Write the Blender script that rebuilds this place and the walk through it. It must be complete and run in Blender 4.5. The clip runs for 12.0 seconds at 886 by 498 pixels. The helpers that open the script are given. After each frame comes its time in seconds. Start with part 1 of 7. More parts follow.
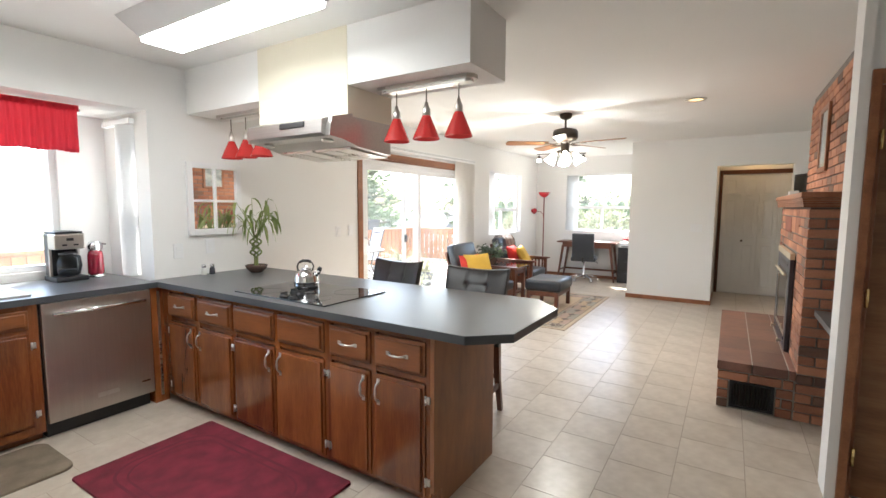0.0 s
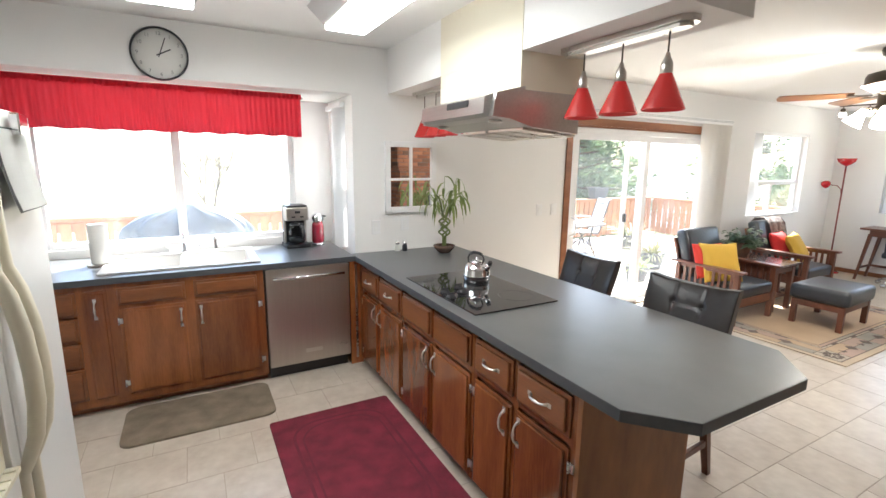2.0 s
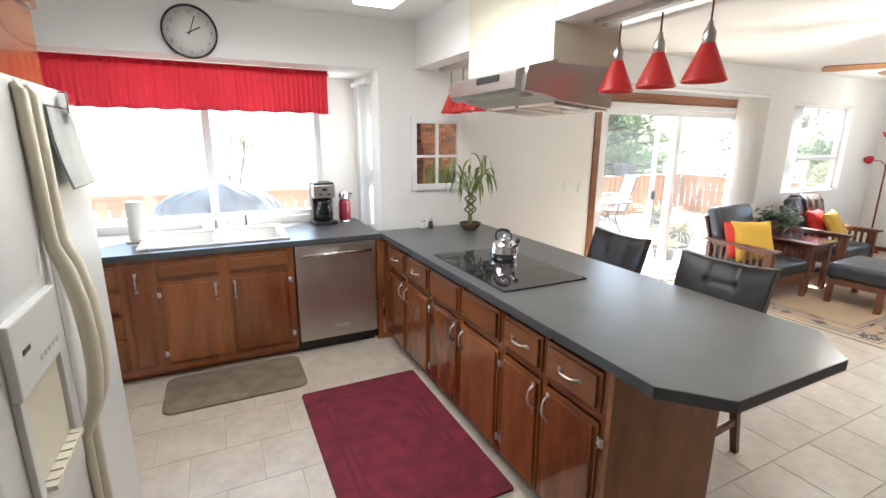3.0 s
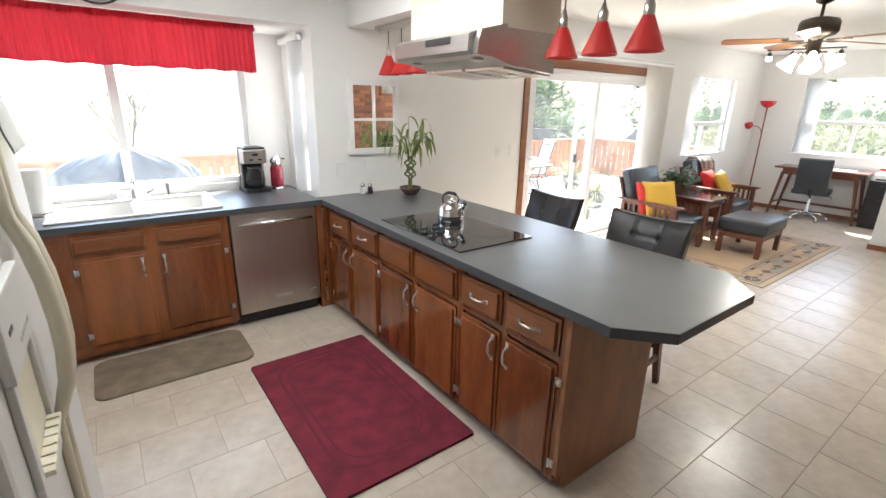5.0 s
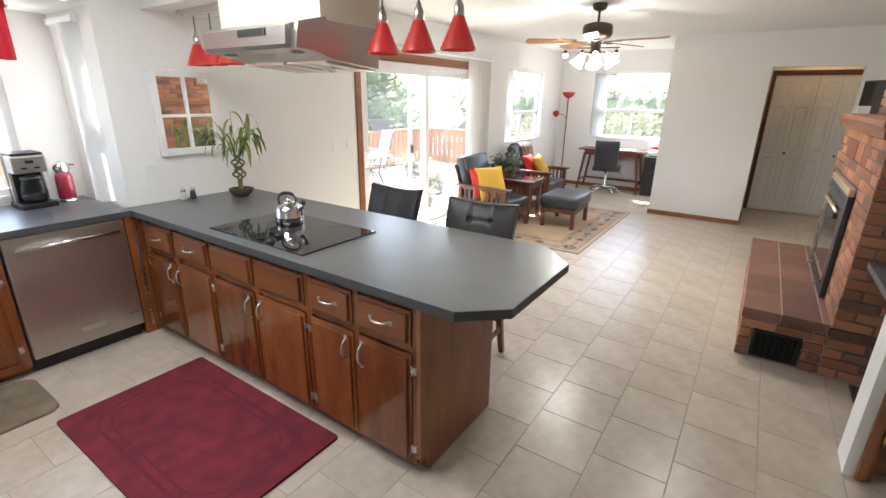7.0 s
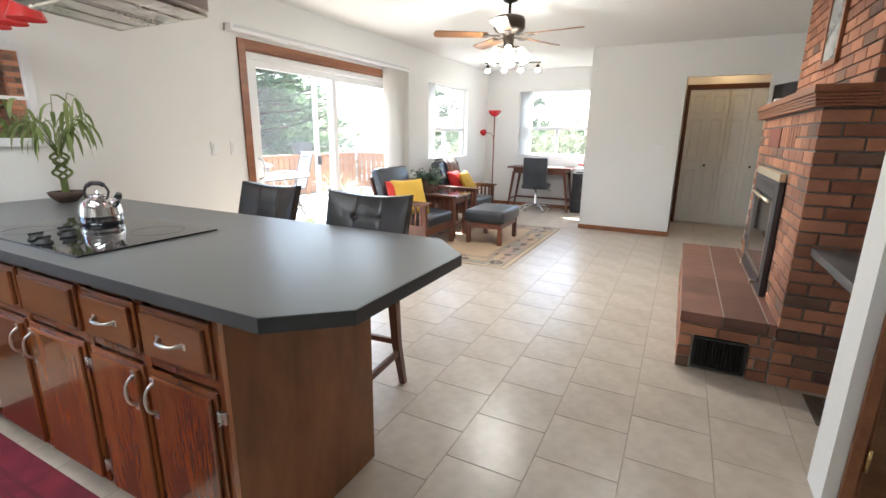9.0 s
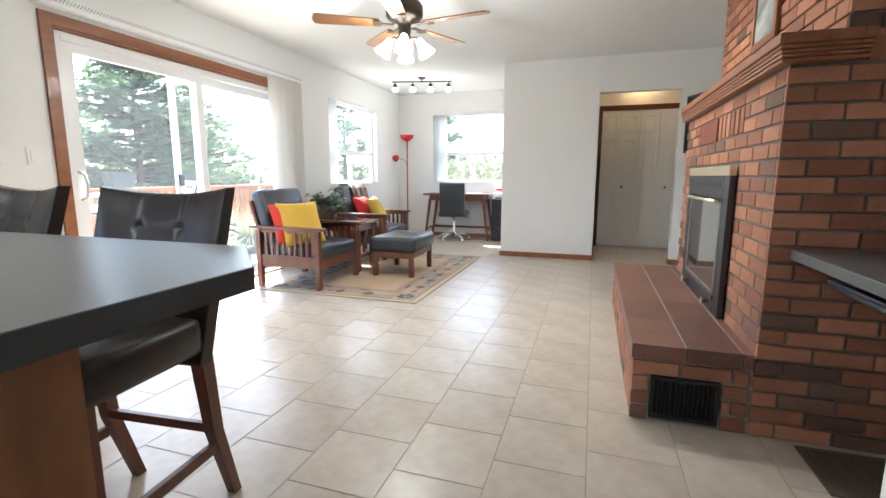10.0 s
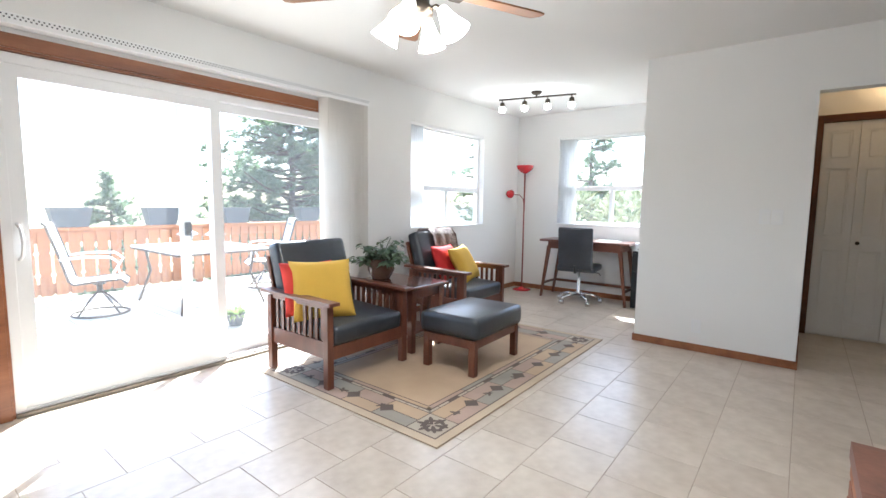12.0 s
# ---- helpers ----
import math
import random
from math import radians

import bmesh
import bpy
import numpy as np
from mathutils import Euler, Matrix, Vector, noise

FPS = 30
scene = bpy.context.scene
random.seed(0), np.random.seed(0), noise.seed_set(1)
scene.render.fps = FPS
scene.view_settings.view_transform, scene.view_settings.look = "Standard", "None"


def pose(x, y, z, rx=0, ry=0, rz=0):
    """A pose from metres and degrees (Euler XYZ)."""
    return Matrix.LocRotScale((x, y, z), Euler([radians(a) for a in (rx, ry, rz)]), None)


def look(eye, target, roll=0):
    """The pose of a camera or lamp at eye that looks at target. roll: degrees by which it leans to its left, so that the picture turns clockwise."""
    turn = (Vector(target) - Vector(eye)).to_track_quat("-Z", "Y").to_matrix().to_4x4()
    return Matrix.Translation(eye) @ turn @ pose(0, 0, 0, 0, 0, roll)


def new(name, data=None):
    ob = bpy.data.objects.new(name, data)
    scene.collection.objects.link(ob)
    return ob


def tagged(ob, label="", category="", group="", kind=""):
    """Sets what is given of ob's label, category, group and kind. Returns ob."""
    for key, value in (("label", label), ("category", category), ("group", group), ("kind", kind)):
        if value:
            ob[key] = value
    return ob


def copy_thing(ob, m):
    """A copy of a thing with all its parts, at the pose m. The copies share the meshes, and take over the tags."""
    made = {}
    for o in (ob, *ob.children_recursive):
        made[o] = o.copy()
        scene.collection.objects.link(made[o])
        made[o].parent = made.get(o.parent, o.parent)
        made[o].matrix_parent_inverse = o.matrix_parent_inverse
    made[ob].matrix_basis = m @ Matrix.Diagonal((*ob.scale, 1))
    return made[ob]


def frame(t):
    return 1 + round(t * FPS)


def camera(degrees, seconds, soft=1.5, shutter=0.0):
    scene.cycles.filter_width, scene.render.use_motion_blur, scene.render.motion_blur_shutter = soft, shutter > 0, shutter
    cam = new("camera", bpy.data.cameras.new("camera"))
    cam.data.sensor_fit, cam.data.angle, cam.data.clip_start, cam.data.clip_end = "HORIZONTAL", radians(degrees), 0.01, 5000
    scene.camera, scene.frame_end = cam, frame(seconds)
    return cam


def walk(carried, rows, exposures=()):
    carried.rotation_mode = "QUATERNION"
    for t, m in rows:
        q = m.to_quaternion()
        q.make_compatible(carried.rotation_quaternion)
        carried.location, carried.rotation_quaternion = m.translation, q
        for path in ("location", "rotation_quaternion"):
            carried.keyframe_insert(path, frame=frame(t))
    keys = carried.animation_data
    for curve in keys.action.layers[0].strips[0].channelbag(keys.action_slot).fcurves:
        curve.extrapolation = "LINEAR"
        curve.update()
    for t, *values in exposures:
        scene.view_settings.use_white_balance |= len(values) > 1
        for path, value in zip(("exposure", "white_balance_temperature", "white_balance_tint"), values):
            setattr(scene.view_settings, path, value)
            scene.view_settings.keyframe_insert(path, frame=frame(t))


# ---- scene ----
cam = camera(88.2, 12.0)
PATH = [
    (0, (0.738, 1.702, 1.479), (-0.319, 3.39, 1.293), 0.3),
    (0.5, (0.671, 1.938, 1.574), (-0.672, 3.404, 1.36), 0.5),
    (1, (0.622, 2.117, 1.64), (-0.918, 3.365, 1.373), 0.7),
    (1.5, (0.627, 2.232, 1.649), (-1.027, 3.312, 1.333), 0.7),
    (2, (0.649, 2.302, 1.653), (-1.073, 3.248, 1.282), 0.7),
    (2.5, (0.651, 2.297, 1.649), (-1.098, 3.166, 1.216), 0.8),
    (4.5, (0.562, 2.089, 1.647), (-1.078, 3.063, 1.047), 1.1),
    (5, (0.588, 2.075, 1.645), (-0.942, 3.212, 1.04), 1.1),
    (5.5, (0.602, 2.077, 1.649), (-0.811, 3.351, 1.031), 1.0),
    (6, (0.603, 2.08, 1.66), (-0.693, 3.469, 1.033), 1.0),
    (6.5, (0.602, 2.095, 1.666), (-0.57, 3.588, 1.035), 0.9),
    (7, (0.608, 2.11, 1.671), (-0.455, 3.681, 1.039), 0.9),
    (9, (0.617, 2.72, 1.332), (-0.268, 4.447, 0.848), 0.7),
    (9.5, (0.546, 3.05, 1.178), (-0.233, 4.851, 0.794), 0.6),
    (10, (0.518, 3.513, 1.074), (-0.094, 5.391, 0.76), 0.1),
    (10.5, (0.438, 4.066, 1.068), (-0.157, 5.956, 0.798), 0.1),
    (11, (0.474, 4.584, 1.049), (-0.241, 6.437, 0.806), -0.3),
    (11.5, (0.433, 5.025, 1.076), (-0.608, 6.719, 0.86), 0.2),
    (12, (0.512, 5.294, 1.247), (-0.718, 6.858, 1.047), 0.7),
]
walk(cam, [(t, look(eye, target, roll)) for t, eye, target, roll in PATH], [(0.0, 2.78, 6050, 6), (6.0, 2.70, 6050, 6), (9.5, 2.77, 5750, 4), (10.5, 2.72, 5600, 3), (12.0, 2.64, 5500, 5)])
# ---------- world, sun, lamps ----------
SUN = Vector((-0.50, 0.56, 0.95)).normalized()
world = bpy.data.worlds.new("sky")
scene.world = world
world.use_nodes = True
wn = world.node_tree.nodes
sky = wn.new("ShaderNodeTexSky")
sky.sky_type, sky.sun_disc = "NISHITA", False
sky.sun_elevation = math.asin(SUN.z)
sky.sun_rotation = math.atan2(SUN.x, SUN.y)
sky.air_density, sky.dust_density = 1.0, 2.5
wn["Background"].inputs["Strength"].default_value = 0.15
world.node_tree.links.new(sky.outputs[0], wn["Background"].inputs["Color"])

sun = new("sun", bpy.data.lights.new("sun", "SUN"))
sun.data.energy, sun.data.angle, sun.data.color = 4.5, radians(0.5), (1.0, 0.95, 0.88)
sun.matrix_world = look(SUN * 20, (0, 0, 0))




def lamp(name, at, watts, color, size=0.03, spot=None):
    la = bpy.data.lights.new(name, "SPOT" if spot else "POINT")
    la.energy, la.color, la.shadow_soft_size = watts, color, size
    if spot:
        la.spot_size, la.spot_blend = radians(spot), 0.6
    ob = new(name, la)
    ob.location = at
    return ob


lamp("fan_lamp", (-0.885, 6.88, 1.93), 5.5, (1.0, 0.95, 0.88), 0.07)
lamp("can_lamp", (0.40, 6.83, 2.505), 13, (1.0, 0.90, 0.78), 0.06, 150)
lamp("hall_lamp", (1.12, 10.88, 2.42), 0.6, (1.0, 0.62, 0.28), 0.02)
for k in range(4):
    lamp("track_lamp", (-2.37 + k * 0.257, 10.05 + k * 0.065, 2.27), 0.14, (1.0, 0.95, 0.88), 0.04)

# ---------- materials ----------


def mat(name, color, rough=0.5, metal=0.0, vary=0.1, scale=3.0, fine=60.0, bump=0.0, color2=None, stretch=(1, 1, 1), per=0.0, coat=0.0, spec=0.5, emit=None, power=0.0, alpha=None, trans=0.0):
    m = bpy.data.materials.new(name)
    m.use_nodes = True
    nt = m.node_tree
    n, l = nt.nodes, nt.links
    b = n["Principled BSDF"]
    b.inputs["Roughness"].default_value = rough
    b.inputs["Metallic"].default_value = metal
    b.inputs["Specular IOR Level"].default_value = spec
    b.inputs["Coat Weight"].default_value = coat
    b.inputs["Transmission Weight"].default_value = trans
    tc = n.new("ShaderNodeTexCoord")
    mp = n.new("ShaderNodeMapping")
    mp.inputs["Scale"].default_value = stretch
    l.new(tc.outputs["Object"], mp.inputs["Vector"])
    big = n.new("ShaderNodeTexNoise")
    big.inputs["Scale"].default_value, big.inputs["Detail"].default_value = scale, 4
    small = n.new("ShaderNodeTexNoise")
    small.inputs["Scale"].default_value, small.inputs["Detail"].default_value = fine, 3
    l.new(mp.outputs[0], big.inputs["Vector"])
    l.new(mp.outputs[0], small.inputs["Vector"])
    add = n.new("ShaderNodeMath")
    add.operation = "MULTIPLY_ADD"
    l.new(big.outputs["Fac"], add.inputs[0])
    add.inputs[1].default_value = 0.7
    sc = n.new("ShaderNodeMath")
    sc.operation = "MULTIPLY"
    sc.inputs[1].default_value = 0.3
    l.new(small.outputs["Fac"], sc.inputs[0])
    l.new(sc.outputs[0], add.inputs[2])
    fac = add.outputs[0]
    if per:
        info = n.new("ShaderNodeObjectInfo")
        pm = n.new("ShaderNodeMath")
        pm.operation = "MULTIPLY_ADD"
        l.new(info.outputs["Random"], pm.inputs[0])
        pm.inputs[1].default_value = per
        pa = n.new("ShaderNodeMath")
        pa.operation = "SUBTRACT"
        l.new(fac, pa.inputs[0])
        pa.inputs[1].default_value = per / 2
        l.new(pa.outputs[0], pm.inputs[2])
        fac = pm.outputs[0]
    ramp = n.new("ShaderNodeValToRGB")
    c2 = color2 or tuple(min(1, c * (1 + vary)) for c in color)
    c1 = color if color2 else tuple(c * (1 - vary) for c in color)
    ramp.color_ramp.elements[0].position, ramp.color_ramp.elements[0].color = 0.3, (*c1, 1)
    ramp.color_ramp.elements[1].position, ramp.color_ramp.elements[1].color = 0.7, (*c2, 1)
    l.new(fac, ramp.inputs["Fac"])
    l.new(ramp.outputs["Color"], b.inputs["Base Color"])
    rr = n.new("ShaderNodeMapRange")
    rr.inputs["To Min"].default_value, rr.inputs["To Max"].default_value = max(0.02, rough * 0.85), min(1, rough * 1.15)
    l.new(fac, rr.inputs["Value"])
    l.new(rr.outputs[0], b.inputs["Roughness"])
    if bump:
        bp = n.new("ShaderNodeBump")
        bp.inputs["Strength"].default_value, bp.inputs["Distance"].default_value = bump, 0.004
        l.new(small.outputs["Fac"], bp.inputs["Height"])
        l.new(bp.outputs[0], b.inputs["Normal"])
    if emit:
        b.inputs["Emission Color"].default_value = (*emit, 1)
        b.inputs["Emission Strength"].default_value = power
    return m


def wood(name, dark, light, rough=0.35, axis="z", per=0.0, coat=0.2):
    st = {"x": (0.8, 7, 7), "y": (7, 0.8, 7), "z": (7, 7, 0.8)}[axis]
    return mat(name, dark, rough, 0, color2=light, scale=1.6, fine=20, bump=0.015, stretch=st, per=per, coat=coat)


M = {}
M["paint"] = mat("wall_paint", (0.80, 0.79, 0.77), 0.75, vary=0.02, scale=1.2, fine=180, bump=0.10)
M["ceil"] = mat("ceiling_paint", (0.80, 0.79, 0.77), 0.85, vary=0.02, scale=1.0, fine=120, bump=0.25)
M["white"] = mat("white_vinyl", (0.80, 0.80, 0.80), 0.35, vary=0.02)
M["whitedoor"] = mat("white_door_paint", (0.80, 0.80, 0.79), 0.45, vary=0.03)
M["grout"] = mat("grout", (0.40, 0.335, 0.265), 0.9, vary=0.15, scale=8)
M["tile"] = mat("ceramic_tile", (0.44, 0.37, 0.295), 0.30, color2=(0.61, 0.54, 0.455), scale=5.0, fine=19, bump=0.04, per=0.12)
M["cab"] = wood("cherry_stained_wood", (0.125, 0.032, 0.009), (0.290, 0.092, 0.025), 0.24, "z", per=0.25, coat=0.5)
M["cabx"] = wood("cherry_stained_wood_across", (0.11, 0.031, 0.010), (0.25, 0.084, 0.025), 0.33, "x", coat=0.25)
M["caby"] = wood("cherry_stained_wood_along", (0.11, 0.031, 0.010), (0.25, 0.084, 0.025), 0.33, "y", coat=0.25)
M["panel"] = mat("stained_plywood_panel", (0.155, 0.055, 0.019), 0.34, color2=(0.35, 0.138, 0.049), scale=1.8, fine=9, bump=0.08, stretch=(3, 3, 1), coat=0.15)
M["mission"] = wood("dark_cherry_wood", (0.085, 0.028, 0.015), (0.185, 0.064, 0.035), 0.35, "z")
M["trimwood"] = wood("stained_trim_wood", (0.17, 0.060, 0.024), (0.33, 0.13, 0.055), 0.4, "y", coat=0.1)
M["trimdark"] = wood("dark_stained_trim", (0.07, 0.022, 0.010), (0.15, 0.050, 0.022), 0.4, "x")
M["counter"] = mat("grey_laminate", (0.080, 0.084, 0.087), 0.32, color2=(0.118, 0.123, 0.126), scale=5, fine=320, bump=0.02, spec=0.75)
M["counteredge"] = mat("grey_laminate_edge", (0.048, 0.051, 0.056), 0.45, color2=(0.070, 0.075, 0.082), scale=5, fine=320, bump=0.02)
M["glassck"] = mat("black_glass", (0.012, 0.012, 0.014), 0.05, vary=0.2, spec=0.6)
M["steel"] = mat("brushed_steel", (0.52, 0.48, 0.44), 0.34, 1.0, vary=0.05, scale=2, fine=8, stretch=(40, 40, 1))
M["steelx"] = mat("brushed_steel_across", (0.50, 0.48, 0.46), 0.36, 1.0, vary=0.08, scale=2, fine=8, stretch=(1, 40, 40))
M["chrome"] = mat("chrome", (0.75, 0.75, 0.76), 0.08, 1.0, vary=0.03)
M["nickel"] = mat("satin_nickel", (0.62, 0.60, 0.56), 0.28, 1.0, vary=0.06)
M["brass"] = mat("polished_brass", (0.80, 0.60, 0.25), 0.14, 1.0, vary=0.06)
M["black"] = mat("black_plastic", (0.018, 0.018, 0.020), 0.35, vary=0.2)
M["iron"] = mat("black_cast_iron", (0.016, 0.016, 0.018), 0.55, vary=0.3, fine=90, bump=0.2)
M["leather"] = mat("black_leather", (0.023, 0.028, 0.036), 0.36, color2=(0.042, 0.050, 0.062), scale=4, fine=26, bump=0.25, spec=0.7)
M["stoolleather"] = mat("dark_brown_leather", (0.021, 0.018, 0.017), 0.31, color2=(0.034, 0.029, 0.027), scale=4, fine=30, bump=0.28)
M["redcloth"] = mat("red_cotton", (0.70, 0.055, 0.085), 0.85, vary=0.15, fine=220, bump=0.15)
M["orange"] = mat("orange_red_cushion", (0.58, 0.045, 0.03), 0.85, vary=0.12, fine=220, bump=0.2)
M["redcush"] = mat("red_cushion", (0.50, 0.02, 0.02), 0.85, vary=0.12, fine=220, bump=0.2)
M["yellow"] = mat("yellow_cushion", (0.62, 0.39, 0.055), 0.85, vary=0.12, fine=220, bump=0.2)
M["burg"] = mat("burgundy_pile", (0.085, 0.006, 0.013), 0.95, color2=(0.22, 0.020, 0.040), scale=9, fine=260, bump=0.6)
M["burgshade"] = mat("burgundy_groove_shade", (0.095, 0.008, 0.017), 0.95, color2=(0.145, 0.014, 0.028), scale=6, fine=260, bump=0.6)
M["tan"] = mat("grey_brown_pile", (0.12, 0.088, 0.058), 0.8, color2=(0.27, 0.22, 0.155), scale=8, fine=240, bump=0.6)
M["beige"] = mat("beige_wool", (0.49, 0.39, 0.28), 0.95, vary=0.12, scale=3, fine=220, bump=0.35)
M["beige2"] = mat("tan_wool", (0.46, 0.335, 0.220), 0.95, vary=0.12, scale=3, fine=220, bump=0.35)
M["rugdark"] = mat("dark_brown_wool", (0.13, 0.095, 0.08), 0.95, vary=0.15, fine=220)
M["ruggreen"] = mat("grey_green_wool", (0.31, 0.285, 0.235), 0.95, vary=0.15, fine=220)
M["rugrose"] = mat("rose_wool", (0.40, 0.29, 0.23), 0.95, vary=0.15, fine=220)
M["rugcream"] = mat("cream_wool", (0.43, 0.37, 0.29), 0.95, vary=0.10, fine=220)
M["brick"] = mat("red_brick", (0.265, 0.110, 0.064), 0.8, color2=(0.48, 0.225, 0.132), scale=5, fine=70, bump=0.5, per=0.5)
M["brickb"] = mat("brown_burnt_brick", (0.13, 0.075, 0.055), 0.85, color2=(0.22, 0.13, 0.09), scale=5, fine=70, bump=0.5, per=0.5)
M["paver"] = mat("hearth_paver", (0.135, 0.066, 0.050), 0.48, color2=(0.245, 0.118, 0.086), scale=7, fine=50, bump=0.3, per=0.35)
M["mortar"] = mat("grey_mortar", (0.19, 0.175, 0.165), 0.95, vary=0.2, scale=12, fine=120, bump=0.4)
M["fridge"] = mat("cream_enamel", (0.62, 0.61, 0.59), 0.30, vary=0.02, fine=180, bump=0.008)
M["cream"] = mat("cream_plastic", (0.66, 0.61, 0.48), 0.35, vary=0.04)
M["leaf"] = mat("leaf_green", (0.12, 0.16, 0.045), 0.4, color2=(0.30, 0.34, 0.13), scale=8, fine=40)
M["leafdark"] = mat("dark_leaf", (0.060, 0.095, 0.050), 0.38, color2=(0.16, 0.22, 0.13), scale=9, fine=40)
M["pine"] = mat("pine_needles", (0.095, 0.125, 0.075), 0.55, color2=(0.17, 0.20, 0.12), scale=1.5, fine=12)
M["hedge"] = mat("hedge_leaves", (0.11, 0.15, 0.05), 0.6, color2=(0.22, 0.26, 0.10), scale=1.5, fine=12)
M["bark"] = mat("bark", (0.09, 0.06, 0.04), 0.9, vary=0.3, scale=6, fine=40, bump=0.6)
M["deck"] = mat("weathered_deck", (0.50, 0.46, 0.39), 0.8, vary=0.15, scale=3, fine=30, bump=0.2, per=0.3)
M["fence"] = mat("orange_stained_fence", (0.30, 0.115, 0.038), 0.7, color2=(0.46, 0.20, 0.075), scale=3, fine=30, stretch=(6, 6, 1), per=0.3)
M["ground"] = mat("dry_grass", (0.16, 0.15, 0.09), 0.95, color2=(0.28, 0.26, 0.17), scale=0.3, fine=4, spec=0.0)
M["greyplanter"] = mat("grey_planter", (0.055, 0.058, 0.062), 0.6, vary=0.1)
M["cover"] = mat("grey_vinyl_cover", (0.045, 0.058, 0.075), 0.42, vary=0.35, scale=5, fine=30, bump=0.3)
M["sling"] = mat("white_sling", (0.65, 0.65, 0.65), 0.7, vary=0.05, fine=200)
M["darkmetal"] = mat("dark_bronze_metal", (0.07, 0.055, 0.042), 0.4, 0.7, vary=0.2)
M["blade"] = wood("fan_blade_wood", (0.17, 0.075, 0.030), (0.34, 0.16, 0.07), 0.35, "x")
M["greymetal"] = mat("grey_painted_metal", (0.07, 0.072, 0.085), 0.35, 0.6, vary=0.1)
M["terra"] = mat("brown_glazed_pot", (0.10, 0.06, 0.045), 0.25, vary=0.3)
M["mirror"] = mat("mirror", (0.95, 0.95, 0.95), 0.02, 1.0, vary=0.0)
M["paper"] = mat("white_paper", (0.75, 0.74, 0.70), 0.8, vary=0.03)
M["redpaint"] = mat("glossy_red_paint", (0.50, 0.012, 0.02), 0.18, vary=0.1, coat=0.5)
M["blind"] = mat("vertical_blind_vinyl", (0.80, 0.785, 0.76), 0.6, vary=0.05, stretch=(1, 1, 0.2))
M["blindgrey"] = mat("white_blind_vinyl", (0.80, 0.80, 0.80), 0.6, vary=0.05)
M["tv"] = mat("television_screen", (0.01, 0.01, 0.012), 0.08, vary=0.2)
M["hill"] = mat("far_hill", (0.72, 0.60, 0.46), 0.95, vary=0.2, scale=0.02, fine=0.2)
M["throw"] = mat("patterned_throw", (0.10, 0.05, 0.06), 0.95, color2=(0.50, 0.46, 0.42), scale=22, fine=90, bump=0.4)
M["roof"] = mat("grey_shingle_roof", (0.14, 0.13, 0.13), 0.9, vary=0.2)
M["dullmetal"] = mat("dull_threshold_metal", (0.24, 0.21, 0.17), 0.5, 0.6, vary=0.15)
M["redpaver"] = mat("plaque_terracotta", (0.16, 0.045, 0.028), 0.7, color2=(0.25, 0.08, 0.05), scale=6, fine=60, bump=0.3, per=0.2)
M["palemortar"] = mat("pale_mortar", (0.42, 0.40, 0.36), 0.95, vary=0.2, scale=12, fine=120, bump=0.4)
M["registermetal"] = mat("brown_register_metal", (0.15, 0.12, 0.09), 0.45, 0.4, vary=0.15)
M["crimson"] = mat("crimson_enamel", (0.27, 0.010, 0.028), 0.2, vary=0.1, coat=0.5)
M["creamduct"] = mat("cream_duct_surface", (0.72, 0.67, 0.54), 0.75, vary=0.02, fine=180, bump=0.1)
M["numeral"] = mat("grey_print", (0.30, 0.29, 0.28), 0.7, vary=0.1)
M["palebrass"] = mat("pale_brass", (0.72, 0.62, 0.45), 0.35, 0.8, vary=0.06)
M["ventmetal"] = mat("worn_black_vent_metal", (0.045, 0.043, 0.040), 0.4, 0.5, vary=0.3)
M["rubber"] = mat("dark_rubber", (0.02, 0.02, 0.02), 0.7, vary=0.2)


def glow(name, color, power):
    m = bpy.data.materials.new(name)
    m.use_nodes = True
    b = m.node_tree.nodes["Principled BSDF"]
    b.inputs["Base Color"].default_value = (*[min(1, c) for c in color], 1)
    b.inputs["Emission Color"].default_value = (*color, 1)
    b.inputs["Emission Strength"].default_value = power
    return m


M["tube"] = glow("lit_diffuser", (1.0, 0.98, 0.94), 3.5)
M["bulb"] = glow("lit_frosted_glass", (1.0, 0.92, 0.80), 5.0)
M["redglow"] = glow("lit_red_glass", (0.32, 0.020, 0.018), 0.09)
M["redglow"].node_tree.nodes["Principled BSDF"].inputs["Roughness"].default_value = 0.25
M["canglow"] = glow("recessed_lamp_lens", (1.0, 0.66, 0.30), 0.35)


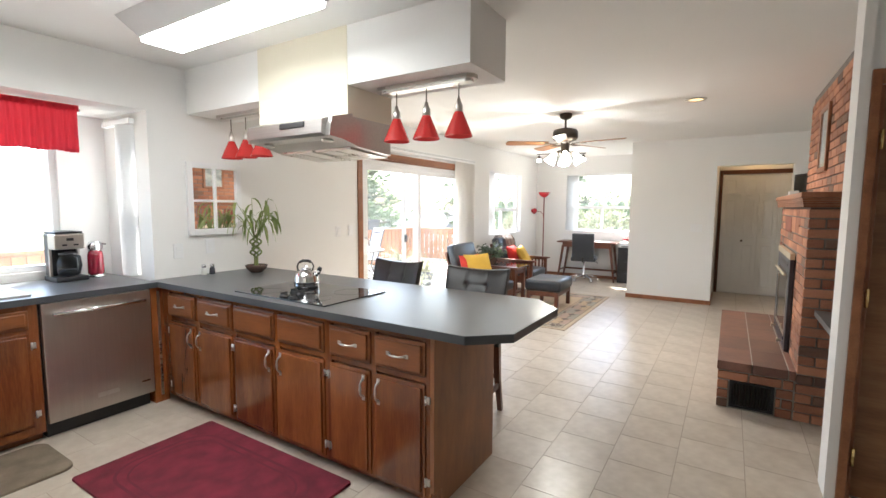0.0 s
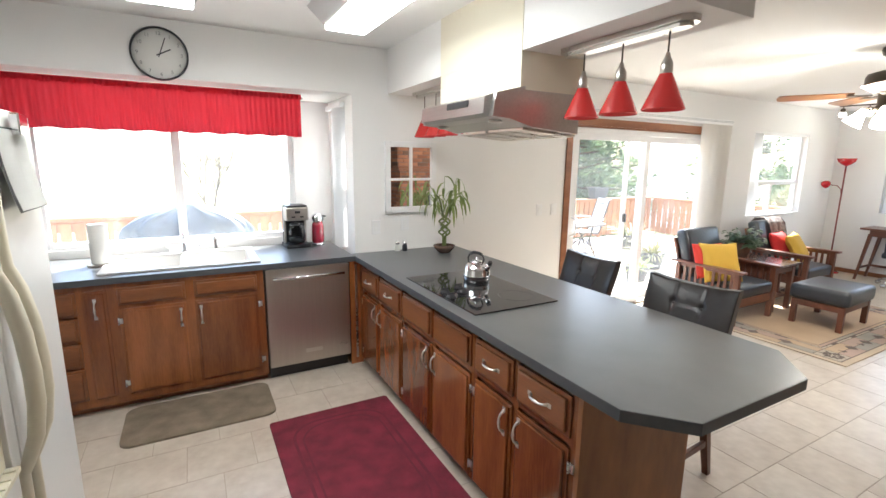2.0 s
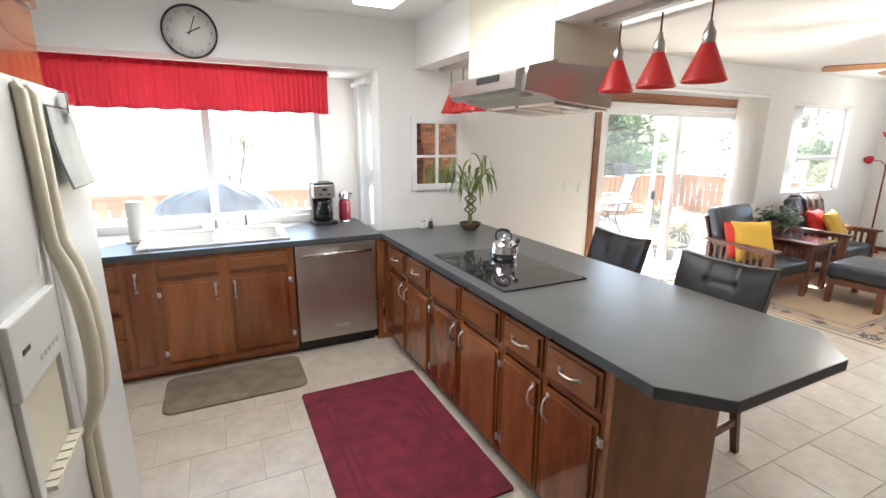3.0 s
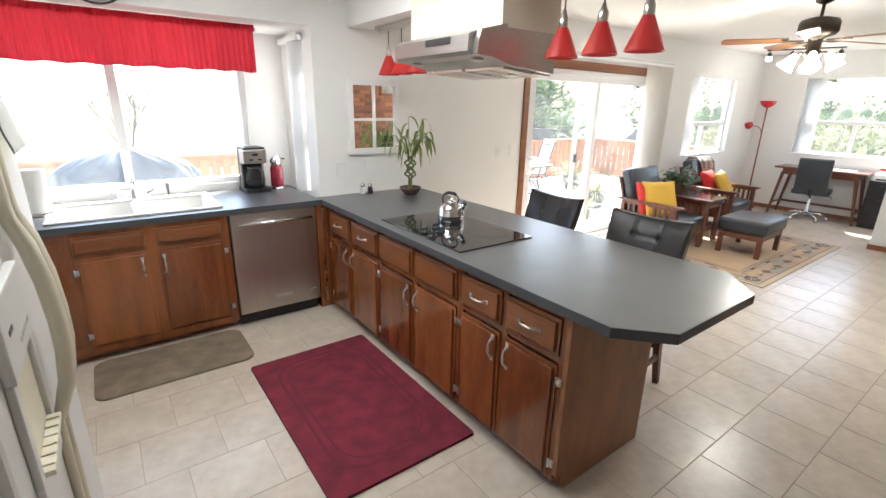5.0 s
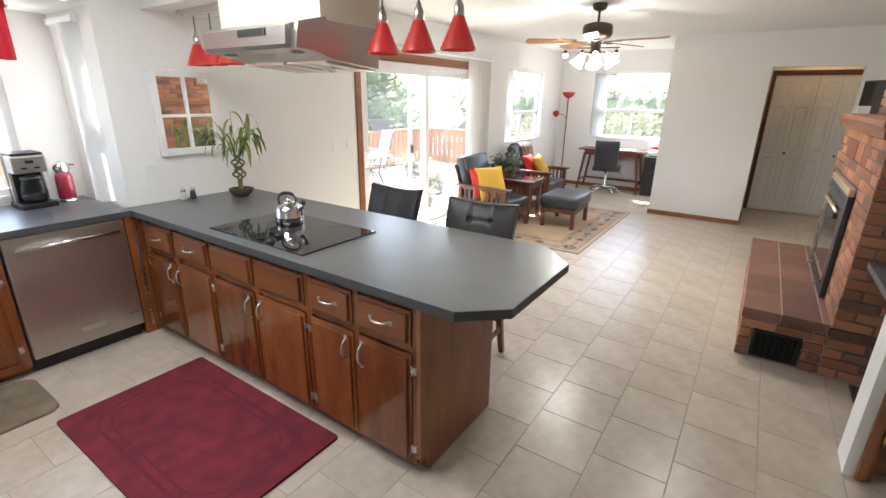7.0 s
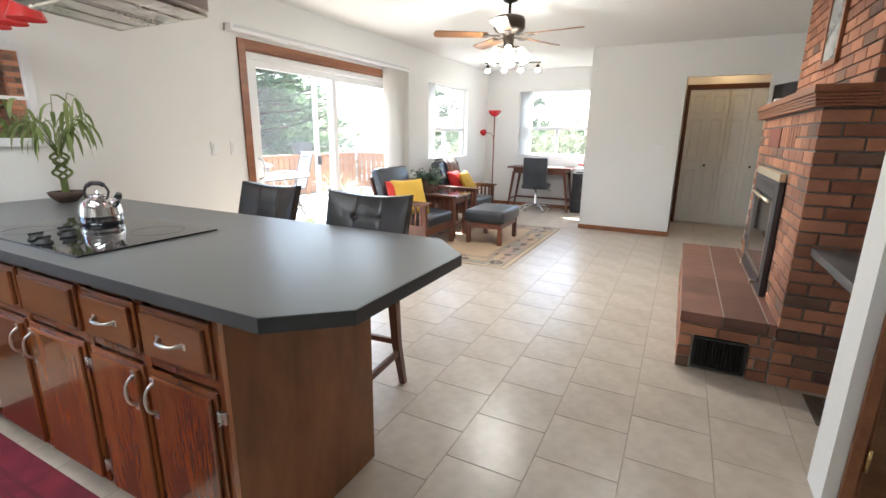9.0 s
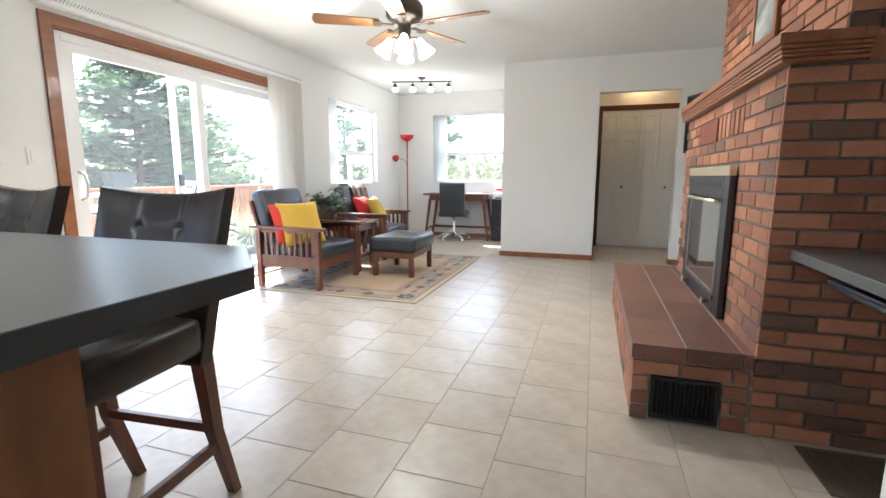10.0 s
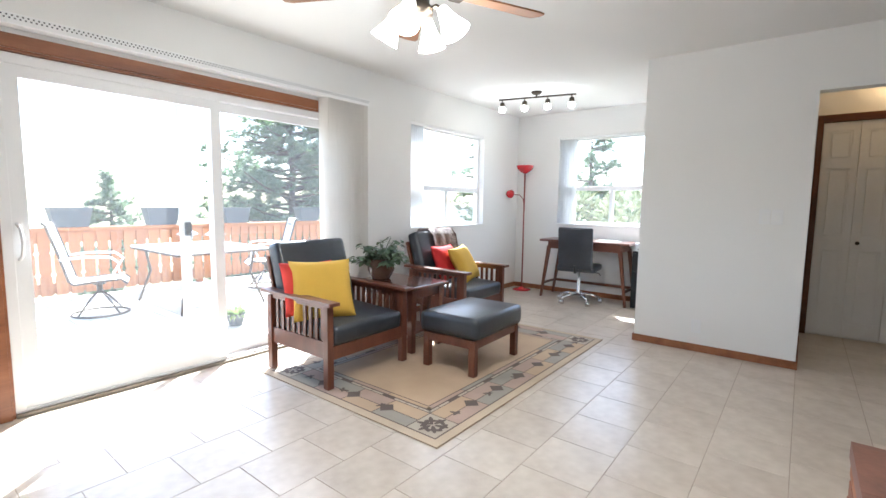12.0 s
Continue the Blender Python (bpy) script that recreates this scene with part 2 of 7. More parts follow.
def clear(name, tint=(1, 1, 1), veil=0.0):
    """Clear glass; the last argument is the share made translucent to imitate glare's pale haze."""
    m = bpy.data.materials.new(name)
    m.use_nodes = True
    n, l = m.node_tree.nodes, m.node_tree.links
    n.remove(n["Principled BSDF"])
    t, g, mx = n.new("ShaderNodeBsdfTransparent"), n.new("ShaderNodeBsdfGlossy"), n.new("ShaderNodeMixShader")
    t.inputs["Color"].default_value = (*tint, 1)
    g.inputs["Roughness"].default_value = 0.02
    lw = n.new("ShaderNodeLayerWeight")
    lw.inputs["Blend"].default_value = 0.5
    pw = n.new("ShaderNodeMath")
    pw.operation = "POWER"
    l.new(lw.outputs["Facing"], pw.inputs[0])
    pw.inputs[1].default_value = 5.0
    ma = n.new("ShaderNodeMath")
    ma.operation = "MULTIPLY_ADD"
    l.new(pw.outputs[0], ma.inputs[0])
    ma.inputs[1].default_value, ma.inputs[2].default_value = 0.7, 0.03
    l.new(ma.outputs[0], mx.inputs[0])
    l.new(t.outputs[0], mx.inputs[1])
    l.new(g.outputs[0], mx.inputs[2])
    out = mx.outputs[0]
    if veil:
        glare, both = n.new("ShaderNodeBsdfTranslucent"), n.new("ShaderNodeMixShader")
        glare.inputs["Color"].default_value = (0.96, 0.98, 1.0, 1)
        both.inputs[0].default_value = veil
        l.new(out, both.inputs[1])
        l.new(glare.outputs[0], both.inputs[2])
        out = both.outputs[0]
    l.new(out, n["Material Output"].inputs["Surface"])
    return m


def translucent(m, color, share):
    """Lets some daylight glow through a thin cloth or slat."""
    n, l = m.node_tree.nodes, m.node_tree.links
    t, mx = n.new("ShaderNodeBsdfTranslucent"), n.new("ShaderNodeMixShader")
    t.inputs["Color"].default_value = (*color, 1)
    mx.inputs[0].default_value = share
    l.new(n["Principled BSDF"].outputs[0], mx.inputs[1])
    l.new(t.outputs[0], mx.inputs[2])
    l.new(mx.outputs[0], n["Material Output"].inputs["Surface"])


translucent(M["redcloth"], (0.88, 0.10, 0.15), 0.5)
translucent(M["blind"], (0.92, 0.90, 0.87), 0.6)
translucent(M["pine"], (0.16, 0.24, 0.10), 0.35)
translucent(M["blindgrey"], (0.9, 0.9, 0.9), 0.6)
translucent(M["leaf"], (0.22, 0.34, 0.08), 0.3)
# translucent share stands in for glare over the bright view, more in the kitchen
M["glass"] = clear("window_glass", veil=0.019)
M["glassveiled"] = clear("glare_veiled_window_glass", veil=0.026)
M["smoke"] = clear("smoked_glass", (0.42, 0.44, 0.47))
M["carafe"] = clear("carafe_glass", (0.75, 0.78, 0.80))

# ---------- mesh helpers ----------


def box(bm, x0, y0, z0, x1, y1, z1, bev=0.0, m=None):
    x0, x1 = sorted((x0, x1))
    y0, y1 = sorted((y0, y1))
    z0, z1 = sorted((z0, z1))
    b = min(bev, (x1 - x0) * 0.45, (y1 - y0) * 0.45, (z1 - z0) * 0.45)
    if b <= 0:
        v = [bm.verts.new(((x0, x1)[i & 1], (y0, y1)[i >> 1 & 1], (z0, z1)[i >> 2])) for i in range(8)]
        for f in ((0, 2, 3, 1), (4, 5, 7, 6), (0, 1, 5, 4), (2, 6, 7, 3), (0, 4, 6, 2), (1, 3, 7, 5)):
            bm.faces.new([v[i] for i in f])
    else:
        r = bmesh.ops.create_cube(bm, size=1)
        v = r["verts"]
        for a in v:
            a.co = Vector(((x0 + x1) / 2 + a.co.x * (x1 - x0), (y0 + y1) / 2 + a.co.y * (y1 - y0), (z0 + z1) / 2 + a.co.z * (z1 - z0)))
        e = list({e for a in v for e in a.link_edges})
        r = bmesh.ops.bevel(bm, geom=e, offset=b, segments=2, affect="EDGES", profile=0.6)
        v = list({w for f in r["faces"] for w in f.verts} | {w for w in v if w.is_valid})
    if m is not None:
        bmesh.ops.transform(bm, matrix=m, verts=v)
    return v


def tube(bm, pts, r, n=10, caps=True):
    """A round bar through pts; r is one radius or one for each point."""
    pts = [Vector(p) for p in pts]
    rs = r if isinstance(r, (list, tuple)) else [r] * len(pts)
    rings, up = [], None
    for i, p in enumerate(pts):
        d = (pts[min(i + 1, len(pts) - 1)] - pts[max(i - 1, 0)]).normalized()
        if up is None:
            up = Vector((0, 0, 1)) if abs(d.z) < 0.9 else Vector((1, 0, 0))
        a = d.cross(up).normalized()
        up = a.cross(d).normalized()
        rings.append([bm.verts.new(p + (a * math.cos(2 * math.pi * k / n) + up * math.sin(2 * math.pi * k / n)) * rs[i]) for k in range(n)])
    for q, s in zip(rings, rings[1:]):
        for k in range(n):
            bm.faces.new((q[k], q[(k + 1) % n], s[(k + 1) % n], s[k])).smooth = True
    if caps:
        bm.faces.new(rings[0][::-1])
        bm.faces.new(rings[-1])


def lathe(bm, prof, cx=0, cy=0, n=24, m=None, close=True):
    """Turns (radius, height) pairs round an upright axis."""
    rings = []
    for r, z in prof:
        rings.append([bm.verts.new((cx + r * math.cos(2 * math.pi * k / n), cy + r * math.sin(2 * math.pi * k / n), z)) for k in range(n)])
    for q, s in zip(rings, rings[1:]):
        for k in range(n):
            bm.faces.new((q[k], q[(k + 1) % n], s[(k + 1) % n], s[k])).smooth = True
    if close:
        bm.faces.new(rings[0][::-1])
        bm.faces.new(rings[-1])
    if m is not None:
        bmesh.ops.transform(bm, matrix=m, verts=[v for r in rings for v in r])


def prism(bm, pts, z0, z1):
    lo = [bm.verts.new((x, y, z0)) for x, y in pts]
    hi = [bm.verts.new((x, y, z1)) for x, y in pts]
    n = len(pts)
    bm.faces.new(lo[::-1])
    bm.faces.new(hi)
    for i in range(n):
        bm.faces.new((lo[i], lo[(i + 1) % n], hi[(i + 1) % n], hi[i]))


def mesh_of(name, bm, material):
    bmesh.ops.recalc_face_normals(bm, faces=bm.faces)
    me = bpy.data.meshes.new(name)
    bm.to_mesh(me)
    bm.free()
    me.materials.append(material)
    return me


def thing(name, label="", category="", group="", at=(0, 0, 0), turn=0.0, kind=""):
    ob = new(name)
    ob.empty_display_size = 0.1
    ob.matrix_basis = pose(*at, 0, 0, turn)
    return tagged(ob, label, category, group, kind)


def base_of(ob):
    v = Vector((0, 0, 0))
    while ob:
        v += ob.location
        ob = ob.parent
    return v


def part(name, bm, material, parent=None, label="", world=False, kind="", category="", group=""):
    """One mesh object. world: its numbers are places in the world, not in its thing."""
    if world and parent:
        bmesh.ops.translate(bm, vec=-base_of(parent), verts=bm.verts)
    ob = new(name, mesh_of(name, bm, M[material] if isinstance(material, str) else material))
    ob.parent = parent
    return tagged(ob, label, category, group, kind)


def B(*boxes, bev=0.0):
    bm = bmesh.new()
    for b in boxes:
        box(bm, *b, bev=bev)
    return bm


def S(name, bm, material, label="", parent=None):
    return part(name, bm, material, parent, label, kind="structure")


# ---------- structure ----------
XW, YO, YP, H = -2.91, 11.43, 9.67, 2.52


def wall_along_y(x0, x1, y0, y1, z0, z1, holes):
    bm = bmesh.new()
    y = y0
    for a, b, lo, hi in sorted(holes):
        box(bm, x0, y, z0, x1, a, z1)
        if lo > z0:
            box(bm, x0, a, z0, x1, b, lo)
        box(bm, x0, a, hi, x1, b, z1)
        y = b
    box(bm, x0, y, z0, x1, y1, z1)
    return bm


def wall_along_x(y0, y1, x0, x1, z0, z1, holes):
    bm = bmesh.new()
    x = x0
    for a, b, lo, hi in sorted(holes):
        box(bm, x, y0, z0, a, y1, z1)
        if lo > z0:
            box(bm, a, y0, z0, b, y1, lo)
        box(bm, a, y0, hi, b, y1, z1)
        x = b
    box(bm, x, y0, z0, x1, y1, z1)
    return bm


SL0, SL1, SLH = 5.74, 8.16, 2.05
BAY0, BAY1 = 0.95, 3.44
W20, W21, W2Z0, W2Z1 = 9.06, 10.51, 0.96, 2.13
OW0, OW1, OWZ0, OWZ1 = -2.25, -0.80, 0.966, 2.17
BX = -3.60
S("wall_west", wall_along_y(XW - 0.14, XW, -0.4, YO + 0.14, -0.12, H, [(BAY0, BAY1, -0.12, 2.166), (SL0, SL1, -0.12, SLH), (W20, W21, W2Z0, W2Z1)]), "paint", "smooth white painted wall with a bay, a glass door and a window")
BAYW = "white painted wall of a box bay over the sink"
for q in ((BX - 0.12, BAY0 - 0.12, -0.12, BX, 1.32, 2.166), (BX - 0.12, 1.32, -0.12, BX, 3.12, 0.98), (BX - 0.12, 1.32, 2.10, BX, 3.12, 2.166), (BX - 0.12, 3.12, -0.12, BX, BAY1 + 0.12, 2.166),
          (BX, BAY0 - 0.12, -0.12, XW - 0.14, BAY0, 2.166), (BX, BAY1, -0.12, -3.42, BAY1 + 0.12, 2.166), (-3.42, BAY1, -0.12, XW - 0.14, BAY1 + 0.12, 0.93), (-3.42, BAY1, 2.08, XW - 0.14, BAY1 + 0.12, 2.166),
          (-3.12, BAY1, 0.93, XW - 0.14, BAY1 + 0.12, 2.08)):
    S("wall_bay", B(q), "paint", BAYW)
S("ceiling_bay", B((BX - 0.12, BAY0 - 0.12, 2.166, XW - 0.14, BAY1 + 0.12, 2.30)), "paint", "white painted ceiling of the box bay")
S("wall_north", wall_along_x(YO, YO + 0.14, XW - 0.14, 2.3, -0.12, H, [(OW0, OW1, OWZ0, OWZ1)]), "paint", "white painted far wall with a window")
bm = B((-0.655, YP, 0, 0.54, YO, H), (0.54, YP, 2.095, 1.45, YP + 0.12, H), (1.45, YP, 0, 2.3, YP + 0.12, H), (0.54, 11.06, 0, 2.3, YO, H))
S("wall_partition", bm, "paint", "white painted partition block beside a hallway opening")
S("wall_hall", B((1.72, YP + 0.12, 0, 1.84, 11.06, H)), "paint", "white painted hallway side wall")
S("wall_east", B((1.98, 4.82, 0, 2.12, YP, H)), "paint", "white painted wall behind the chimney")
S("wall_south", B((XW - 0.14, -0.5, -0.12, 2.6, -0.4, H), (2.5, -0.4, -0.12, 2.6, 4.6, H)), "paint", "plain white painted kitchen wall")
S("wall_nook", B((1.22, 4.62, 0, 1.262, 4.80, H), (1.262, 4.64, 0, 1.30, 4.80, H), (1.30, 4.64, 2.06, 2.12, 4.80, H), (2.12, 4.62, 0, 2.6, 4.80, H)), "paint", "white painted wall end beside a doorway")
S("floor_base", B((XW - 0.14, -0.5, -0.12, 2.6, YO + 0.14, -0.0015), (BX - 0.12, BAY0 - 0.12, -0.12, XW - 0.14, BAY1 + 0.12, -0.0015)), "grout", "grey-brown grout bed under tiles")
S("ceiling", B((XW - 0.14, -0.5, H, 2.6, YO + 0.14, H + 0.12)), "ceil", "lightly textured white ceiling")
S("soffit", B((XW, 3.737, 2.185, -0.385, 4.15, H)), "paint", "white painted dropped soffit across the kitchen")
# duct and the soffit front above it are coloured creamier than the soffit
S("duct_box", B((-2.015, 3.733, 2.0, -1.20, 4.146, 2.1849), bev=0.002), "creamduct", "cream-coloured boxed duct above the range hood")
S("duct_front", B((-2.015, 3.7325, 2.1851, -1.20, 3.736, H)), "creamduct", "cream-coloured upper front of the boxed duct")
# baseboards
S("baseboard", B((-0.668, YP - 0.013, 0, 0.553, YP, 0.065), (0.54, YP, 0, 0.553, YP + 0.9, 0.065), (-0.668, YP, 0, -0.655, YO, 0.065), (XW, 8.40, 0, XW + 0.013, YO, 0.065), (XW + 0.013, YO - 0.013, 0, -0.668, YO, 0.065), (1.437, YP - 0.013, 0, 1.60, YP, 0.065), (1.437, YP, 0, 1.45, YP + 0.12, 0.065), bev=0.003), "trimwood", "reddish stained wooden baseboard")


# floor tiles
def floor_tiles():
    w, d, g = 0.3395, 0.3455, 0.004
    bm = bmesh.new()
    box(bm, 0, 0, -0.012, w - g, d - g, 0)
    bmesh.ops.bevel(bm, geom=[e for e in bm.edges if all(v.co.z > -0.001 for v in e.verts)], offset=0.001, segments=1, affect="EDGES")
    me = mesh_of("floor_tile", bm, M["tile"])
    holder = thing("floor", "beige ceramic floor tiles with pale mottling, laid staggered", "floor", kind="structure")
    rest = bmesh.new()
    n = 0
    for i in range(-10, 8):
        x = -0.1325 + i * w
        off = 4.238 if i % 2 == 0 else 4.066
        for j in range(-14, 22):
            y = off + j * d
            near = 1.9 < y < 9.0 and x > -2.5 and x < 1.6
            if near and n < 299:
                ob = new("floor_tile", me)
                ob.location, ob.parent = (x, y, 0), holder
                ob["kind"] = "structure"
                n += 1
            else:
                box(rest, x, y, -0.012, x + w - g, y + d - g, 0)
    part("floor_tiling", rest, "tile", holder, kind="stuff")


# casing of the glass door
S("door_casing", B((XW, SL0 - 0.075, 0, XW + 0.018, SL0, 2.125), (XW, SL0 - 0.0, SLH, XW + 0.018, SL1 + 0.075, 2.125), (XW, SL1, 0, XW + 0.018, SL1 + 0.075, SLH), (XW - 0.14, SL0 - 0.002, 0, XW, SL0 + 0.016, SLH - 0.002), (XW - 0.14, SL0 + 0.016, SLH - 0.016, XW, SL1, SLH + 0.002), bev=0.003), "trimwood", "reddish stained wooden door casing")


def ring_frame(x, t, a, b, z0, z1, w, wb):
    """A frame in one piece round an opening, w wide at the sides and top and wb at the foot."""
    bm = bmesh.new()
    loops = []
    for xx in (x - t, x + t):
        loops.append([bm.verts.new((xx, p, q)) for p, q in ((a, z0), (b, z0), (b, z1), (a, z1))])
        loops.append([bm.verts.new((xx, p, q)) for p, q in ((a + w, z0 + wb), (b - w, z0 + wb), (b - w, z1 - w), (a + w, z1 - w))])
    for p, q in ((0, 1), (2, 3), (0, 2), (1, 3)):
        for k in range(4):
            bm.faces.new((loops[p][k], loops[p][(k + 1) % 4], loops[q][(k + 1) % 4], loops[q][k]))
    return bm


def sliding_door():
    d = thing("door_sliding", "white vinyl sliding glass door to the deck, closed", "door", at=(XW - 0.07, (SL0 + SL1) / 2, 0), kind="structure")
    y0, y1 = SL0 + 0.018, SL1 - 0.002
    for q in ((y0, 0, y0 + 0.05, SLH - 0.018), (y1 - 0.05, 0, y1, SLH - 0.018), (y0 + 0.05, SLH - 0.075, y1 - 0.05, SLH - 0.018), (y0 + 0.05, -0.01, y1 - 0.05, 0.035)):
        part("frame_bar", B((XW - 0.13, q[0], q[1], XW - 0.02, q[2], q[3]), bev=0.004), "white", d, world=True)
    part("track", B((XW - 0.02, y0, 0.0, XW + 0.012, y1, 0.02)), "dullmetal", d, "dull worn metal threshold", world=True)
    mid = (y0 + y1) / 2
    for a, b, x in ((y0 + 0.051, mid + 0.035, XW - 0.052), (mid - 0.035, y1 - 0.051, XW - 0.10)):
        p = part("sash", ring_frame(x, 0.018, a, b, 0.035, SLH - 0.07, 0.07, 0.09), "white", d, world=True)
        g = part("pane", B((x - 0.003, a + 0.07, 0.125, x + 0.003, b - 0.07, SLH - 0.14)), "glass", p, world=True)
        g.visible_shadow = False
    bm = bmesh.new()
    tube(bm, [(XW - 0.035, y0 + 0.07, 0.90), (XW + 0.02, y0 + 0.075, 0.92), (XW + 0.035, y0 + 0.08, 1.0), (XW + 0.02, y0 + 0.075, 1.08), (XW - 0.035, y0 + 0.07, 1.10)], 0.009)
    part("handle", bm, "white", d, "white pull handle", world=True)


def screen_door():
    d = thing("door_screen", "thin white framed sliding insect screen outside the glass door", "screen door", at=(XW - 0.15, 6.3, 0), kind="structure")
    y0, y1, x0, x1 = 5.80, 6.80, XW - 0.166, XW - 0.148
    for q in ((y0, 0.0, y0 + 0.06, SLH - 0.03), (y1 - 0.07, 0.0, y1, SLH - 0.03), (y0 + 0.06, SLH - 0.09, y1 - 0.07, SLH - 0.03), (y0 + 0.06, 0.0, y1 - 0.07, 0.07)):
        part("frame_bar", B((x0, q[0], q[1], x1, q[2], q[3]), bev=0.003), "white", d, world=True)
    part("latch", B((x1, y1 - 0.045, 0.985, x1 + 0.02, y1 + 0.004, 1.085), bev=0.008), "black", d, "black latch", world=True)


sliding_door()
screen_door()


def window(name, label, axis, a, b, z0, z1, depth0, depth1, rail, glazing="glass"):
    """A vinyl window in a wall; rail: height of the meeting rail, or None for one with an upright in the middle."""
    mid = (depth0 + depth1) / 2

    def R(p0, q0, p1, q1, t=0.03):
        return (mid - t, p0, q0, mid + t, p1, q1) if axis == "y" else (p0, mid - t, q0, p1, mid + t, q1)

    at = (mid, (a + b) / 2, z0) if axis == "y" else ((a + b) / 2, mid, z0)
    w = thing(name, label, "window", at=at, kind="structure")
    f = 0.045
    bars = [R(a, z0, a + f, z1), R(b - f, z0, b, z1), R(a + f, z0, b - f, z0 + f), R(a + f, z1 - f, b - f, z1)]
    if rail:
        bars.append(R(a + f, rail - 0.03, b - f, rail + 0.03))
        bars.append(R((a + b) / 2 - 0.025, z0 + f, (a + b) / 2 + 0.025, rail - 0.03))
        cells = [(a + f, rail + 0.03, b - f, z1 - f), (a + f, z0 + f, (a + b) / 2 - 0.025, rail - 0.03), ((a + b) / 2 + 0.025, z0 + f, b - f, rail - 0.03)]
    else:
        bars.append(R((a + b) / 2 - 0.03, z0 + f, (a + b) / 2 + 0.03, z1 - f))
        cells = [(a + f, z0 + f, (a + b) / 2 - 0.03, z1 - f), ((a + b) / 2 + 0.03, z0 + f, b - f, z1 - f)]
    part("window_frame", B(*bars, bev=0.004), "white", w, world=True)
    for c in cells:
        g = part("pane", B(R(*c, t=0.003)), glazing, w, world=True)
        g.visible_shadow = False
    return w


window("window_kitchen", "wide white vinyl window over the sink", "y", 1.32, 3.12, 0.98, 2.10, BX - 0.10, BX - 0.02, None, "glassveiled")
window("window_living", "white vinyl window with a lower slider", "y", W20, W21, W2Z0, W2Z1, XW - 0.135, XW - 0.07, 1.42)
window("window_office", "white vinyl window with a lower slider over the desk", "x", OW0, OW1, OWZ0, OWZ1, YO + 0.07, YO + 0.135, 1.47)
window("window_bay_side", "narrow white vinyl window in the bay's side", "x", -3.42, -3.12, 0.93, 2.08, BAY1 + 0.05, BAY1 + 0.11, 1.5)
S("window_sill", B((XW - 0.07, W20, W2Z0 - 0.001, XW + 0.012, W21, W2Z0 + 0.014), (OW0, YO - 0.012, OWZ0 - 0.001, OW1, YO + 0.07, OWZ0 + 0.014), bev=0.003), "white", "white painted window sill")

# closet in the hallway
S("closet_casing", B((0.553, 11.02, 0, 0.60, 11.06, 2.12), (0.60, 11.02, 2.05, 1.72, 11.06, 2.12), (1.67, 11.02, 0, 1.72, 11.06, 2.05), bev=0.004), "trimdark", "dark stained wooden closet casing")
# casing at the kitchen side doorway
S("doorway_casing", B((1.262, 4.60, 0, 1.30, 4.62, 2.12), (1.30, 4.60, 2.05, 2.12, 4.62, 2.12), (1.30, 4.62, 0, 1.318, 4.80, 2.05), bev=0.004), "trimwood", "reddish stained wooden doorway casing")


# ---------- kitchen ----------
CT = 0.915


def raised(bm, u0, z0, u1, z1, face, axis, t=0.024):
    """A door or drawer front with a routed lip. axis y: the front looks along -y at y=face; x: along +x at x=face."""
    def put(a, b, c, d, d0, d1, bev):
        if axis == "y":
            box(bm, a, face - d1, b, c, face - d0, d, bev)
        else:
            box(bm, face + d0, a, b, face + d1, c, d, bev)
    put(u0, z0, u1, z1, 0, t * 0.40, 0.003)
    put(u0 + 0.016, z0 + 0.016, u1 - 0.016, z1 - 0.016, t * 0.35, t, 0.008)


def pull(bm, u, z, face, axis, upright, size=0.10):
    h = size / 2
    pts = []
    for k in range(9):
        s = -1 + k / 4
        out = 0.028 * (1 - s ** 4) + 0.002
        a, b = (0, s * h) if upright else (s * h, 0)
        pts.append((u + a, face - out, z + b) if axis == "y" else (face + out, u + a, z + b))
    tube(bm, pts, [0.008, 0.005, 0.0045, 0.0055, 0.0065, 0.0055, 0.0045, 0.005, 0.008], 8)
    for s in (-1, 1):
        a, b = (0, s * (h + 0.008)) if upright else (s * (h + 0.008), 0)
        if axis == "y":
            box(bm, u + a - 0.010, face - 0.006, z + b - 0.010, u + a + 0.010, face, z + b + 0.010, 0.003)
        else:
            box(bm, face, u + a - 0.010, z + b - 0.010, face + 0.006, u + a + 0.010, z + b + 0.010, 0.003)


def hinge(bm, u, z, face, axis):
    if axis == "y":
        tube(bm, [(u, face - 0.012, z - 0.022), (u, face - 0.012, z + 0.022)], 0.005, 8)
        box(bm, u - 0.003, face - 0.010, z - 0.018, u + 0.022, face - 0.002, z + 0.018, 0.002)
    else:
        tube(bm, [(face + 0.012, u, z - 0.022), (face + 0.012, u, z + 0.022)], 0.005, 8)
        box(bm, face + 0.002, u - 0.003, z - 0.018, face + 0.010, u + 0.022, z + 0.018, 0.002)


PF = 3.445   # peninsula face frame


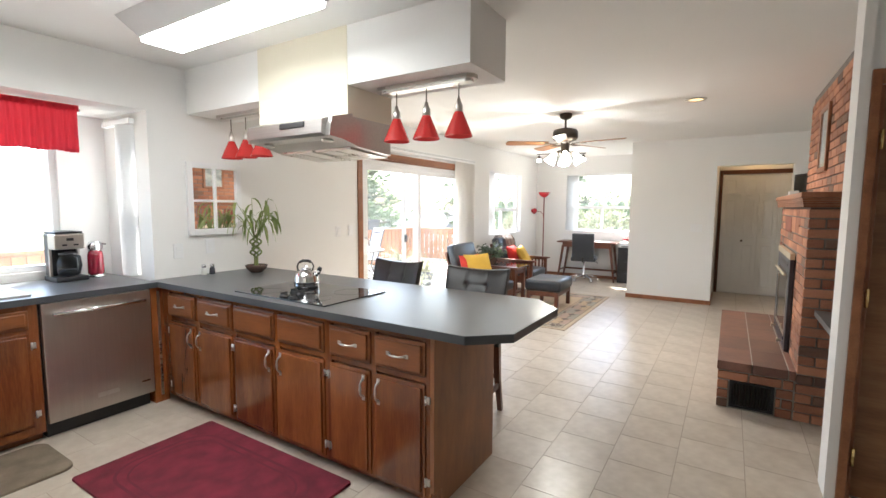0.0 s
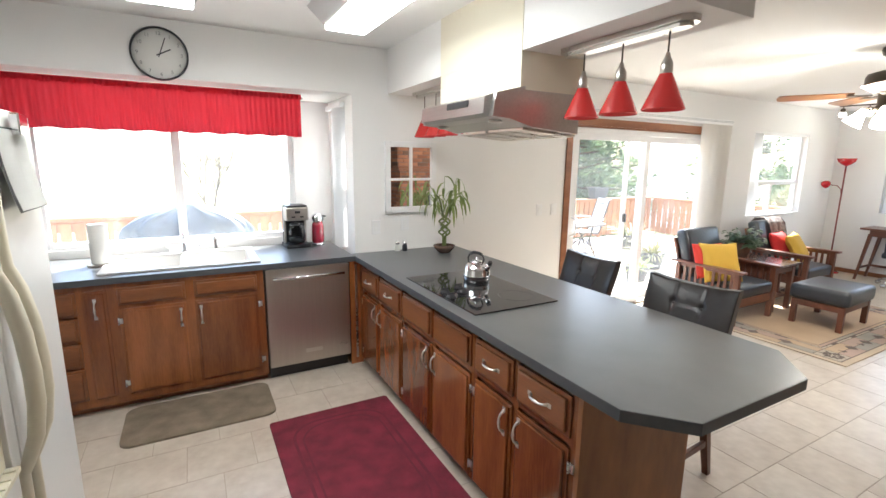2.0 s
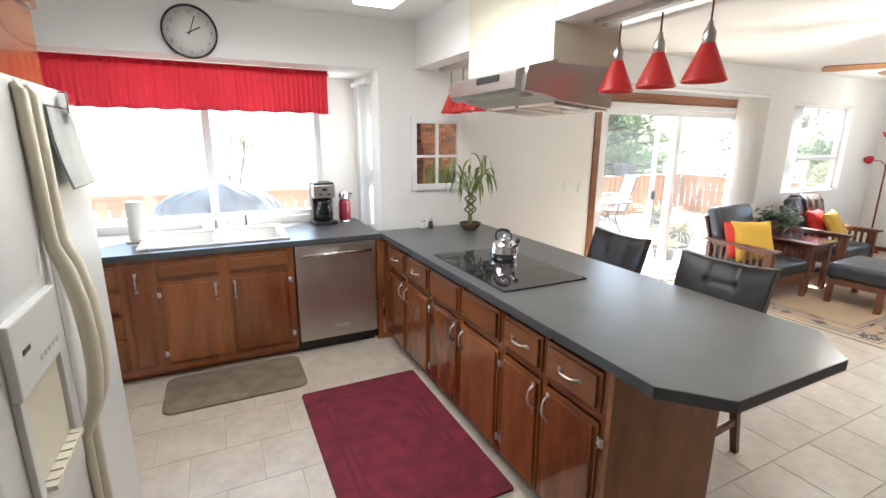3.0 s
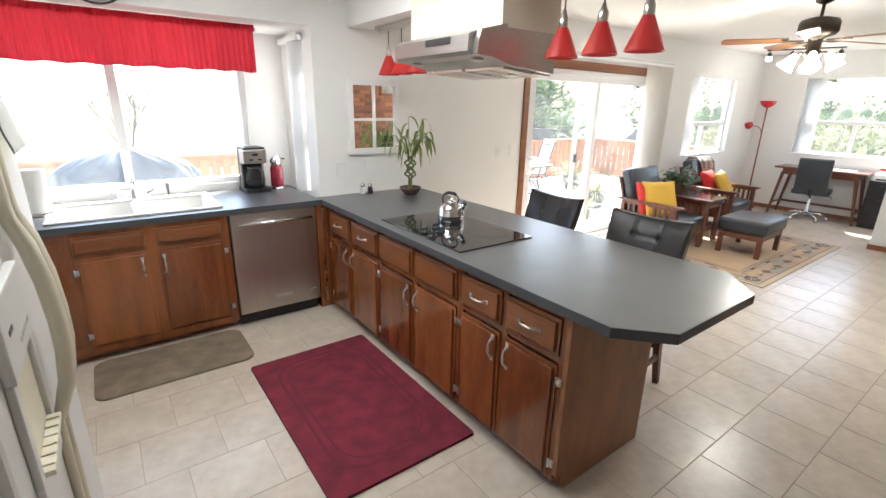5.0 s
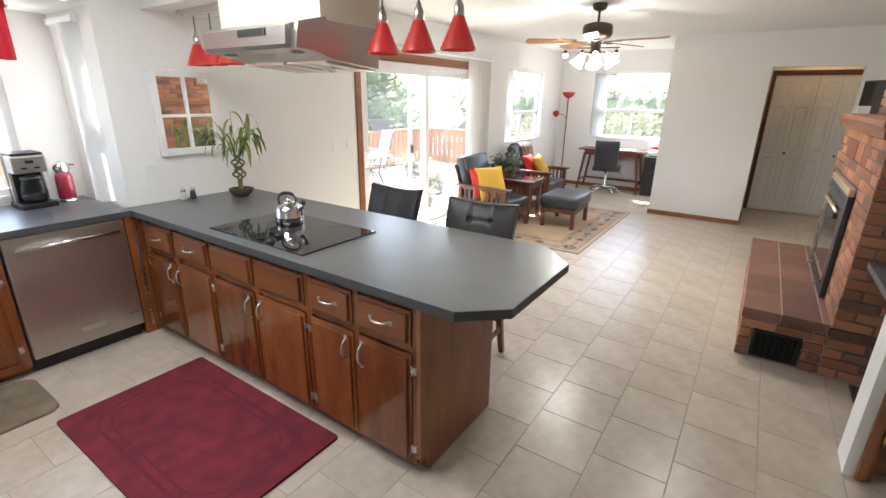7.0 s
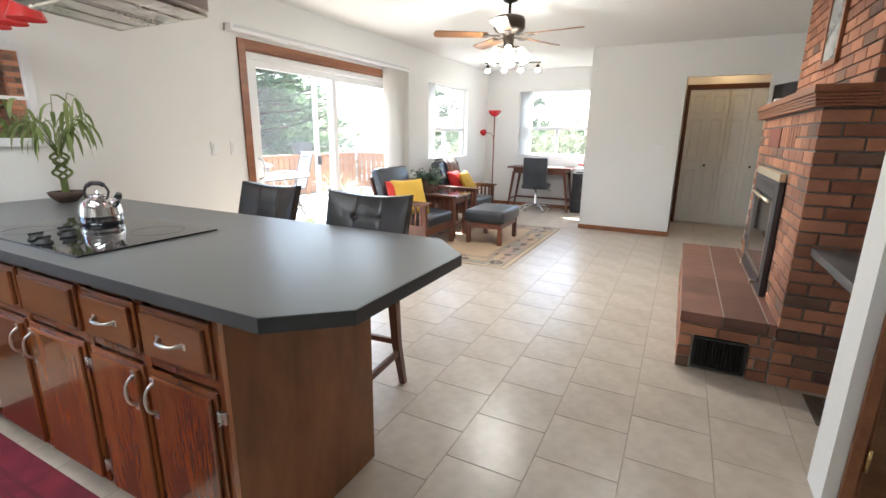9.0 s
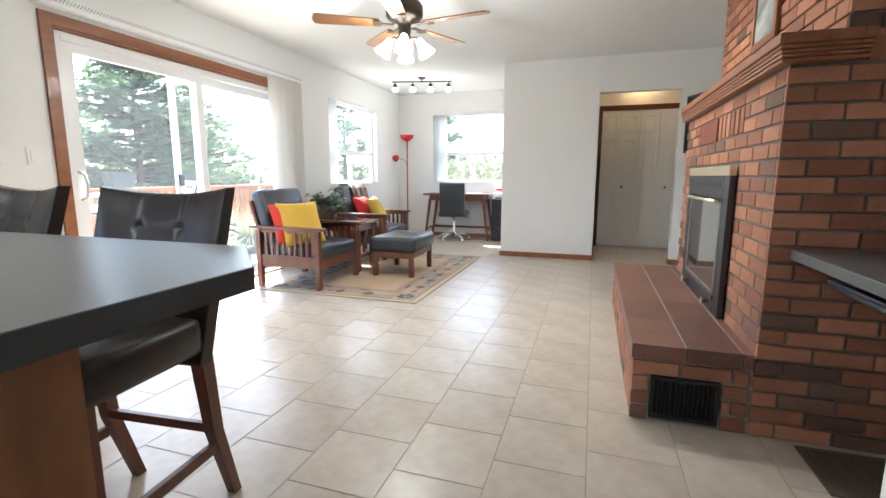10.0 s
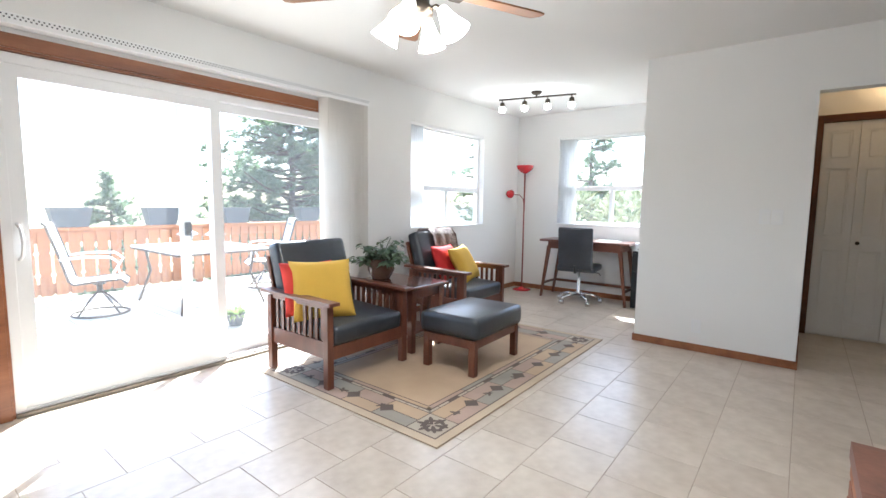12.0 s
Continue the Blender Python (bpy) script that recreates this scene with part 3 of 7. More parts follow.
def peninsula_unit(x0, x1, cells, label, side_panel=False):
    c = thing("base_cabinet", label, "cabinet", "base cabinets under the counters", at=((x0 + x1) / 2, PF + 0.3, 0))
    back = 4.075
    part("body", B((x0, PF + 0.02, 0.095, x1, back, 0.874), (x0 + 0.002, PF + 0.065, 0, x1 - 0.002, back, 0.095)), "panel", c, world=True)
    part("face_frame", B((x0, PF, 0.845, x1, PF + 0.02, 0.874), (x0, PF + 0.002, 0.64, x1, PF + 0.019, 0.665), (x0, PF, 0.06, x1, PF + 0.02, 0.095), *[(a, PF, 0.095, b, PF + 0.02, 0.845) for a, b in [(x0, cells[0][0] + 0.006)] + [(cells[i][1] - 0.006, cells[i + 1][0] + 0.006) for i in range(len(cells) - 1)] + [(cells[-1][1] - 0.006, x1)]]), "cab", c, world=True)
    for a, b, hside, dpull in cells:
        bm = bmesh.new()
        raised(bm, a, 0.672, b, 0.838, PF, "y")
        dr = part("drawer_front", bm, "cabx", c, "reddish-brown drawer front with a routed edge", world=True)
        if dpull:
            bm = bmesh.new()
            pull(bm, (a + b) / 2, 0.757, PF - 0.02, "y", False)
            part("handle", bm, "nickel", dr, "satin nickel pull", world=True)
        bm = bmesh.new()
        raised(bm, a, 0.075, b, 0.632, PF, "y")
        do = part("door", bm, "cab", c, "reddish-brown cabinet door with a routed edge", world=True)
        bm = bmesh.new()
        pull(bm, b - 0.035 if hside < 0 else a + 0.035, 0.545, PF - 0.02, "y", True)
        part("handle", bm, "nickel", do, "satin nickel pull", world=True)
        for z in (0.15, 0.56):
            bm = bmesh.new()
            hinge(bm, a - 0.006 if hside < 0 else b + 0.006, z, PF, "y")
            part("hinge", bm, "nickel", do, "small metal hinge", world=True)
    if side_panel:
        part("end_panel", B((x1, PF - 0.001, 0.095, x1 + 0.022, back + 0.01, 0.874), (x1, PF + 0.065, 0, x1 + 0.022, back + 0.01, 0.095)), "panel", c, "stained plywood end panel with faint scuffs", world=True)
    return c


peninsula_unit(-2.823, -1.95, [(-2.725, -2.385, -1, True), (-2.345, -1.965, 1, True)], "reddish-brown stained wooden base cabinet, two doors closed")
peninsula_unit(-1.95, -1.10, [(-1.935, -1.54, -1, False), (-1.505, -1.12, 1, False)], "reddish-brown stained wooden cooktop cabinet with blank drawer fronts")
peninsula_unit(-1.10, -0.42, [(-1.075, -0.785, -1, True), (-0.755, -0.445, 1, True)], "reddish-brown stained wooden end cabinet, scuffed near the floor", True)
part("seating_side_panel", B((XW + 0.002, 4.088, 0.0, -0.42, 4.10, 0.874)), "panel", None, "stained wooden back panel of the peninsula", category="panel")

# sink run
SF = -2.825
c = thing("base_cabinet", "reddish-brown stained wooden sink cabinet, two doors closed", "cabinet", "base cabinets under the counters", at=(SF - 0.3, 2.2, 0))
part("body", B((-3.56, 1.30, 0.095, SF - 0.02, 2.715, 0.70), (-3.56, 1.30, 0, SF - 0.07, 2.715, 0.095)), "panel", c, world=True)
part("face_frame", B((SF - 0.02, 1.30, 0.835, SF, 2.715, 0.874), (SF - 0.019, 1.83, 0.70, SF - 0.002, 2.67, 0.725), (SF - 0.02, 1.30, 0.06, SF, 2.715, 0.11), (SF - 0.02, 1.30, 0.11, SF, 1.41, 0.835), (SF - 0.02, 1.60, 0.11, SF, 1.66, 0.835), (SF - 0.02, 1.765, 0.11, SF, 1.842, 0.835), (SF - 0.02, 2.202, 0.11, SF, 2.274, 0.835), (SF - 0.02, 2.658, 0.11, SF, 2.715, 0.835)), "cab", c, world=True)
for a, b, hs in ((1.832, 2.212, -1), (2.264, 2.668, 1)):
    bm = bmesh.new()
    raised(bm, a, 0.726, b, 0.840, SF, "x")
    part("drawer_front", bm, "caby", c, "blank reddish-brown drawer front", world=True)
    bm = bmesh.new()
    raised(bm, a, 0.115, b, 0.70, SF, "x")
    do = part("door", bm, "cab", c, "reddish-brown cabinet door with a routed edge", world=True)
    bm = bmesh.new()
    pull(bm, b - 0.035 if hs < 0 else a + 0.035, 0.60, SF + 0.02, "x", True)
    part("handle", bm, "nickel", do, "satin nickel pull", world=True)
    for z in (0.19, 0.62):
        bm = bmesh.new()
        hinge(bm, a - 0.006 if hs < 0 else b + 0.006, z, SF, "x")
        part("hinge", bm, "nickel", do, "small metal hinge", world=True)
for z0, z1 in ((0.115, 0.33), (0.345, 0.50), (0.515, 0.67), (0.685, 0.835)):
    bm = bmesh.new()
    raised(bm, 1.40, z0, 1.62, z1, SF, "x")
    part("drawer_front", bm, "caby", c, "narrow reddish-brown drawer front", world=True)
for a, b, lo in ((1.650, 1.778, 1),):
    bm = bmesh.new()
    raised(bm, a, 0.115, b, 0.835, SF, "x")
    do = part("door", bm, "cab", c, "narrow reddish-brown cabinet door", world=True)
    if lo:
        bm = bmesh.new()
        pull(bm, (a + b) / 2, 0.72, SF + 0.02, "x", True)
        part("handle", bm, "nickel", do, "satin nickel pull", world=True)
part("corner_strip", B((SF, 3.404, 0.055, SF + 0.006, 3.420, 0.845), bev=0.002), "nickel", None, "narrow bright metal strip on the corner post", category="trim")
part("corner_filler", B((-3.56, 3.36, 0, SF, PF + 0.02, 0.874), bev=0.002), "cab", None, "reddish-brown corner post between the cabinets", category="cabinet")


def dishwasher():
    d = thing("dishwasher", "stainless steel dishwasher with a bar handle, closed", "dishwasher", at=(-3.1, 3.03, 0))
    y0, y1 = 2.722, 3.352
    part("body", B((-3.5, y0, 0.10, -2.84, y1, 0.87), (-3.5, y0 + 0.01, 0.0, -2.87, y1 - 0.01, 0.10)), "black", d, "black recessed base", world=True)
    part("door", B((-2.84, y0 + 0.004, 0.105, -2.80, y1 - 0.004, 0.868), bev=0.006), "steel", d, world=True)
    bm = bmesh.new()
    tube(bm, [(-2.765, y0 + 0.05, 0.80), (-2.765, y1 - 0.05, 0.80)], 0.012, 12)
    for y in (y0 + 0.075, y1 - 0.075):
        tube(bm, [(-2.80, y, 0.80), (-2.765, y, 0.80)], 0.009, 8)
    part("handle", bm, "chrome", d, "round steel bar handle", world=True)
    part("badge", B((-2.80, 2.99, 0.185, -2.797, 3.12, 0.215), (-2.797, 2.995, 0.19, -2.7955, 3.115, 0.21), bev=0.001), "nickel", d, "small metal badge", world=True)
    part("mark", B((-2.80, 3.26, 0.20, -2.798, 3.32, 0.212)), "chrome", d, "small printed mark", world=True)


dishwasher()


def countertop():
    bm = bmesh.new()
    pts = [(XW + 0.0015, 3.405), (-0.215, 3.405), (-0.05, 3.555), (-0.05, 4.165), (-0.235, 4.36), (XW + 0.0015, 4.36)]
    prism(bm, pts, 0.875, CT)
    c = thing("countertop", "dark grey laminate peninsula countertop with clipped corners", "countertop", at=(-1.5, 3.88, 0.875))
    part("top", bm, "counter", c, world=True)
    bm = bmesh.new()
    for (ax, ay), (bx, by) in zip(pts, pts[1:]):
        nx, ny = (by - ay), -(bx - ax)
        ln = math.hypot(nx, ny)
        nx, ny = nx / ln * 0.0025, ny / ln * 0.0025
        prism(bm, [(ax + nx * 0.05, ay + ny * 0.05), (bx + nx * 0.05, by + ny * 0.05), (bx + nx, by + ny), (ax + nx, ay + ny)], 0.8745, CT - 0.001)
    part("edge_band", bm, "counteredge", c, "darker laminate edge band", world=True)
    bm = bmesh.new()
    o = [bm.verts.new((x, y, z)) for z in (0.875, CT) for x, y in ((BX + 0.0015, 1.25), (-2.80, 1.25), (-2.80, 3.403), (BX + 0.0015, 3.403))]
    i = [bm.verts.new((x, y, z)) for z in (0.875, CT) for x, y in ((-3.50, 1.74), (-2.90, 1.74), (-2.90, 2.70), (-3.50, 2.70))]
    for k in range(4):
        j = (k + 1) % 4
        bm.faces.new((o[k], o[j], o[j + 4], o[k + 4]))
        bm.faces.new((i[k], i[j], i[j + 4], i[k + 4]))
        bm.faces.new((o[k], o[j], i[j], i[k]))
        bm.faces.new((o[k + 4], o[j + 4], i[j + 4], i[k + 4]))
    c = thing("countertop", "dark grey laminate countertop round the white sink", "countertop", at=(-3.2, 2.3, 0.875))
    part("top", bm, "counter", c, world=True)
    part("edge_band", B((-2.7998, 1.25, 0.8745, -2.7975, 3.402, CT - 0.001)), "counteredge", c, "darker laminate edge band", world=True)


countertop()


def sink():
    s = thing("sink", "white enamel double kitchen sink", "sink", at=(-3.2, 2.22, 0.7))
    y0, y1, x0, x1 = 1.74, 2.70, -3.50, -2.90
    part("rim", B((x0 - 0.012, y0 - 0.012, CT + 0.001, x1 + 0.012, y0 + 0.04, CT + 0.014), (x0 - 0.012, y1 - 0.04, CT + 0.001, x1 + 0.012, y1 + 0.012, CT + 0.014), (x0 - 0.012, y0 + 0.04, CT + 0.001, x0 + 0.07, y1 - 0.04, CT + 0.014), (x1 - 0.03, y0 + 0.04, CT + 0.001, x1 + 0.012, y1 - 0.04, CT + 0.014), (x0 + 0.07, 2.20, CT - 0.01, x1 - 0.03, 2.24, CT + 0.010), bev=0.005), "fridge", s, world=True)
    for a, b in ((y0 + 0.035, 2.20), (2.24, y1 - 0.035)):
        part("bowl", B((x0 + 0.066, a, 0.72, x1 - 0.026, b, 0.73), (x0 + 0.066, a, 0.73, x0 + 0.074, b, CT), (x1 - 0.034, a, 0.73, x1 - 0.026, b, CT), (x0 + 0.074, a, 0.73, x1 - 0.034, a + 0.008, CT), (x0 + 0.074, b - 0.008, 0.73, x1 - 0.034, b, CT)), "fridge", s, world=True)
    f = thing("faucet", "chrome kitchen faucet with a side sprayer", "faucet", at=(-3.46, 2.22, CT + 0.014))
    bm = bmesh.new()
    lathe(bm, [(0.035, 0), (0.035, 0.012), (0.02, 0.02), (0.018, 0.07), (0.001, 0.08)], n=16)
    tube(bm, [(0, 0, 0.05), (0.0, 0, 0.14), (0.05, 0, 0.19), (0.12, 0, 0.19), (0.17, 0, 0.16), (0.18, 0, 0.13)], 0.011, 10)
    part("spout", bm, "chrome", f)
    for s2 in (-1, 1):
        bm = bmesh.new()
        tube(bm, [(0, 0.09 * s2, 0), (0, 0.09 * s2, 0.04), (0, 0.13 * s2, 0.07)], 0.012, 8)
        part("lever", bm, "chrome", f)
    bm = bmesh.new()
    lathe(bm, [(0.02, 0), (0.018, 0.02), (0.013, 0.04), (0.017, 0.10), (0.008, 0.115)], cy=0.22, n=12)
    part("sprayer", bm, "chrome", f)


sink()


def cooktop():
    c = thing("cooktop", "black glass electric cooktop set flush in the counter", "cooktop", at=(-1.56, 3.74, CT))
    part("glass_top", B((-1.975, 3.475, CT + 0.001, -1.15, 4.01, CT + 0.008), bev=0.003), "glassck", c, world=True)
    for x, y, r in ((-1.79, 3.60, 0.09), (-1.79, 3.86, 0.075), (-1.33, 3.60, 0.075), (-1.33, 3.86, 0.10)):
        bm = bmesh.new()
        lathe(bm, [(r, CT + 0.008), (r, CT + 0.0085), (r - 0.002, CT + 0.0085), (r - 0.002, CT + 0.008)], x, y, 40, close=False)
        part("burner_ring", bm, "greymetal", c, world=True)
    for x, y in ((-1.555, 3.530), (-1.455, 3.512), (-1.60, 3.645), (-1.515, 3.618)):
        bm = bmesh.new()
        lathe(bm, [(0.028, CT + 0.008), (0.028, CT + 0.014), (0.022, CT + 0.017), (0.020, CT + 0.028), (0.001, CT + 0.029)], x, y, 18)
        box(bm, x - 0.005, y - 0.024, CT + 0.026, x + 0.005, y + 0.024, CT + 0.036, 0.002)
        part("knob", bm, "rubber", c, "round black control knob", world=True)


cooktop()


def kettle():
    k = thing("kettle", "polished steel whistling kettle with a black handle", "kettle", at=(-1.70, 3.835, CT + 0.009), turn=20)
    bm = bmesh.new()
    lathe(bm, [(0.075, 0), (0.082, 0.006), (0.083, 0.02), (0.083, 0.035), (0.085, 0.040), (0.083, 0.045), (0.080, 0.075), (0.071, 0.098), (0.052, 0.116), (0.034, 0.122)], n=32)
    part("body", bm, "chrome", k)
    bm = bmesh.new()
    lathe(bm, [(0.036, 0.121), (0.032, 0.130), (0.014, 0.135), (0.007, 0.137), (0.010, 0.148), (0.001, 0.153)], n=20)
    part("lid", bm, "chrome", k)
    bm = bmesh.new()
    tube(bm, [(0.06, 0, 0.08), (0.085, 0, 0.10), (0.10, 0, 0.125)], [0.020, 0.016, 0.014], 12)
    part("spout", bm, "chrome", k)
    bm = bmesh.new()
    tube(bm, [(0.095, 0, 0.118), (0.105, 0, 0.138)], [0.017, 0.012], 10)
    tube(bm, [(-0.05, 0, 0.168), (-0.025, 0, 0.180), (0.015, 0, 0.180), (0.035, 0, 0.172)], 0.010, 10)
    part("grip", bm, "black", k)
    bm = bmesh.new()
    tube(bm, [(-0.062, 0, 0.105), (-0.068, 0, 0.14), (-0.058, 0, 0.162), (-0.048, 0, 0.168)], 0.006, 8)
    part("handle_bracket", bm, "black", k)
    bm = bmesh.new()
    tube(bm, [(0.045, 0, 0.118), (0.055, 0, 0.145), (0.045, 0, 0.165), (0.033, 0, 0.172)], 0.005, 8)
    part("handle_bracket", bm, "black", k)


kettle()


def hood():
    h = thing("range_hood", "stainless steel range hood under the boxed duct", "range hood", at=(-1.53, 3.9, 1.82))
    x0, x1, y0, y1 = -1.886, -1.162, 3.52, 4.085
    bm = bmesh.new()
    pr = [(y0, 1.882), (y0 + 0.006, 1.957), (y0 + 0.05, 1.975), (3.722, 2.014), (3.734, 2.014), (3.734, 1.999), (y1, 1.999), (y1, 1.806), (3.78, 1.830), (y0 + 0.13, 1.862), (y0 + 0.03, 1.868)]
    n = len(pr)
    a = [bm.verts.new((x0, y, z)) for y, z in pr]
    b = [bm.verts.new((x1, y, z)) for y, z in pr]
    bm.faces.new(a)
    bm.faces.new(b[::-1])
    for i in range(n):
        bm.faces.new((a[i], a[(i + 1) % n], b[(i + 1) % n], b[i]))
    rim = [ed for ed in bm.edges if all(abs(v.co.y - y0) < 0.055 and v.co.z > 1.875 for v in ed.verts) and abs(ed.verts[0].co.x - ed.verts[1].co.x) < 0.001]
    bmesh.ops.bevel(bm, geom=rim, offset=0.035, segments=4, affect="EDGES")
    part("canopy", bm, "steelx", h, world=True)
    bm = bmesh.new()
    m = pose(0, y0 + 0.004, 1.922, -5)
    box(bm, -1.545, -0.008, 0.000, -1.335, 0.004, 0.034, 0.012, m)
    part("control_strip", bm, "black", h, "black control strip", world=True)
    for a0, a1 in ((-1.85, -1.545), (-1.52, -1.215)):
        bm = bmesh.new()
        sl = -math.degrees(math.atan2(0.024, 0.372))
        m = pose(0, 3.94, 1.816, sl)
        box(bm, a0, -0.17, -0.006, a1, 0.18, 0.004, 0.002, m)
        for u0, u1, q0, q1 in ((a0, a1, -0.17, -0.155), (a0, a1, 0.165, 0.18), (a0, a0 + 0.012, -0.155, 0.165), (a1 - 0.012, a1, -0.155, 0.165), ((a0 + a1) / 2 - 0.004, (a0 + a1) / 2 + 0.004, -0.155, 0.165)):
            box(bm, u0, q0, -0.009, u1, q1, -0.006, 0, m)
        part("filter", bm, "nickel", h, "aluminium grease filter", world=True)
    for x in (-1.80, -1.27):
        bm = bmesh.new()
        lathe(bm, [(0.035, 1.863), (0.035, 1.852), (0.025, 1.848), (0.001, 1.847)], x, 3.64, 18)
        part("lamp_lens", bm, "nickel", h, "small round hood lamp", world=True)


hood()


def pendant_rail(x_mid, xs, drop, label):
    t = thing("pendant_light", label, "pendant light", "red pendant lights on rails", at=(x_mid, 3.93, 2.185))
    w = 0.335
    bm = bmesh.new()
    pts = [(-w, -0.022), (-w + 0.03, -0.05), (w - 0.03, -0.05), (w, -0.022), (w, 0.022), (w - 0.03, 0.05), (-w + 0.03, 0.05), (-w, 0.022)]
    prism(bm, pts, -0.022, 0)
    prism(bm, [(x * 0.94, y * 0.6) for x, y in pts], -0.036, -0.022)
    part("rail", bm, "nickel", t)
    for x in xs:
        dx = x - x_mid
        bm = bmesh.new()
        tube(bm, [(dx, 0, -0.03), (dx, 0, drop + 0.06)], 0.0035, 6)
        cord = part("cord", bm, "darkmetal", t)
        bm = bmesh.new()
        lathe(bm, [(0.007, drop + 0.075), (0.012, drop + 0.055), (0.022, drop + 0.035), (0.024, drop - 0.002), (0.018, drop - 0.01)], dx, 0, 16)
        part("cap", bm, "nickel", cord, "domed nickel cap")
        bm = bmesh.new()
        ribs = [(0.022 + 0.058 * i / 36 + (0.0009 if i % 2 else -0.0003), drop - 0.135 * i / 36) for i in range(37)]
        lathe(bm, ribs + [(0.077, drop - 0.137), (0.059, drop - 0.092), (0.039, drop - 0.047), (0.020, drop - 0.004)], dx, 0, 28, close=False)
        part("shade", bm, "redglow", cord, "lit red glass cone shade with ribs")
        bm = bmesh.new()
        lathe(bm, [(0.010, drop - 0.03), (0.018, drop - 0.055), (0.018, drop - 0.075), (0.001, drop - 0.09)], dx, 0, 12)
        part("bulb", bm, "bulb", cord, "small warm bulb")


pendant_rail(-0.79, (-0.99, -0.775, -0.56), -0.185, "nickel rail with three lit red glass pendants above the bar")
pendant_rail(-2.445, (-2.635, -2.45, -2.265), -0.203, "nickel rail with three lit red glass pendants beside the wall")


def fluorescent(x0, x1, y0, y1, label):
    f = thing("ceiling_light", label, "ceiling light", "kitchen ceiling lights", at=((x0 + x1) / 2, (y0 + y1) / 2, H))
    cx, cy, w, d = (x0 + x1) / 2, (y0 + y1) / 2, (x1 - x0) / 2, (y1 - y0) / 2
    bm = bmesh.new()
    lo = [(-w, -d), (w, -d), (w, d), (-w, d)]
    hi = [(x + (0.13 if x > 0 else -0.13), y + (0.06 if y > 0 else -0.06)) for x, y in lo]
    a = [bm.verts.new((x, y, -0.125)) for x, y in lo]
    b = [bm.verts.new((x, y, -0.002)) for x, y in hi]
    for i in range(4):
        bm.faces.new((a[i], a[(i + 1) % 4], b[(i + 1) % 4], b[i]))
    bm.faces.new(b)
    part("frame", bm, "greyframe", f, "sloping pale grey surround")
    bm = B((-w + 0.004, -d + 0.004, -0.150, w - 0.004, d - 0.004, -0.123), bev=0.008)
    part("diffuser", bm, "tube", f, "bright white lit diffuser")


M["greyframe"] = mat("pale_grey_frame", (0.50, 0.49, 0.48), 0.5, vary=0.04)
fluorescent(-2.06, -0.86, 3.02, 3.255, "long lit fluorescent ceiling light with a sloping frame")
fluorescent(-2.06, -0.86, 2.10, 2.385, "lit fluorescent ceiling light with a sloping frame")


def fridge():
    f = thing("refrigerator", "white side-by-side refrigerator with a cream ice dispenser, closed", "refrigerator", at=(-0.76, 1.5, 0))
    x0, x1, y0, y1, z1 = -1.29, -0.300, 1.12, 1.870, 1.785
    xm = -0.785
    part("body", B((x0, y0, 0.02, x1, y1 - 0.07, z1 - 0.01), bev=0.006), "fridge", f, world=True)
    part("kick_grille", B((x0 + 0.01, y1 - 0.07, 0.02, x1 - 0.01, y1 - 0.04, 0.10)), "cream", f, world=True)
    for a, b in ((x0, xm - 0.003), (xm + 0.003, x1)):
        part("door", B((a, y1 - 0.065, 0.11, b, y1, z1), bev=0.014), "fridge", f, "white textured refrigerator door", world=True)
    for s in (-1, 1):
        x = xm + s * 0.040
        bm = bmesh.new()
        pts = [(x, y1 + 0.002, 1.765), (x, y1 + 0.014, 1.75), (x, y1 + 0.016, 1.44), (x, y1 + 0.018, 1.39), (x, y1 + 0.036, 1.33), (x, y1 + 0.050, 1.24), (x, y1 + 0.056, 1.14), (x, y1 + 0.055, 1.06), (x, y1 + 0.044, 0.97), (x, y1 + 0.020, 0.90), (x, y1 + 0.010, 0.87), (x, y1 + 0.009, 0.20), (x, y1 + 0.001, 0.17)]
        tube(bm, pts, [0.012, 0.014, 0.014, 0.015, 0.018, 0.019, 0.019, 0.019, 0.018, 0.015, 0.012, 0.010, 0.008], 10)
        part("handle", bm, "cream", f, "long cream curved handle", world=True)
    d0, d1 = xm + 0.085, x1 - 0.11
    d = part("dispenser", B((d0 + 0.03, y1 + 0.0005, 0.93, d1 - 0.03, y1 + 0.002, 1.155)), "fridge", f, "white ice and water dispenser", world=True)
    part("control_panel", B((d0, y1, 1.155, d1, y1 + 0.020, 1.31), bev=0.005), "fridge", d, world=True)
    part("lower_panel", B((d0, y1, 0.84, d1, y1 + 0.014, 0.93), bev=0.004), "fridge", d, world=True)
    for a in (d0, d1 - 0.03):
        part("side_bar", B((a, y1, 0.93, a + 0.03, y1 + 0.014, 1.155), bev=0.003), "fridge", d, world=True)
    part("recess", B((d0 + 0.032, y1 + 0.002, 0.945, d1 - 0.032, y1 + 0.003, 1.15)), "cream", d, "cream dispenser recess", world=True)
    part("drip_tray", B((d0 + 0.035, y1 + 0.003, 0.931, d1 - 0.035, y1 + 0.03, 0.943), *[(d0 + 0.05 + k * 0.035, y1 + 0.005, 0.943, d0 + 0.06 + k * 0.035, y1 + 0.028, 0.947) for k in range(6)], bev=0.001), "cream", d, "cream slotted drip tray", world=True)
    for k in range(5):
        part("button", B((d0 + 0.05 + k * 0.026, y1 + 0.0205, 1.19, d0 + 0.066 + k * 0.026, y1 + 0.022, 1.20)), "greyframe", d, world=True)
    part("label", B((d1 - 0.08, y1 + 0.0205, 1.235, d1 - 0.04, y1 + 0.0215, 1.245)), "greymetal", d, world=True)


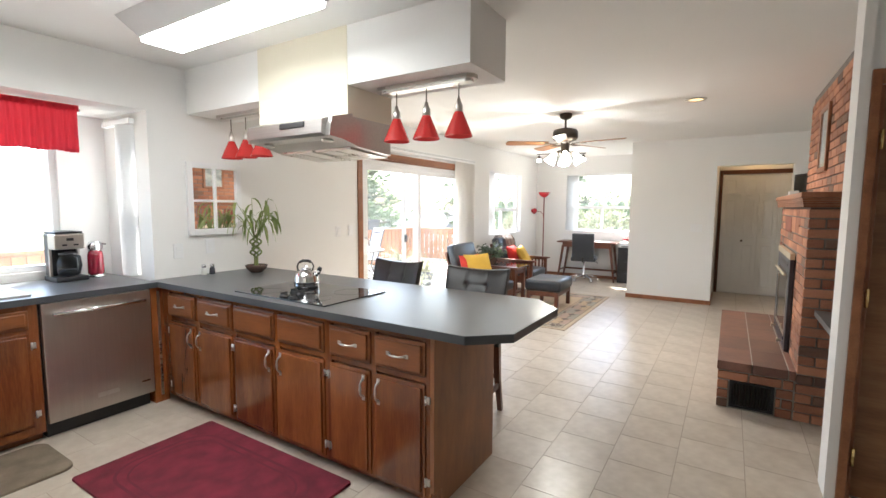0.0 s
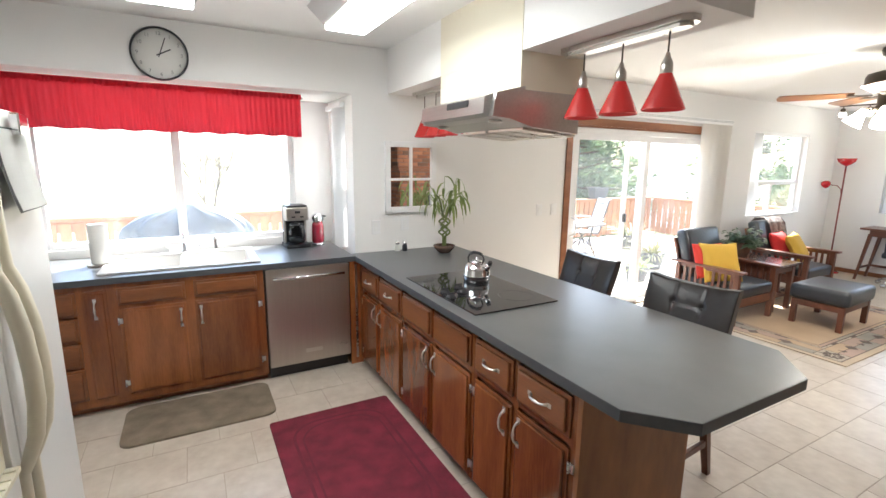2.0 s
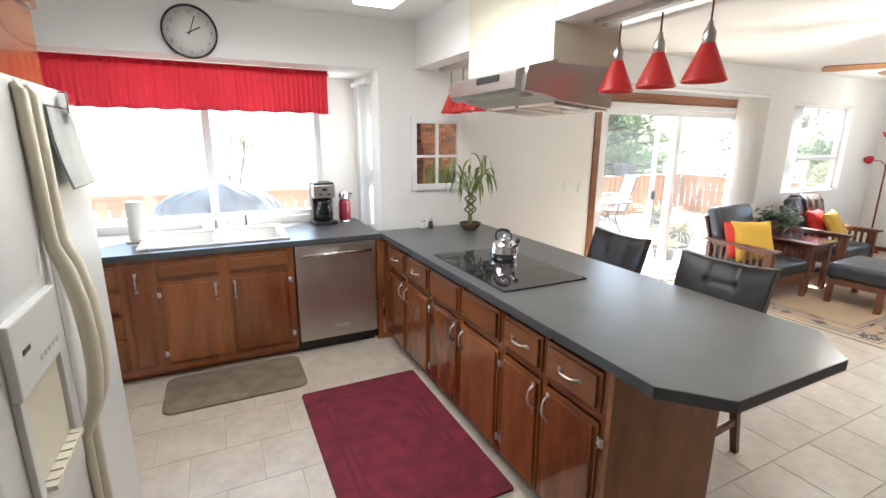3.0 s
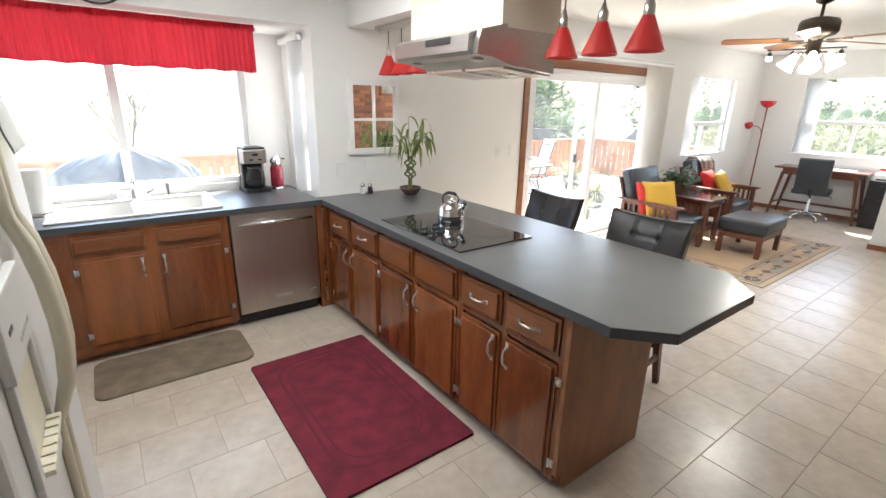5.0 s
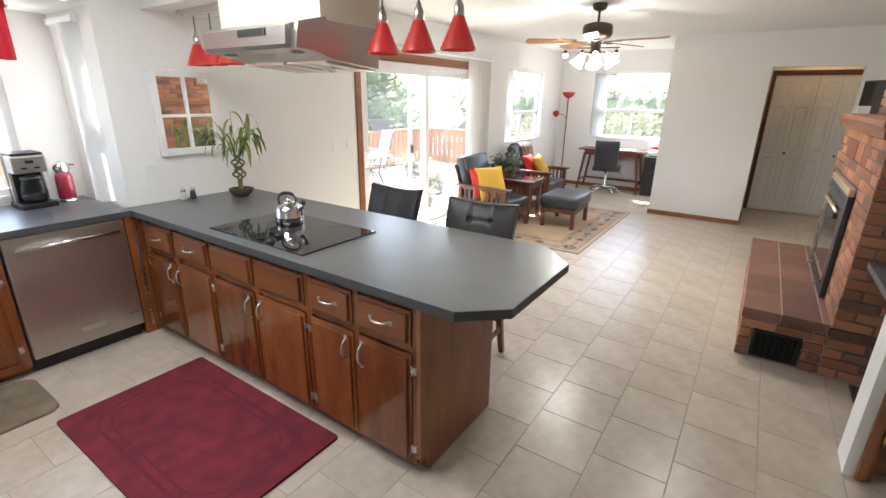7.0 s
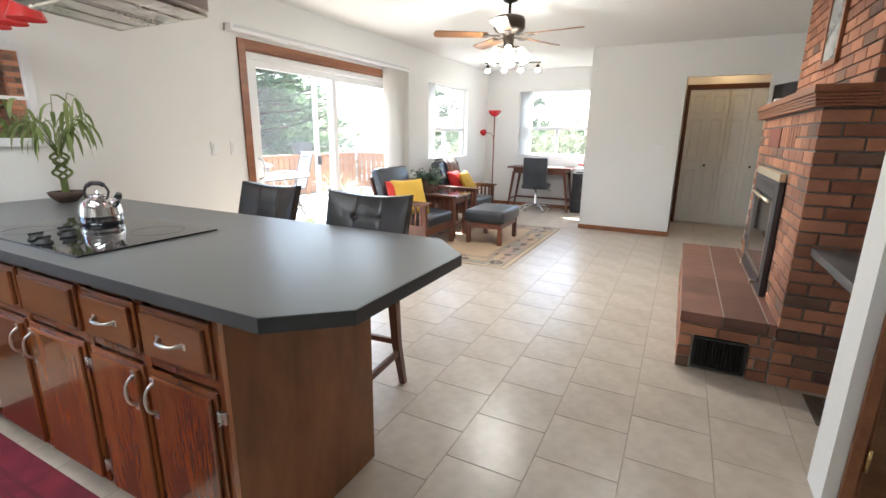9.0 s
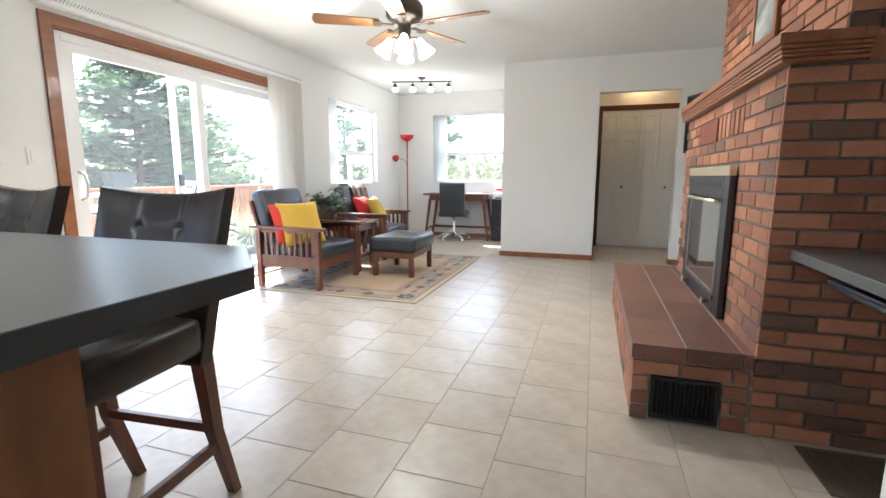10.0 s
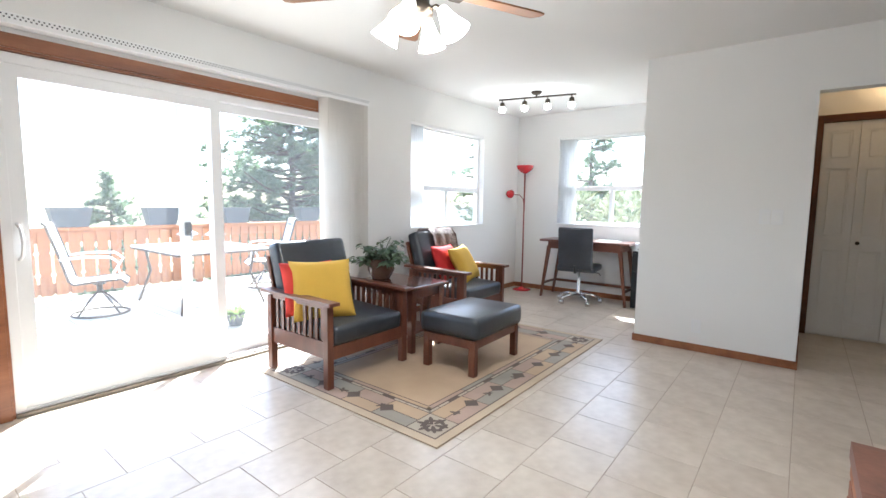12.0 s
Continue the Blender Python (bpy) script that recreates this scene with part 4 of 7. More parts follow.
fridge()
part("wall_cabinet", B((-1.24, 1.10, 1.80, -0.278, 1.81, 2.02), (-1.255, 1.09, 2.02, -0.270, 1.825, 2.045), bev=0.003), "cab", None, "reddish-brown wooden wall cabinet above the refrigerator", category="cabinet")
S("wall_return", B((-0.262, 0.9, 0, -0.10, 1.86, H)), "paint", "white painted wall return beside the refrigerator")


# ---------- kitchen dressing ----------
def cloth(bm, u0, u1, z0, z1, x, amp, waves, axis="y", thick=0.004, gather=0.0, seed=1):
    """Hanging cloth with folds: runs along y at x (or along x at y=x)."""
    rnd = random.Random(seed)
    n, rows = waves * 8, 8
    ph = [rnd.uniform(0.6, 1.4) for _ in range(waves + 1)]
    grid = []
    for j in range(rows + 1):
        t = j / rows
        row = []
        for i in range(n + 1):
            u = u0 + (u1 - u0) * i / n
            w = i / 8
            k = ph[min(int(w), waves)]
            a = amp * (0.35 + 0.65 * t) * k
            d = a * math.sin(2 * math.pi * w + 0.5 * math.sin(w * 1.7)) + 0.3 * amp * math.sin(w * 0.9 + seed)
            z = z1 + (z0 - z1) * t + (0.004 * math.sin(w * 1.3) if j == rows else 0)
            row.append(bm.verts.new((x + d, u, z) if axis == "y" else (u, x + d, z)))
        grid.append(row)
    fs = []
    for j in range(rows):
        for i in range(n):
            f = bm.faces.new((grid[j][i], grid[j][i + 1], grid[j + 1][i + 1], grid[j + 1][i]))
            f.smooth = True
            fs.append(f)
    bmesh.ops.solidify(bm, geom=fs, thickness=thick)


v = thing("curtain_valance", "gathered bright red cotton valance on a rod over the sink window", "curtain", at=(-3.13, 2.0, 2.03))
bm = bmesh.new()
cloth(bm, 0.98, 3.10, 1.84, 2.150, -3.13, 0.011, 58, seed=3)
part("cloth", bm, "redcloth", v, world=True)
bm = bmesh.new()
cloth(bm, 0.98, 3.10, 2.118, 2.156, -3.108, 0.006, 66, seed=5)
part("header", bm, "redcloth", v, "ruffled red header", world=True)
bm = bmesh.new()
tube(bm, [(-3.15, BAY0 + 0.01, 2.13), (-3.15, 3.12, 2.13)], 0.010, 8)
part("rod", bm, "white", v, world=True)

# white blinds gathered at the bay's side window
b = thing("vertical_blind", "white vertical blind strips beside the sink window", "window blind", at=(-3.2, 3.40, 2.1))
part("rail", B((-3.50, 3.385, 2.08, -3.06, 3.425, 2.12), bev=0.003), "white", b, world=True)
for k in range(4):
    bm = bmesh.new()
    box(bm, -0.043, -0.002, 0.935, 0.043, 0.002, 2.08, 0, pose(-3.12 - k * 0.033, 3.405, 0, 0, 0, 68))
    part("slat", bm, "blindgrey", b, world=True)


def clock():
    c = thing("wall_clock", "round wall clock with a thin black rim and pale face", "clock", at=(XW + 0.002, 2.195, 2.305))
    m = pose(0, 0, 0, 0, 90, 0)
    bm = bmesh.new()
    lathe(bm, [(0.160, 0), (0.160, 0.028), (0.155, 0.032), (0.150, 0.028), (0.150, 0.006), (0.150, 0)], n=48, m=m, close=False)
    part("rim", bm, "black", c)
    bm = bmesh.new()
    lathe(bm, [(0.150, 0.004), (0.150, 0.010), (0.001, 0.010)], n=48, m=m)
    part("dial", bm, "paper", c, "pale clock dial")
    for i in range(12):
        cu = bpy.data.curves.new("numeral", "FONT")
        cu.body, cu.size, cu.extrude, cu.align_x, cu.align_y = str(i + 1), 0.030, 0.0005, "CENTER", "CENTER"
        cu.materials.append(M["numeral"])
        ob = new("numeral", cu)
        a = 2 * math.pi * (i + 1) / 12
        ob.matrix_basis = pose(0.0115, 0.122 * math.sin(a), 0.122 * math.cos(a), 90, 0, 90)
        ob.parent = c
    for nm, a, ln, w in (("hour_hand", 62, 0.07, 0.007), ("minute_hand", 20, 0.105, 0.005)):
        bm = bmesh.new()
        box(bm, 0.012, -w / 2, -0.02, 0.014, w / 2, ln, 0, pose(0, 0, 0, -a))
        part(nm, bm, "black", c)


clock()


def wall_mirror():
    w = thing("window_mirror", "old white four-pane window frame hung as a mirror", "mirror", at=(XW + 0.002, 3.93, 1.53))
    y0, y1, z0, z1 = 3.70, 4.165, 1.235, 1.82
    ym, zm = (y0 + y1) / 2, (z0 + z1) / 2 - 0.015
    x = XW + 0.002
    part("frame", B((x, y0, z0, x + 0.03, y0 + 0.045, z1), (x, y1 - 0.045, z0, x + 0.03, y1, z1), (x, y0 + 0.045, z1 - 0.045, x + 0.03, y1 - 0.045, z1), (x, y0 + 0.045, z0, x + 0.03, y1 - 0.045, z0 + 0.05), (x, ym - 0.010, z0 + 0.05, x + 0.026, ym + 0.010, z1 - 0.045), (x, y0 + 0.045, zm - 0.010, x + 0.025, y1 - 0.045, zm + 0.010), bev=0.003), "white", w, world=True)
    for a, b in ((y0 + 0.045, ym - 0.010), (ym + 0.010, y1 - 0.045)):
        for c0, c1 in ((z0 + 0.05, zm - 0.010), (zm + 0.010, z1 - 0.045)):
            part("mirror_pane", B((x + 0.004, a, c0, x + 0.012, b, c1)), "mirror", w, world=True)


wall_mirror()


def plate(at, axis, label, kind="switch"):
    p = thing("wall_switch" if kind == "switch" else "wall_outlet", label, "light switch" if kind == "switch" else "electrical outlet", at=at)
    m = pose(0, 0, 0, 0, 0, 90 if axis == "x" else 0)
    bm = bmesh.new()
    box(bm, -0.037, -0.006, -0.058, 0.037, 0, 0.058, 0.003, m)
    part("plate", bm, "white", p)
    bm = bmesh.new()
    if kind == "switch":
        box(bm, -0.016, -0.010, -0.033, 0.016, -0.006, 0.033, 0.002, m)
    else:
        box(bm, -0.016, -0.008, 0.006, 0.016, -0.006, 0.034, 0.002, m)
        box(bm, -0.016, -0.008, -0.034, 0.016, -0.006, -0.006, 0.002, m)
    part("rocker" if kind == "switch" else "socket", bm, "whitedoor", p)


plate((XW + 0.001, 5.35, 1.20), "x", "white wall switch plate by the glass door")
plate((XW + 0.001, 5.54, 1.20), "x", "white wall switch plate by the glass door")
plate((XW + 0.001, 3.62, 1.12), "x", "white outlet plate above the counter", "outlet")
plate((XW + 0.001, 3.88, 1.14), "x", "white switch plate above the counter")
plate((-0.15, YP - 0.001, 0.22), "y", "white outlet plate low on the wall", "outlet")
plate((0.27, YP - 0.001, 1.17), "y", "white wall switch plate")
plate((0.35, YP - 0.001, 1.17), "y", "white wall switch plate")


def coffee_maker():
    c = thing("coffee_maker", "steel and black drip coffee maker with a glass jug", "coffee maker", at=(-3.44, 3.075, CT + 0.001), turn=2)
    part("base", B((-0.10, -0.10, 0, 0.12, 0.10, 0.035), bev=0.01), "black", c)
    part("tower", B((-0.10, -0.09, 0.035, -0.02, 0.09, 0.35), bev=0.01), "black", c)
    part("head", B((-0.02, -0.095, 0.235, 0.10, 0.095, 0.35), bev=0.012), "steel", c, "brushed steel front")
    for ya, yb in ((-0.095, -0.078), (0.078, 0.095)):
        part("side_trim", B((-0.02, ya, 0.035, 0.0, yb, 0.235), bev=0.003), "steel", c)
    part("lid", B((-0.10, -0.085, 0.351, 0.09, 0.085, 0.365), bev=0.006), "black", c)
    part("badge", B((0.10, -0.022, 0.298, 0.102, 0.022, 0.318), bev=0.001), "black", c, "small dark badge")
    for ya in (-0.05, 0.02):
        part("button", B((0.10, ya, 0.262, 0.103, ya + 0.03, 0.274), bev=0.001), "black", c)
    bm = bmesh.new()
    lathe(bm, [(0.055, 0.040), (0.070, 0.055), (0.074, 0.10), (0.066, 0.15), (0.050, 0.185), (0.054, 0.195)], 0.05, 0, 24, close=False)
    j = part("jug", bm, "carafe", c, "clear glass jug")
    bm = bmesh.new()
    lathe(bm, [(0.056, 0.193), (0.056, 0.207), (0.03, 0.213), (0.001, 0.213)], 0.05, 0, 20)
    part("jug_lid", bm, "black", j)
    bm = bmesh.new()
    lathe(bm, [(0.052, 0.043), (0.066, 0.056), (0.069, 0.082), (0.001, 0.083)], 0.05, 0, 20)
    part("coffee", bm, "rubber", j, "a little black coffee")
    bm = bmesh.new()
    tube(bm, [(0.10, 0.02, 0.19), (0.15, 0.03, 0.185), (0.158, 0.033, 0.12), (0.135, 0.03, 0.07)], 0.010, 8)
    part("jug_handle", bm, "black", j)


coffee_maker()


def red_canister():
    c = thing("milk_frother", "red and chrome countertop machine beside the coffee maker", "kitchen machine", at=(-3.455, 3.272, CT + 0.001))
    bm = bmesh.new()
    lathe(bm, [(0.056, 0), (0.058, 0.006), (0.052, 0.02), (0.001, 0.021)], n=24)
    part("foot", bm, "chrome", c)
    bm = bmesh.new()
    lathe(bm, [(0.051, 0.021), (0.054, 0.04), (0.051, 0.17), (0.044, 0.20), (0.001, 0.20)], n=24)
    part("body", bm, "crimson", c, "glossy red body")
    bm = bmesh.new()
    lathe(bm, [(0.043, -0.03), (0.047, -0.02), (0.047, 0.02), (0.043, 0.03), (0.001, 0.03)], n=24, m=pose(0, 0, 0.235, 0, 90, 15))
    part("gauge", bm, "chrome", c, "round chrome dial")
    bm = bmesh.new()
    tube(bm, [(0, 0.03, 0.26), (0, 0.075, 0.25)], 0.006, 8)
    part("lever", bm, "black", c)


red_canister()


def shaker(x, y, m, label):
    s = thing("salt_shaker" if m == "paper" else "pepper_shaker", label, "shaker", "shakers on the counter", at=(x, y, CT + 0.001))
    bm = bmesh.new()
    lathe(bm, [(0.020, 0), (0.023, 0.004), (0.020, 0.046), (0.015, 0.058), (0.001, 0.059)], n=16)
    part("jar", bm, m, s)
    bm = bmesh.new()
    lathe(bm, [(0.017, 0.058), (0.019, 0.063), (0.018, 0.077), (0.009, 0.086), (0.001, 0.087)], n=16)
    part("top", bm, "chrome", s)


shaker(-2.86, 3.79, "paper", "small glass salt shaker with a chrome top")
shaker(-2.84, 3.85, "greymetal", "small glass pepper shaker with a chrome top")


def leafblade(bm, p, d, ln, w, droop, rnd):
    """A long narrow leaf from p along d that arches down."""
    d = Vector(d).normalized()
    side = d.cross(Vector((0, 0, 1)))
    side = (side.normalized() if side.length > 0.01 else Vector((1, 0, 0)))
    side = (side + Vector((rnd.uniform(-.4, .4), rnd.uniform(-.4, .4), rnd.uniform(-.5, .5)))).normalized()
    rows = []
    q, v = Vector(p), d.copy()
    n = 5
    for i in range(n + 1):
        t = i / n
        ww = w * math.sin(math.pi * min(1, 0.12 + t * 0.88)) ** 0.8 if i < n else 0.0008
        rows.append((bm.verts.new(q - side * ww / 2), bm.verts.new(q + side * ww / 2)))
        v = (v + Vector((0, 0, -droop / n))).normalized()
        q = q + v * ln / n
    for a, b in zip(rows, rows[1:]):
        bm.faces.new((a[0], a[1], b[1], b[0])).smooth = True


def lucky_bamboo():
    rnd = random.Random(4)
    t = thing("potted_bamboo", "twisted bamboo with drooping leaves in a dark shallow bowl", "houseplant", at=(-2.64, 4.12, CT + 0.001))
    bm = bmesh.new()
    lathe(bm, [(0.045, 0), (0.050, 0.004), (0.080, 0.035), (0.092, 0.060), (0.088, 0.062), (0.075, 0.045), (0.001, 0.044)], n=28)
    part("bowl", bm, "terra", t, "dark glazed bowl")
    bm = bmesh.new()
    for k in range(60):
        a, r = rnd.uniform(0, 6.28), rnd.uniform(0, 0.075)
        s = rnd.uniform(0.006, 0.012)
        bmesh.ops.create_icosphere(bm, subdivisions=1, radius=s, matrix=Matrix.Translation((r * math.cos(a), r * math.sin(a), 0.052)))
    part("pebbles", bm, "bark", t, kind="stuff")
    tops = []
    for s in range(4):
        ph = s * math.pi / 2
        pts = []
        for i in range(26):
            z = 0.05 + i * 0.0098
            u = i / 25
            r = 0.012 if u < 0.35 else 0.012 + 0.034 * abs(math.sin((u - 0.35) * 9.7))
            a = ph + (0 if u < 0.35 else (u - 0.35) * 8)
            pts.append((r * math.cos(a), r * math.sin(a), z))
        bm = bmesh.new()
        tube(bm, pts, 0.0075, 7)
        st = part("stem", bm, "leaf", t, "jointed green stem")
        tops.append((pts[-1], st))
    for p, st in tops:
        for k in range(3):
            a = rnd.uniform(0, 6.28)
            q = Vector(p)
            tip = q + Vector((0.15 * math.cos(a), 0.15 * math.sin(a), rnd.uniform(0.18, 0.33)))
            bm = bmesh.new()
            tube(bm, [q - Vector((0, 0, 0.01)), (q + tip) / 2 + Vector((0, 0, 0.015)), tip], [0.004, 0.003, 0.002], 6)
            for i in range(4):
                u = 0.55 + 0.45 * i / 3
                b = rnd.uniform(0, 6.28)
                base = q.lerp(tip, u)
                leafblade(bm, base, (math.cos(b), math.sin(b), 0.8), rnd.uniform(0.13, 0.22), 0.024, rnd.uniform(3.2, 5.0), rnd)
            part("foliage", bm, "leaf", st, "narrow drooping leaves")


lucky_bamboo()


def paper_towel():
    p = thing("paper_towel_holder", "white paper towel roll on a steel stand by the sink", "paper towel", at=(-3.25, 1.71, CT + 0.001))
    bm = bmesh.new()
    lathe(bm, [(0.085, 0), (0.085, 0.010), (0.01, 0.014), (0.01, 0.014)], n=24)
    part("stand", bm, "nickel", p)
    bm = bmesh.new()
    lathe(bm, [(0.055, 0.015), (0.058, 0.02), (0.058, 0.285), (0.055, 0.29), (0.02, 0.29)], n=24)
    part("roll", bm, "paper", p)


paper_towel()


def mat_rug(name, label, x0, x1, y0, y1, m, r, h, cat, ring=None):
    t = thing(name, label, cat, at=((x0 + x1) / 2, (y0 + y1) / 2, 0.001))
    rnd = random.Random(7)
    bm = bmesh.new()
    cx, cy, w, d = (x0 + x1) / 2, (y0 + y1) / 2, (x1 - x0) / 2, (y1 - y0) / 2
    pts = []
    for qx, qy, a0 in ((1, 1, 0), (-1, 1, 90), (-1, -1, 180), (1, -1, 270)):
        for k in range(7):
            a = radians(a0 + k * 15)
            pts.append((qx * (w - r) + r * math.cos(a), qy * (d - r) + r * math.sin(a)))
    prism(bm, pts, 0, h)
    bmesh.ops.bevel(bm, geom=[e for e in bm.edges if all(v.co.z > h - 0.001 for v in e.verts)], offset=0.004, segments=2, affect="EDGES")
    part("rug_body", bm, m, t)
    if ring:
        lab = "flat darker oval line for the shade of the carved pile"
        # flat darker strips on the pile paint the shade of its carved lines
        for f, gap in ring:
            bm = bmesh.new()
            rp = []
            for qx, qy, a0 in ((1, 1, 0), (-1, 1, 90), (-1, -1, 180), (1, -1, 270)):
                for k in range(9):
                    a = radians(a0 + k * 11.25)
                    R = 0.17
                    rp.append(((w - f - R) * qx + R * math.cos(a), (d - f - R) * qy + R * math.sin(a)))
            n = len(rp)
            for i in range(n):
                a, b = Vector(rp[i]).to_3d(), Vector(rp[(i + 1) % n]).to_3d()
                s = (b - a).normalized().cross(Vector((0, 0, 1))) * gap
                va = [bm.verts.new((*(q.xy), h + 0.0006)) for q in (a - s, a + s, b + s, b - s)]
                bm.faces.new(va)
            part("carved_line_shade", bm, "burgshade", t, lab)
    return t


mat_rug("rug", "burgundy plush rug with carved oval border on the tiles", -2.185, -0.895, 2.62, 3.405, "burg", 0.012, 0.016, "rug", [(0.105, 0.009), (0.15, 0.006)])
mat_rug("sink_mat", "grey-brown shaggy mat before the sink", -2.80, -2.31, 1.815, 2.69, "tan", 0.07, 0.014, "floor mat")


def note_clip():
    n = thing("notepad", "paper pad hung by a magnetic clip on the refrigerator", "notepad", at=(-1.06, 1.872, 1.62))
    bm = bmesh.new()
    rows = [[bm.verts.new((x, 1.876 + 0.030 * t * t + 0.004 * (k == 1), 1.728 - 0.215 * t)) for k, x in enumerate((-1.20, -1.07, -0.95))] for t in (0, 0.2, 0.4, 0.6, 0.8, 1.0)]
    fs = [bm.faces.new((p[k], p[k + 1], q[k + 1], q[k])) for p, q in zip(rows, rows[1:]) for k in (0, 1)]
    bmesh.ops.solidify(bm, geom=fs, thickness=0.004)
    part("sheet", bm, "paper", n, "curling pad of white sheets", world=True)
    # black sheet added for the shade on the curled paper's underside
    bm = bmesh.new()
    rows = [[bm.verts.new((x, 1.874 + 0.030 * t * t, 1.733 - 0.225 * t)) for x in (-1.20, -0.935)] for t in (0, 0.2, 0.4, 0.6, 0.8, 1.0)]
    fs = [bm.faces.new((p[0], p[1], q[1], q[0])) for p, q in zip(rows, rows[1:])]
    bmesh.ops.solidify(bm, geom=fs, thickness=0.001)
    part("backing", bm, "black", n, "dark sheet standing in for the pad's shaded underside", world=True)
    part("clip", B((-1.14, 1.877, 1.715, -1.06, 1.900, 1.775), bev=0.004), "chrome", n, world=True)
    m = thing("magnet", "small red chilli-shaped magnet", "magnet", at=(-0.875, 1.8705, 1.675))
    bm = bmesh.new()
    tube(bm, [(-0.004, 0.006, 0.042), (0.004, 0.008, 0.015), (0.002, 0.008, -0.015), (-0.006, 0.005, -0.045)], [0.006, 0.010, 0.008, 0.002], 10)
    part("body", bm, "redpaint", m)


note_clip()

# ---------- bar stools ----------
def slab(bm, w, d, h, m, r=0.03):
    """A firm upholstered slab with soft edges and a slight crown."""
    v = box(bm, -w / 2, -d / 2, -h / 2, w / 2, d / 2, h / 2, r, m)
    for f in bm.faces:
        f.smooth = True


def stool(at, turn):
    s = thing("bar_stool", "dark tufted leather counter stool with wooden legs", "bar stool", "stools at the peninsula", at=at, turn=turn)
    W, D = 0.235, 0.27
    for sx in (-1, 1):
        bm = bmesh.new()
        for a, b, w0, w1 in (((sx * (W - 0.03), 0.125, 0.53), (sx * (W - 0.035), 0.232, 0.0), 0.023, 0.016),):
            mid = (a[0], a[1] + 0.028, 0.27)
            rings = []
            for p, w in ((a, w0), (mid, (w0 + w1) / 2), (b, w1)):
                rings.append([bm.verts.new((p[0] + i * w, p[1] + j * w, p[2])) for i, j in ((-1, -1), (1, -1), (1, 1), (-1, 1))])
            for q, r in zip(rings, rings[1:]):
                for k in range(4):
                    bm.faces.new((q[k], q[(k + 1) % 4], r[(k + 1) % 4], r[k]))
            bm.faces.new(rings[0]), bm.faces.new(rings[-1])
        part("leg", bm, "mission", s)
        part("leg", B((sx * (W - 0.025) - 0.02, -D + 0.0, 0, sx * (W - 0.025) + 0.02, -D + 0.04, 0.56), bev=0.004), "mission", s)
        part("stretcher", B((sx * (W - 0.025) - 0.01, -D + 0.04, 0.20, sx * (W - 0.025) + 0.01, 0.14, 0.235), bev=0.003), "mission", s)
    part("stretcher", B((-W + 0.045, 0.132, 0.27, W - 0.045, 0.152, 0.30), bev=0.003), "mission", s)
    part("stretcher", B((-W + 0.045, -D + 0.01, 0.24, W - 0.045, -D + 0.03, 0.28), bev=0.003), "mission", s)
    bm = bmesh.new()
    slab(bm, 2 * W, D + 0.12, 0.115, pose(0, (0.11 - D) / 2, 0.602), 0.03)
    part("seat", bm, "stoolleather", s, "dark leather seat")
    bm = bmesh.new()
    nx, nz = 56, 48
    fr, bk = [], []
    for j in range(nz + 1):
        t = j / nz
        z = 0.51 + t * 0.527
        ra, rb = [], []
        for i in range(nx + 1):
            u = -1 + 2 * i / nx
            y = 0.115 + t * 0.150 + 0.028 * (1 - u * u) * t
            w = W * (0.98 + 0.05 * t)
            z2 = z - (0.022 * (1 - u * u) * t * t) + (0.0)
            dent = 0.0
            for bu in (-0.33, 0.33):
                for bz in (0.45, 0.78):
                    q = ((u - bu) * 0.235) ** 2 + ((t - bz) * 0.51) ** 2
                    dent += 0.009 * math.exp(-q / 0.00022)
            dent += 0.005 * math.exp(-((abs(u) - 0.33) * 0.235) ** 2 / 0.00003)
            for bz in (0.45, 0.78):
                dent += 0.004 * math.exp(-((t - bz) * 0.51) ** 2 / 0.00003) * (abs(u) < 0.36)
            puff = 0.012 * (1 - u ** 8) * (1 - (2 * t - 1) ** 8)
            ra.append(bm.verts.new((u * w, y - 0.022 - puff + dent, z2)))
            rb.append(bm.verts.new((u * w, y + 0.022 + puff - dent * 0.6, z2)))
        fr.append(ra), bk.append(rb)
    for g in (fr, bk):
        for j in range(nz):
            for i in range(nx):
                bm.faces.new((g[j][i], g[j][i + 1], g[j + 1][i + 1], g[j + 1][i])).smooth = True
    for i in range(nx):
        bm.faces.new((fr[nz][i], fr[nz][i + 1], bk[nz][i + 1], bk[nz][i]))
        bm.faces.new((fr[0][i], fr[0][i + 1], bk[0][i + 1], bk[0][i]))
    for j in range(nz):
        for i in (0, nx):
            bm.faces.new((fr[j][i], fr[j + 1][i], bk[j + 1][i], bk[j][i]))
    part("backrest", bm, "stoolleather", s, "dark leather back with tufted buttons")
    for bu in (-0.33, 0.33):
        for side in (-1, 1):
            for bz in (0.45, 0.78):
                y = 0.115 + bz * 0.150 + 0.028 * (1 - bu * bu) * bz + side * 0.024
                bm = bmesh.new()
                bmesh.ops.create_icosphere(bm, subdivisions=2, radius=0.011, matrix=Matrix.Translation((bu * W, y, 0.51 + bz * 0.51 - 0.02 * bz * bz)) @ Matrix.Diagonal((1, 0.6, 1, 1)))
                part("button", bm, "stoolleather", s)
    return s


st = stool((-0.79, 4.405, 0), 5)
st2 = copy_thing(st, pose(-1.60, 4.452, 0, 0, 0, -4))

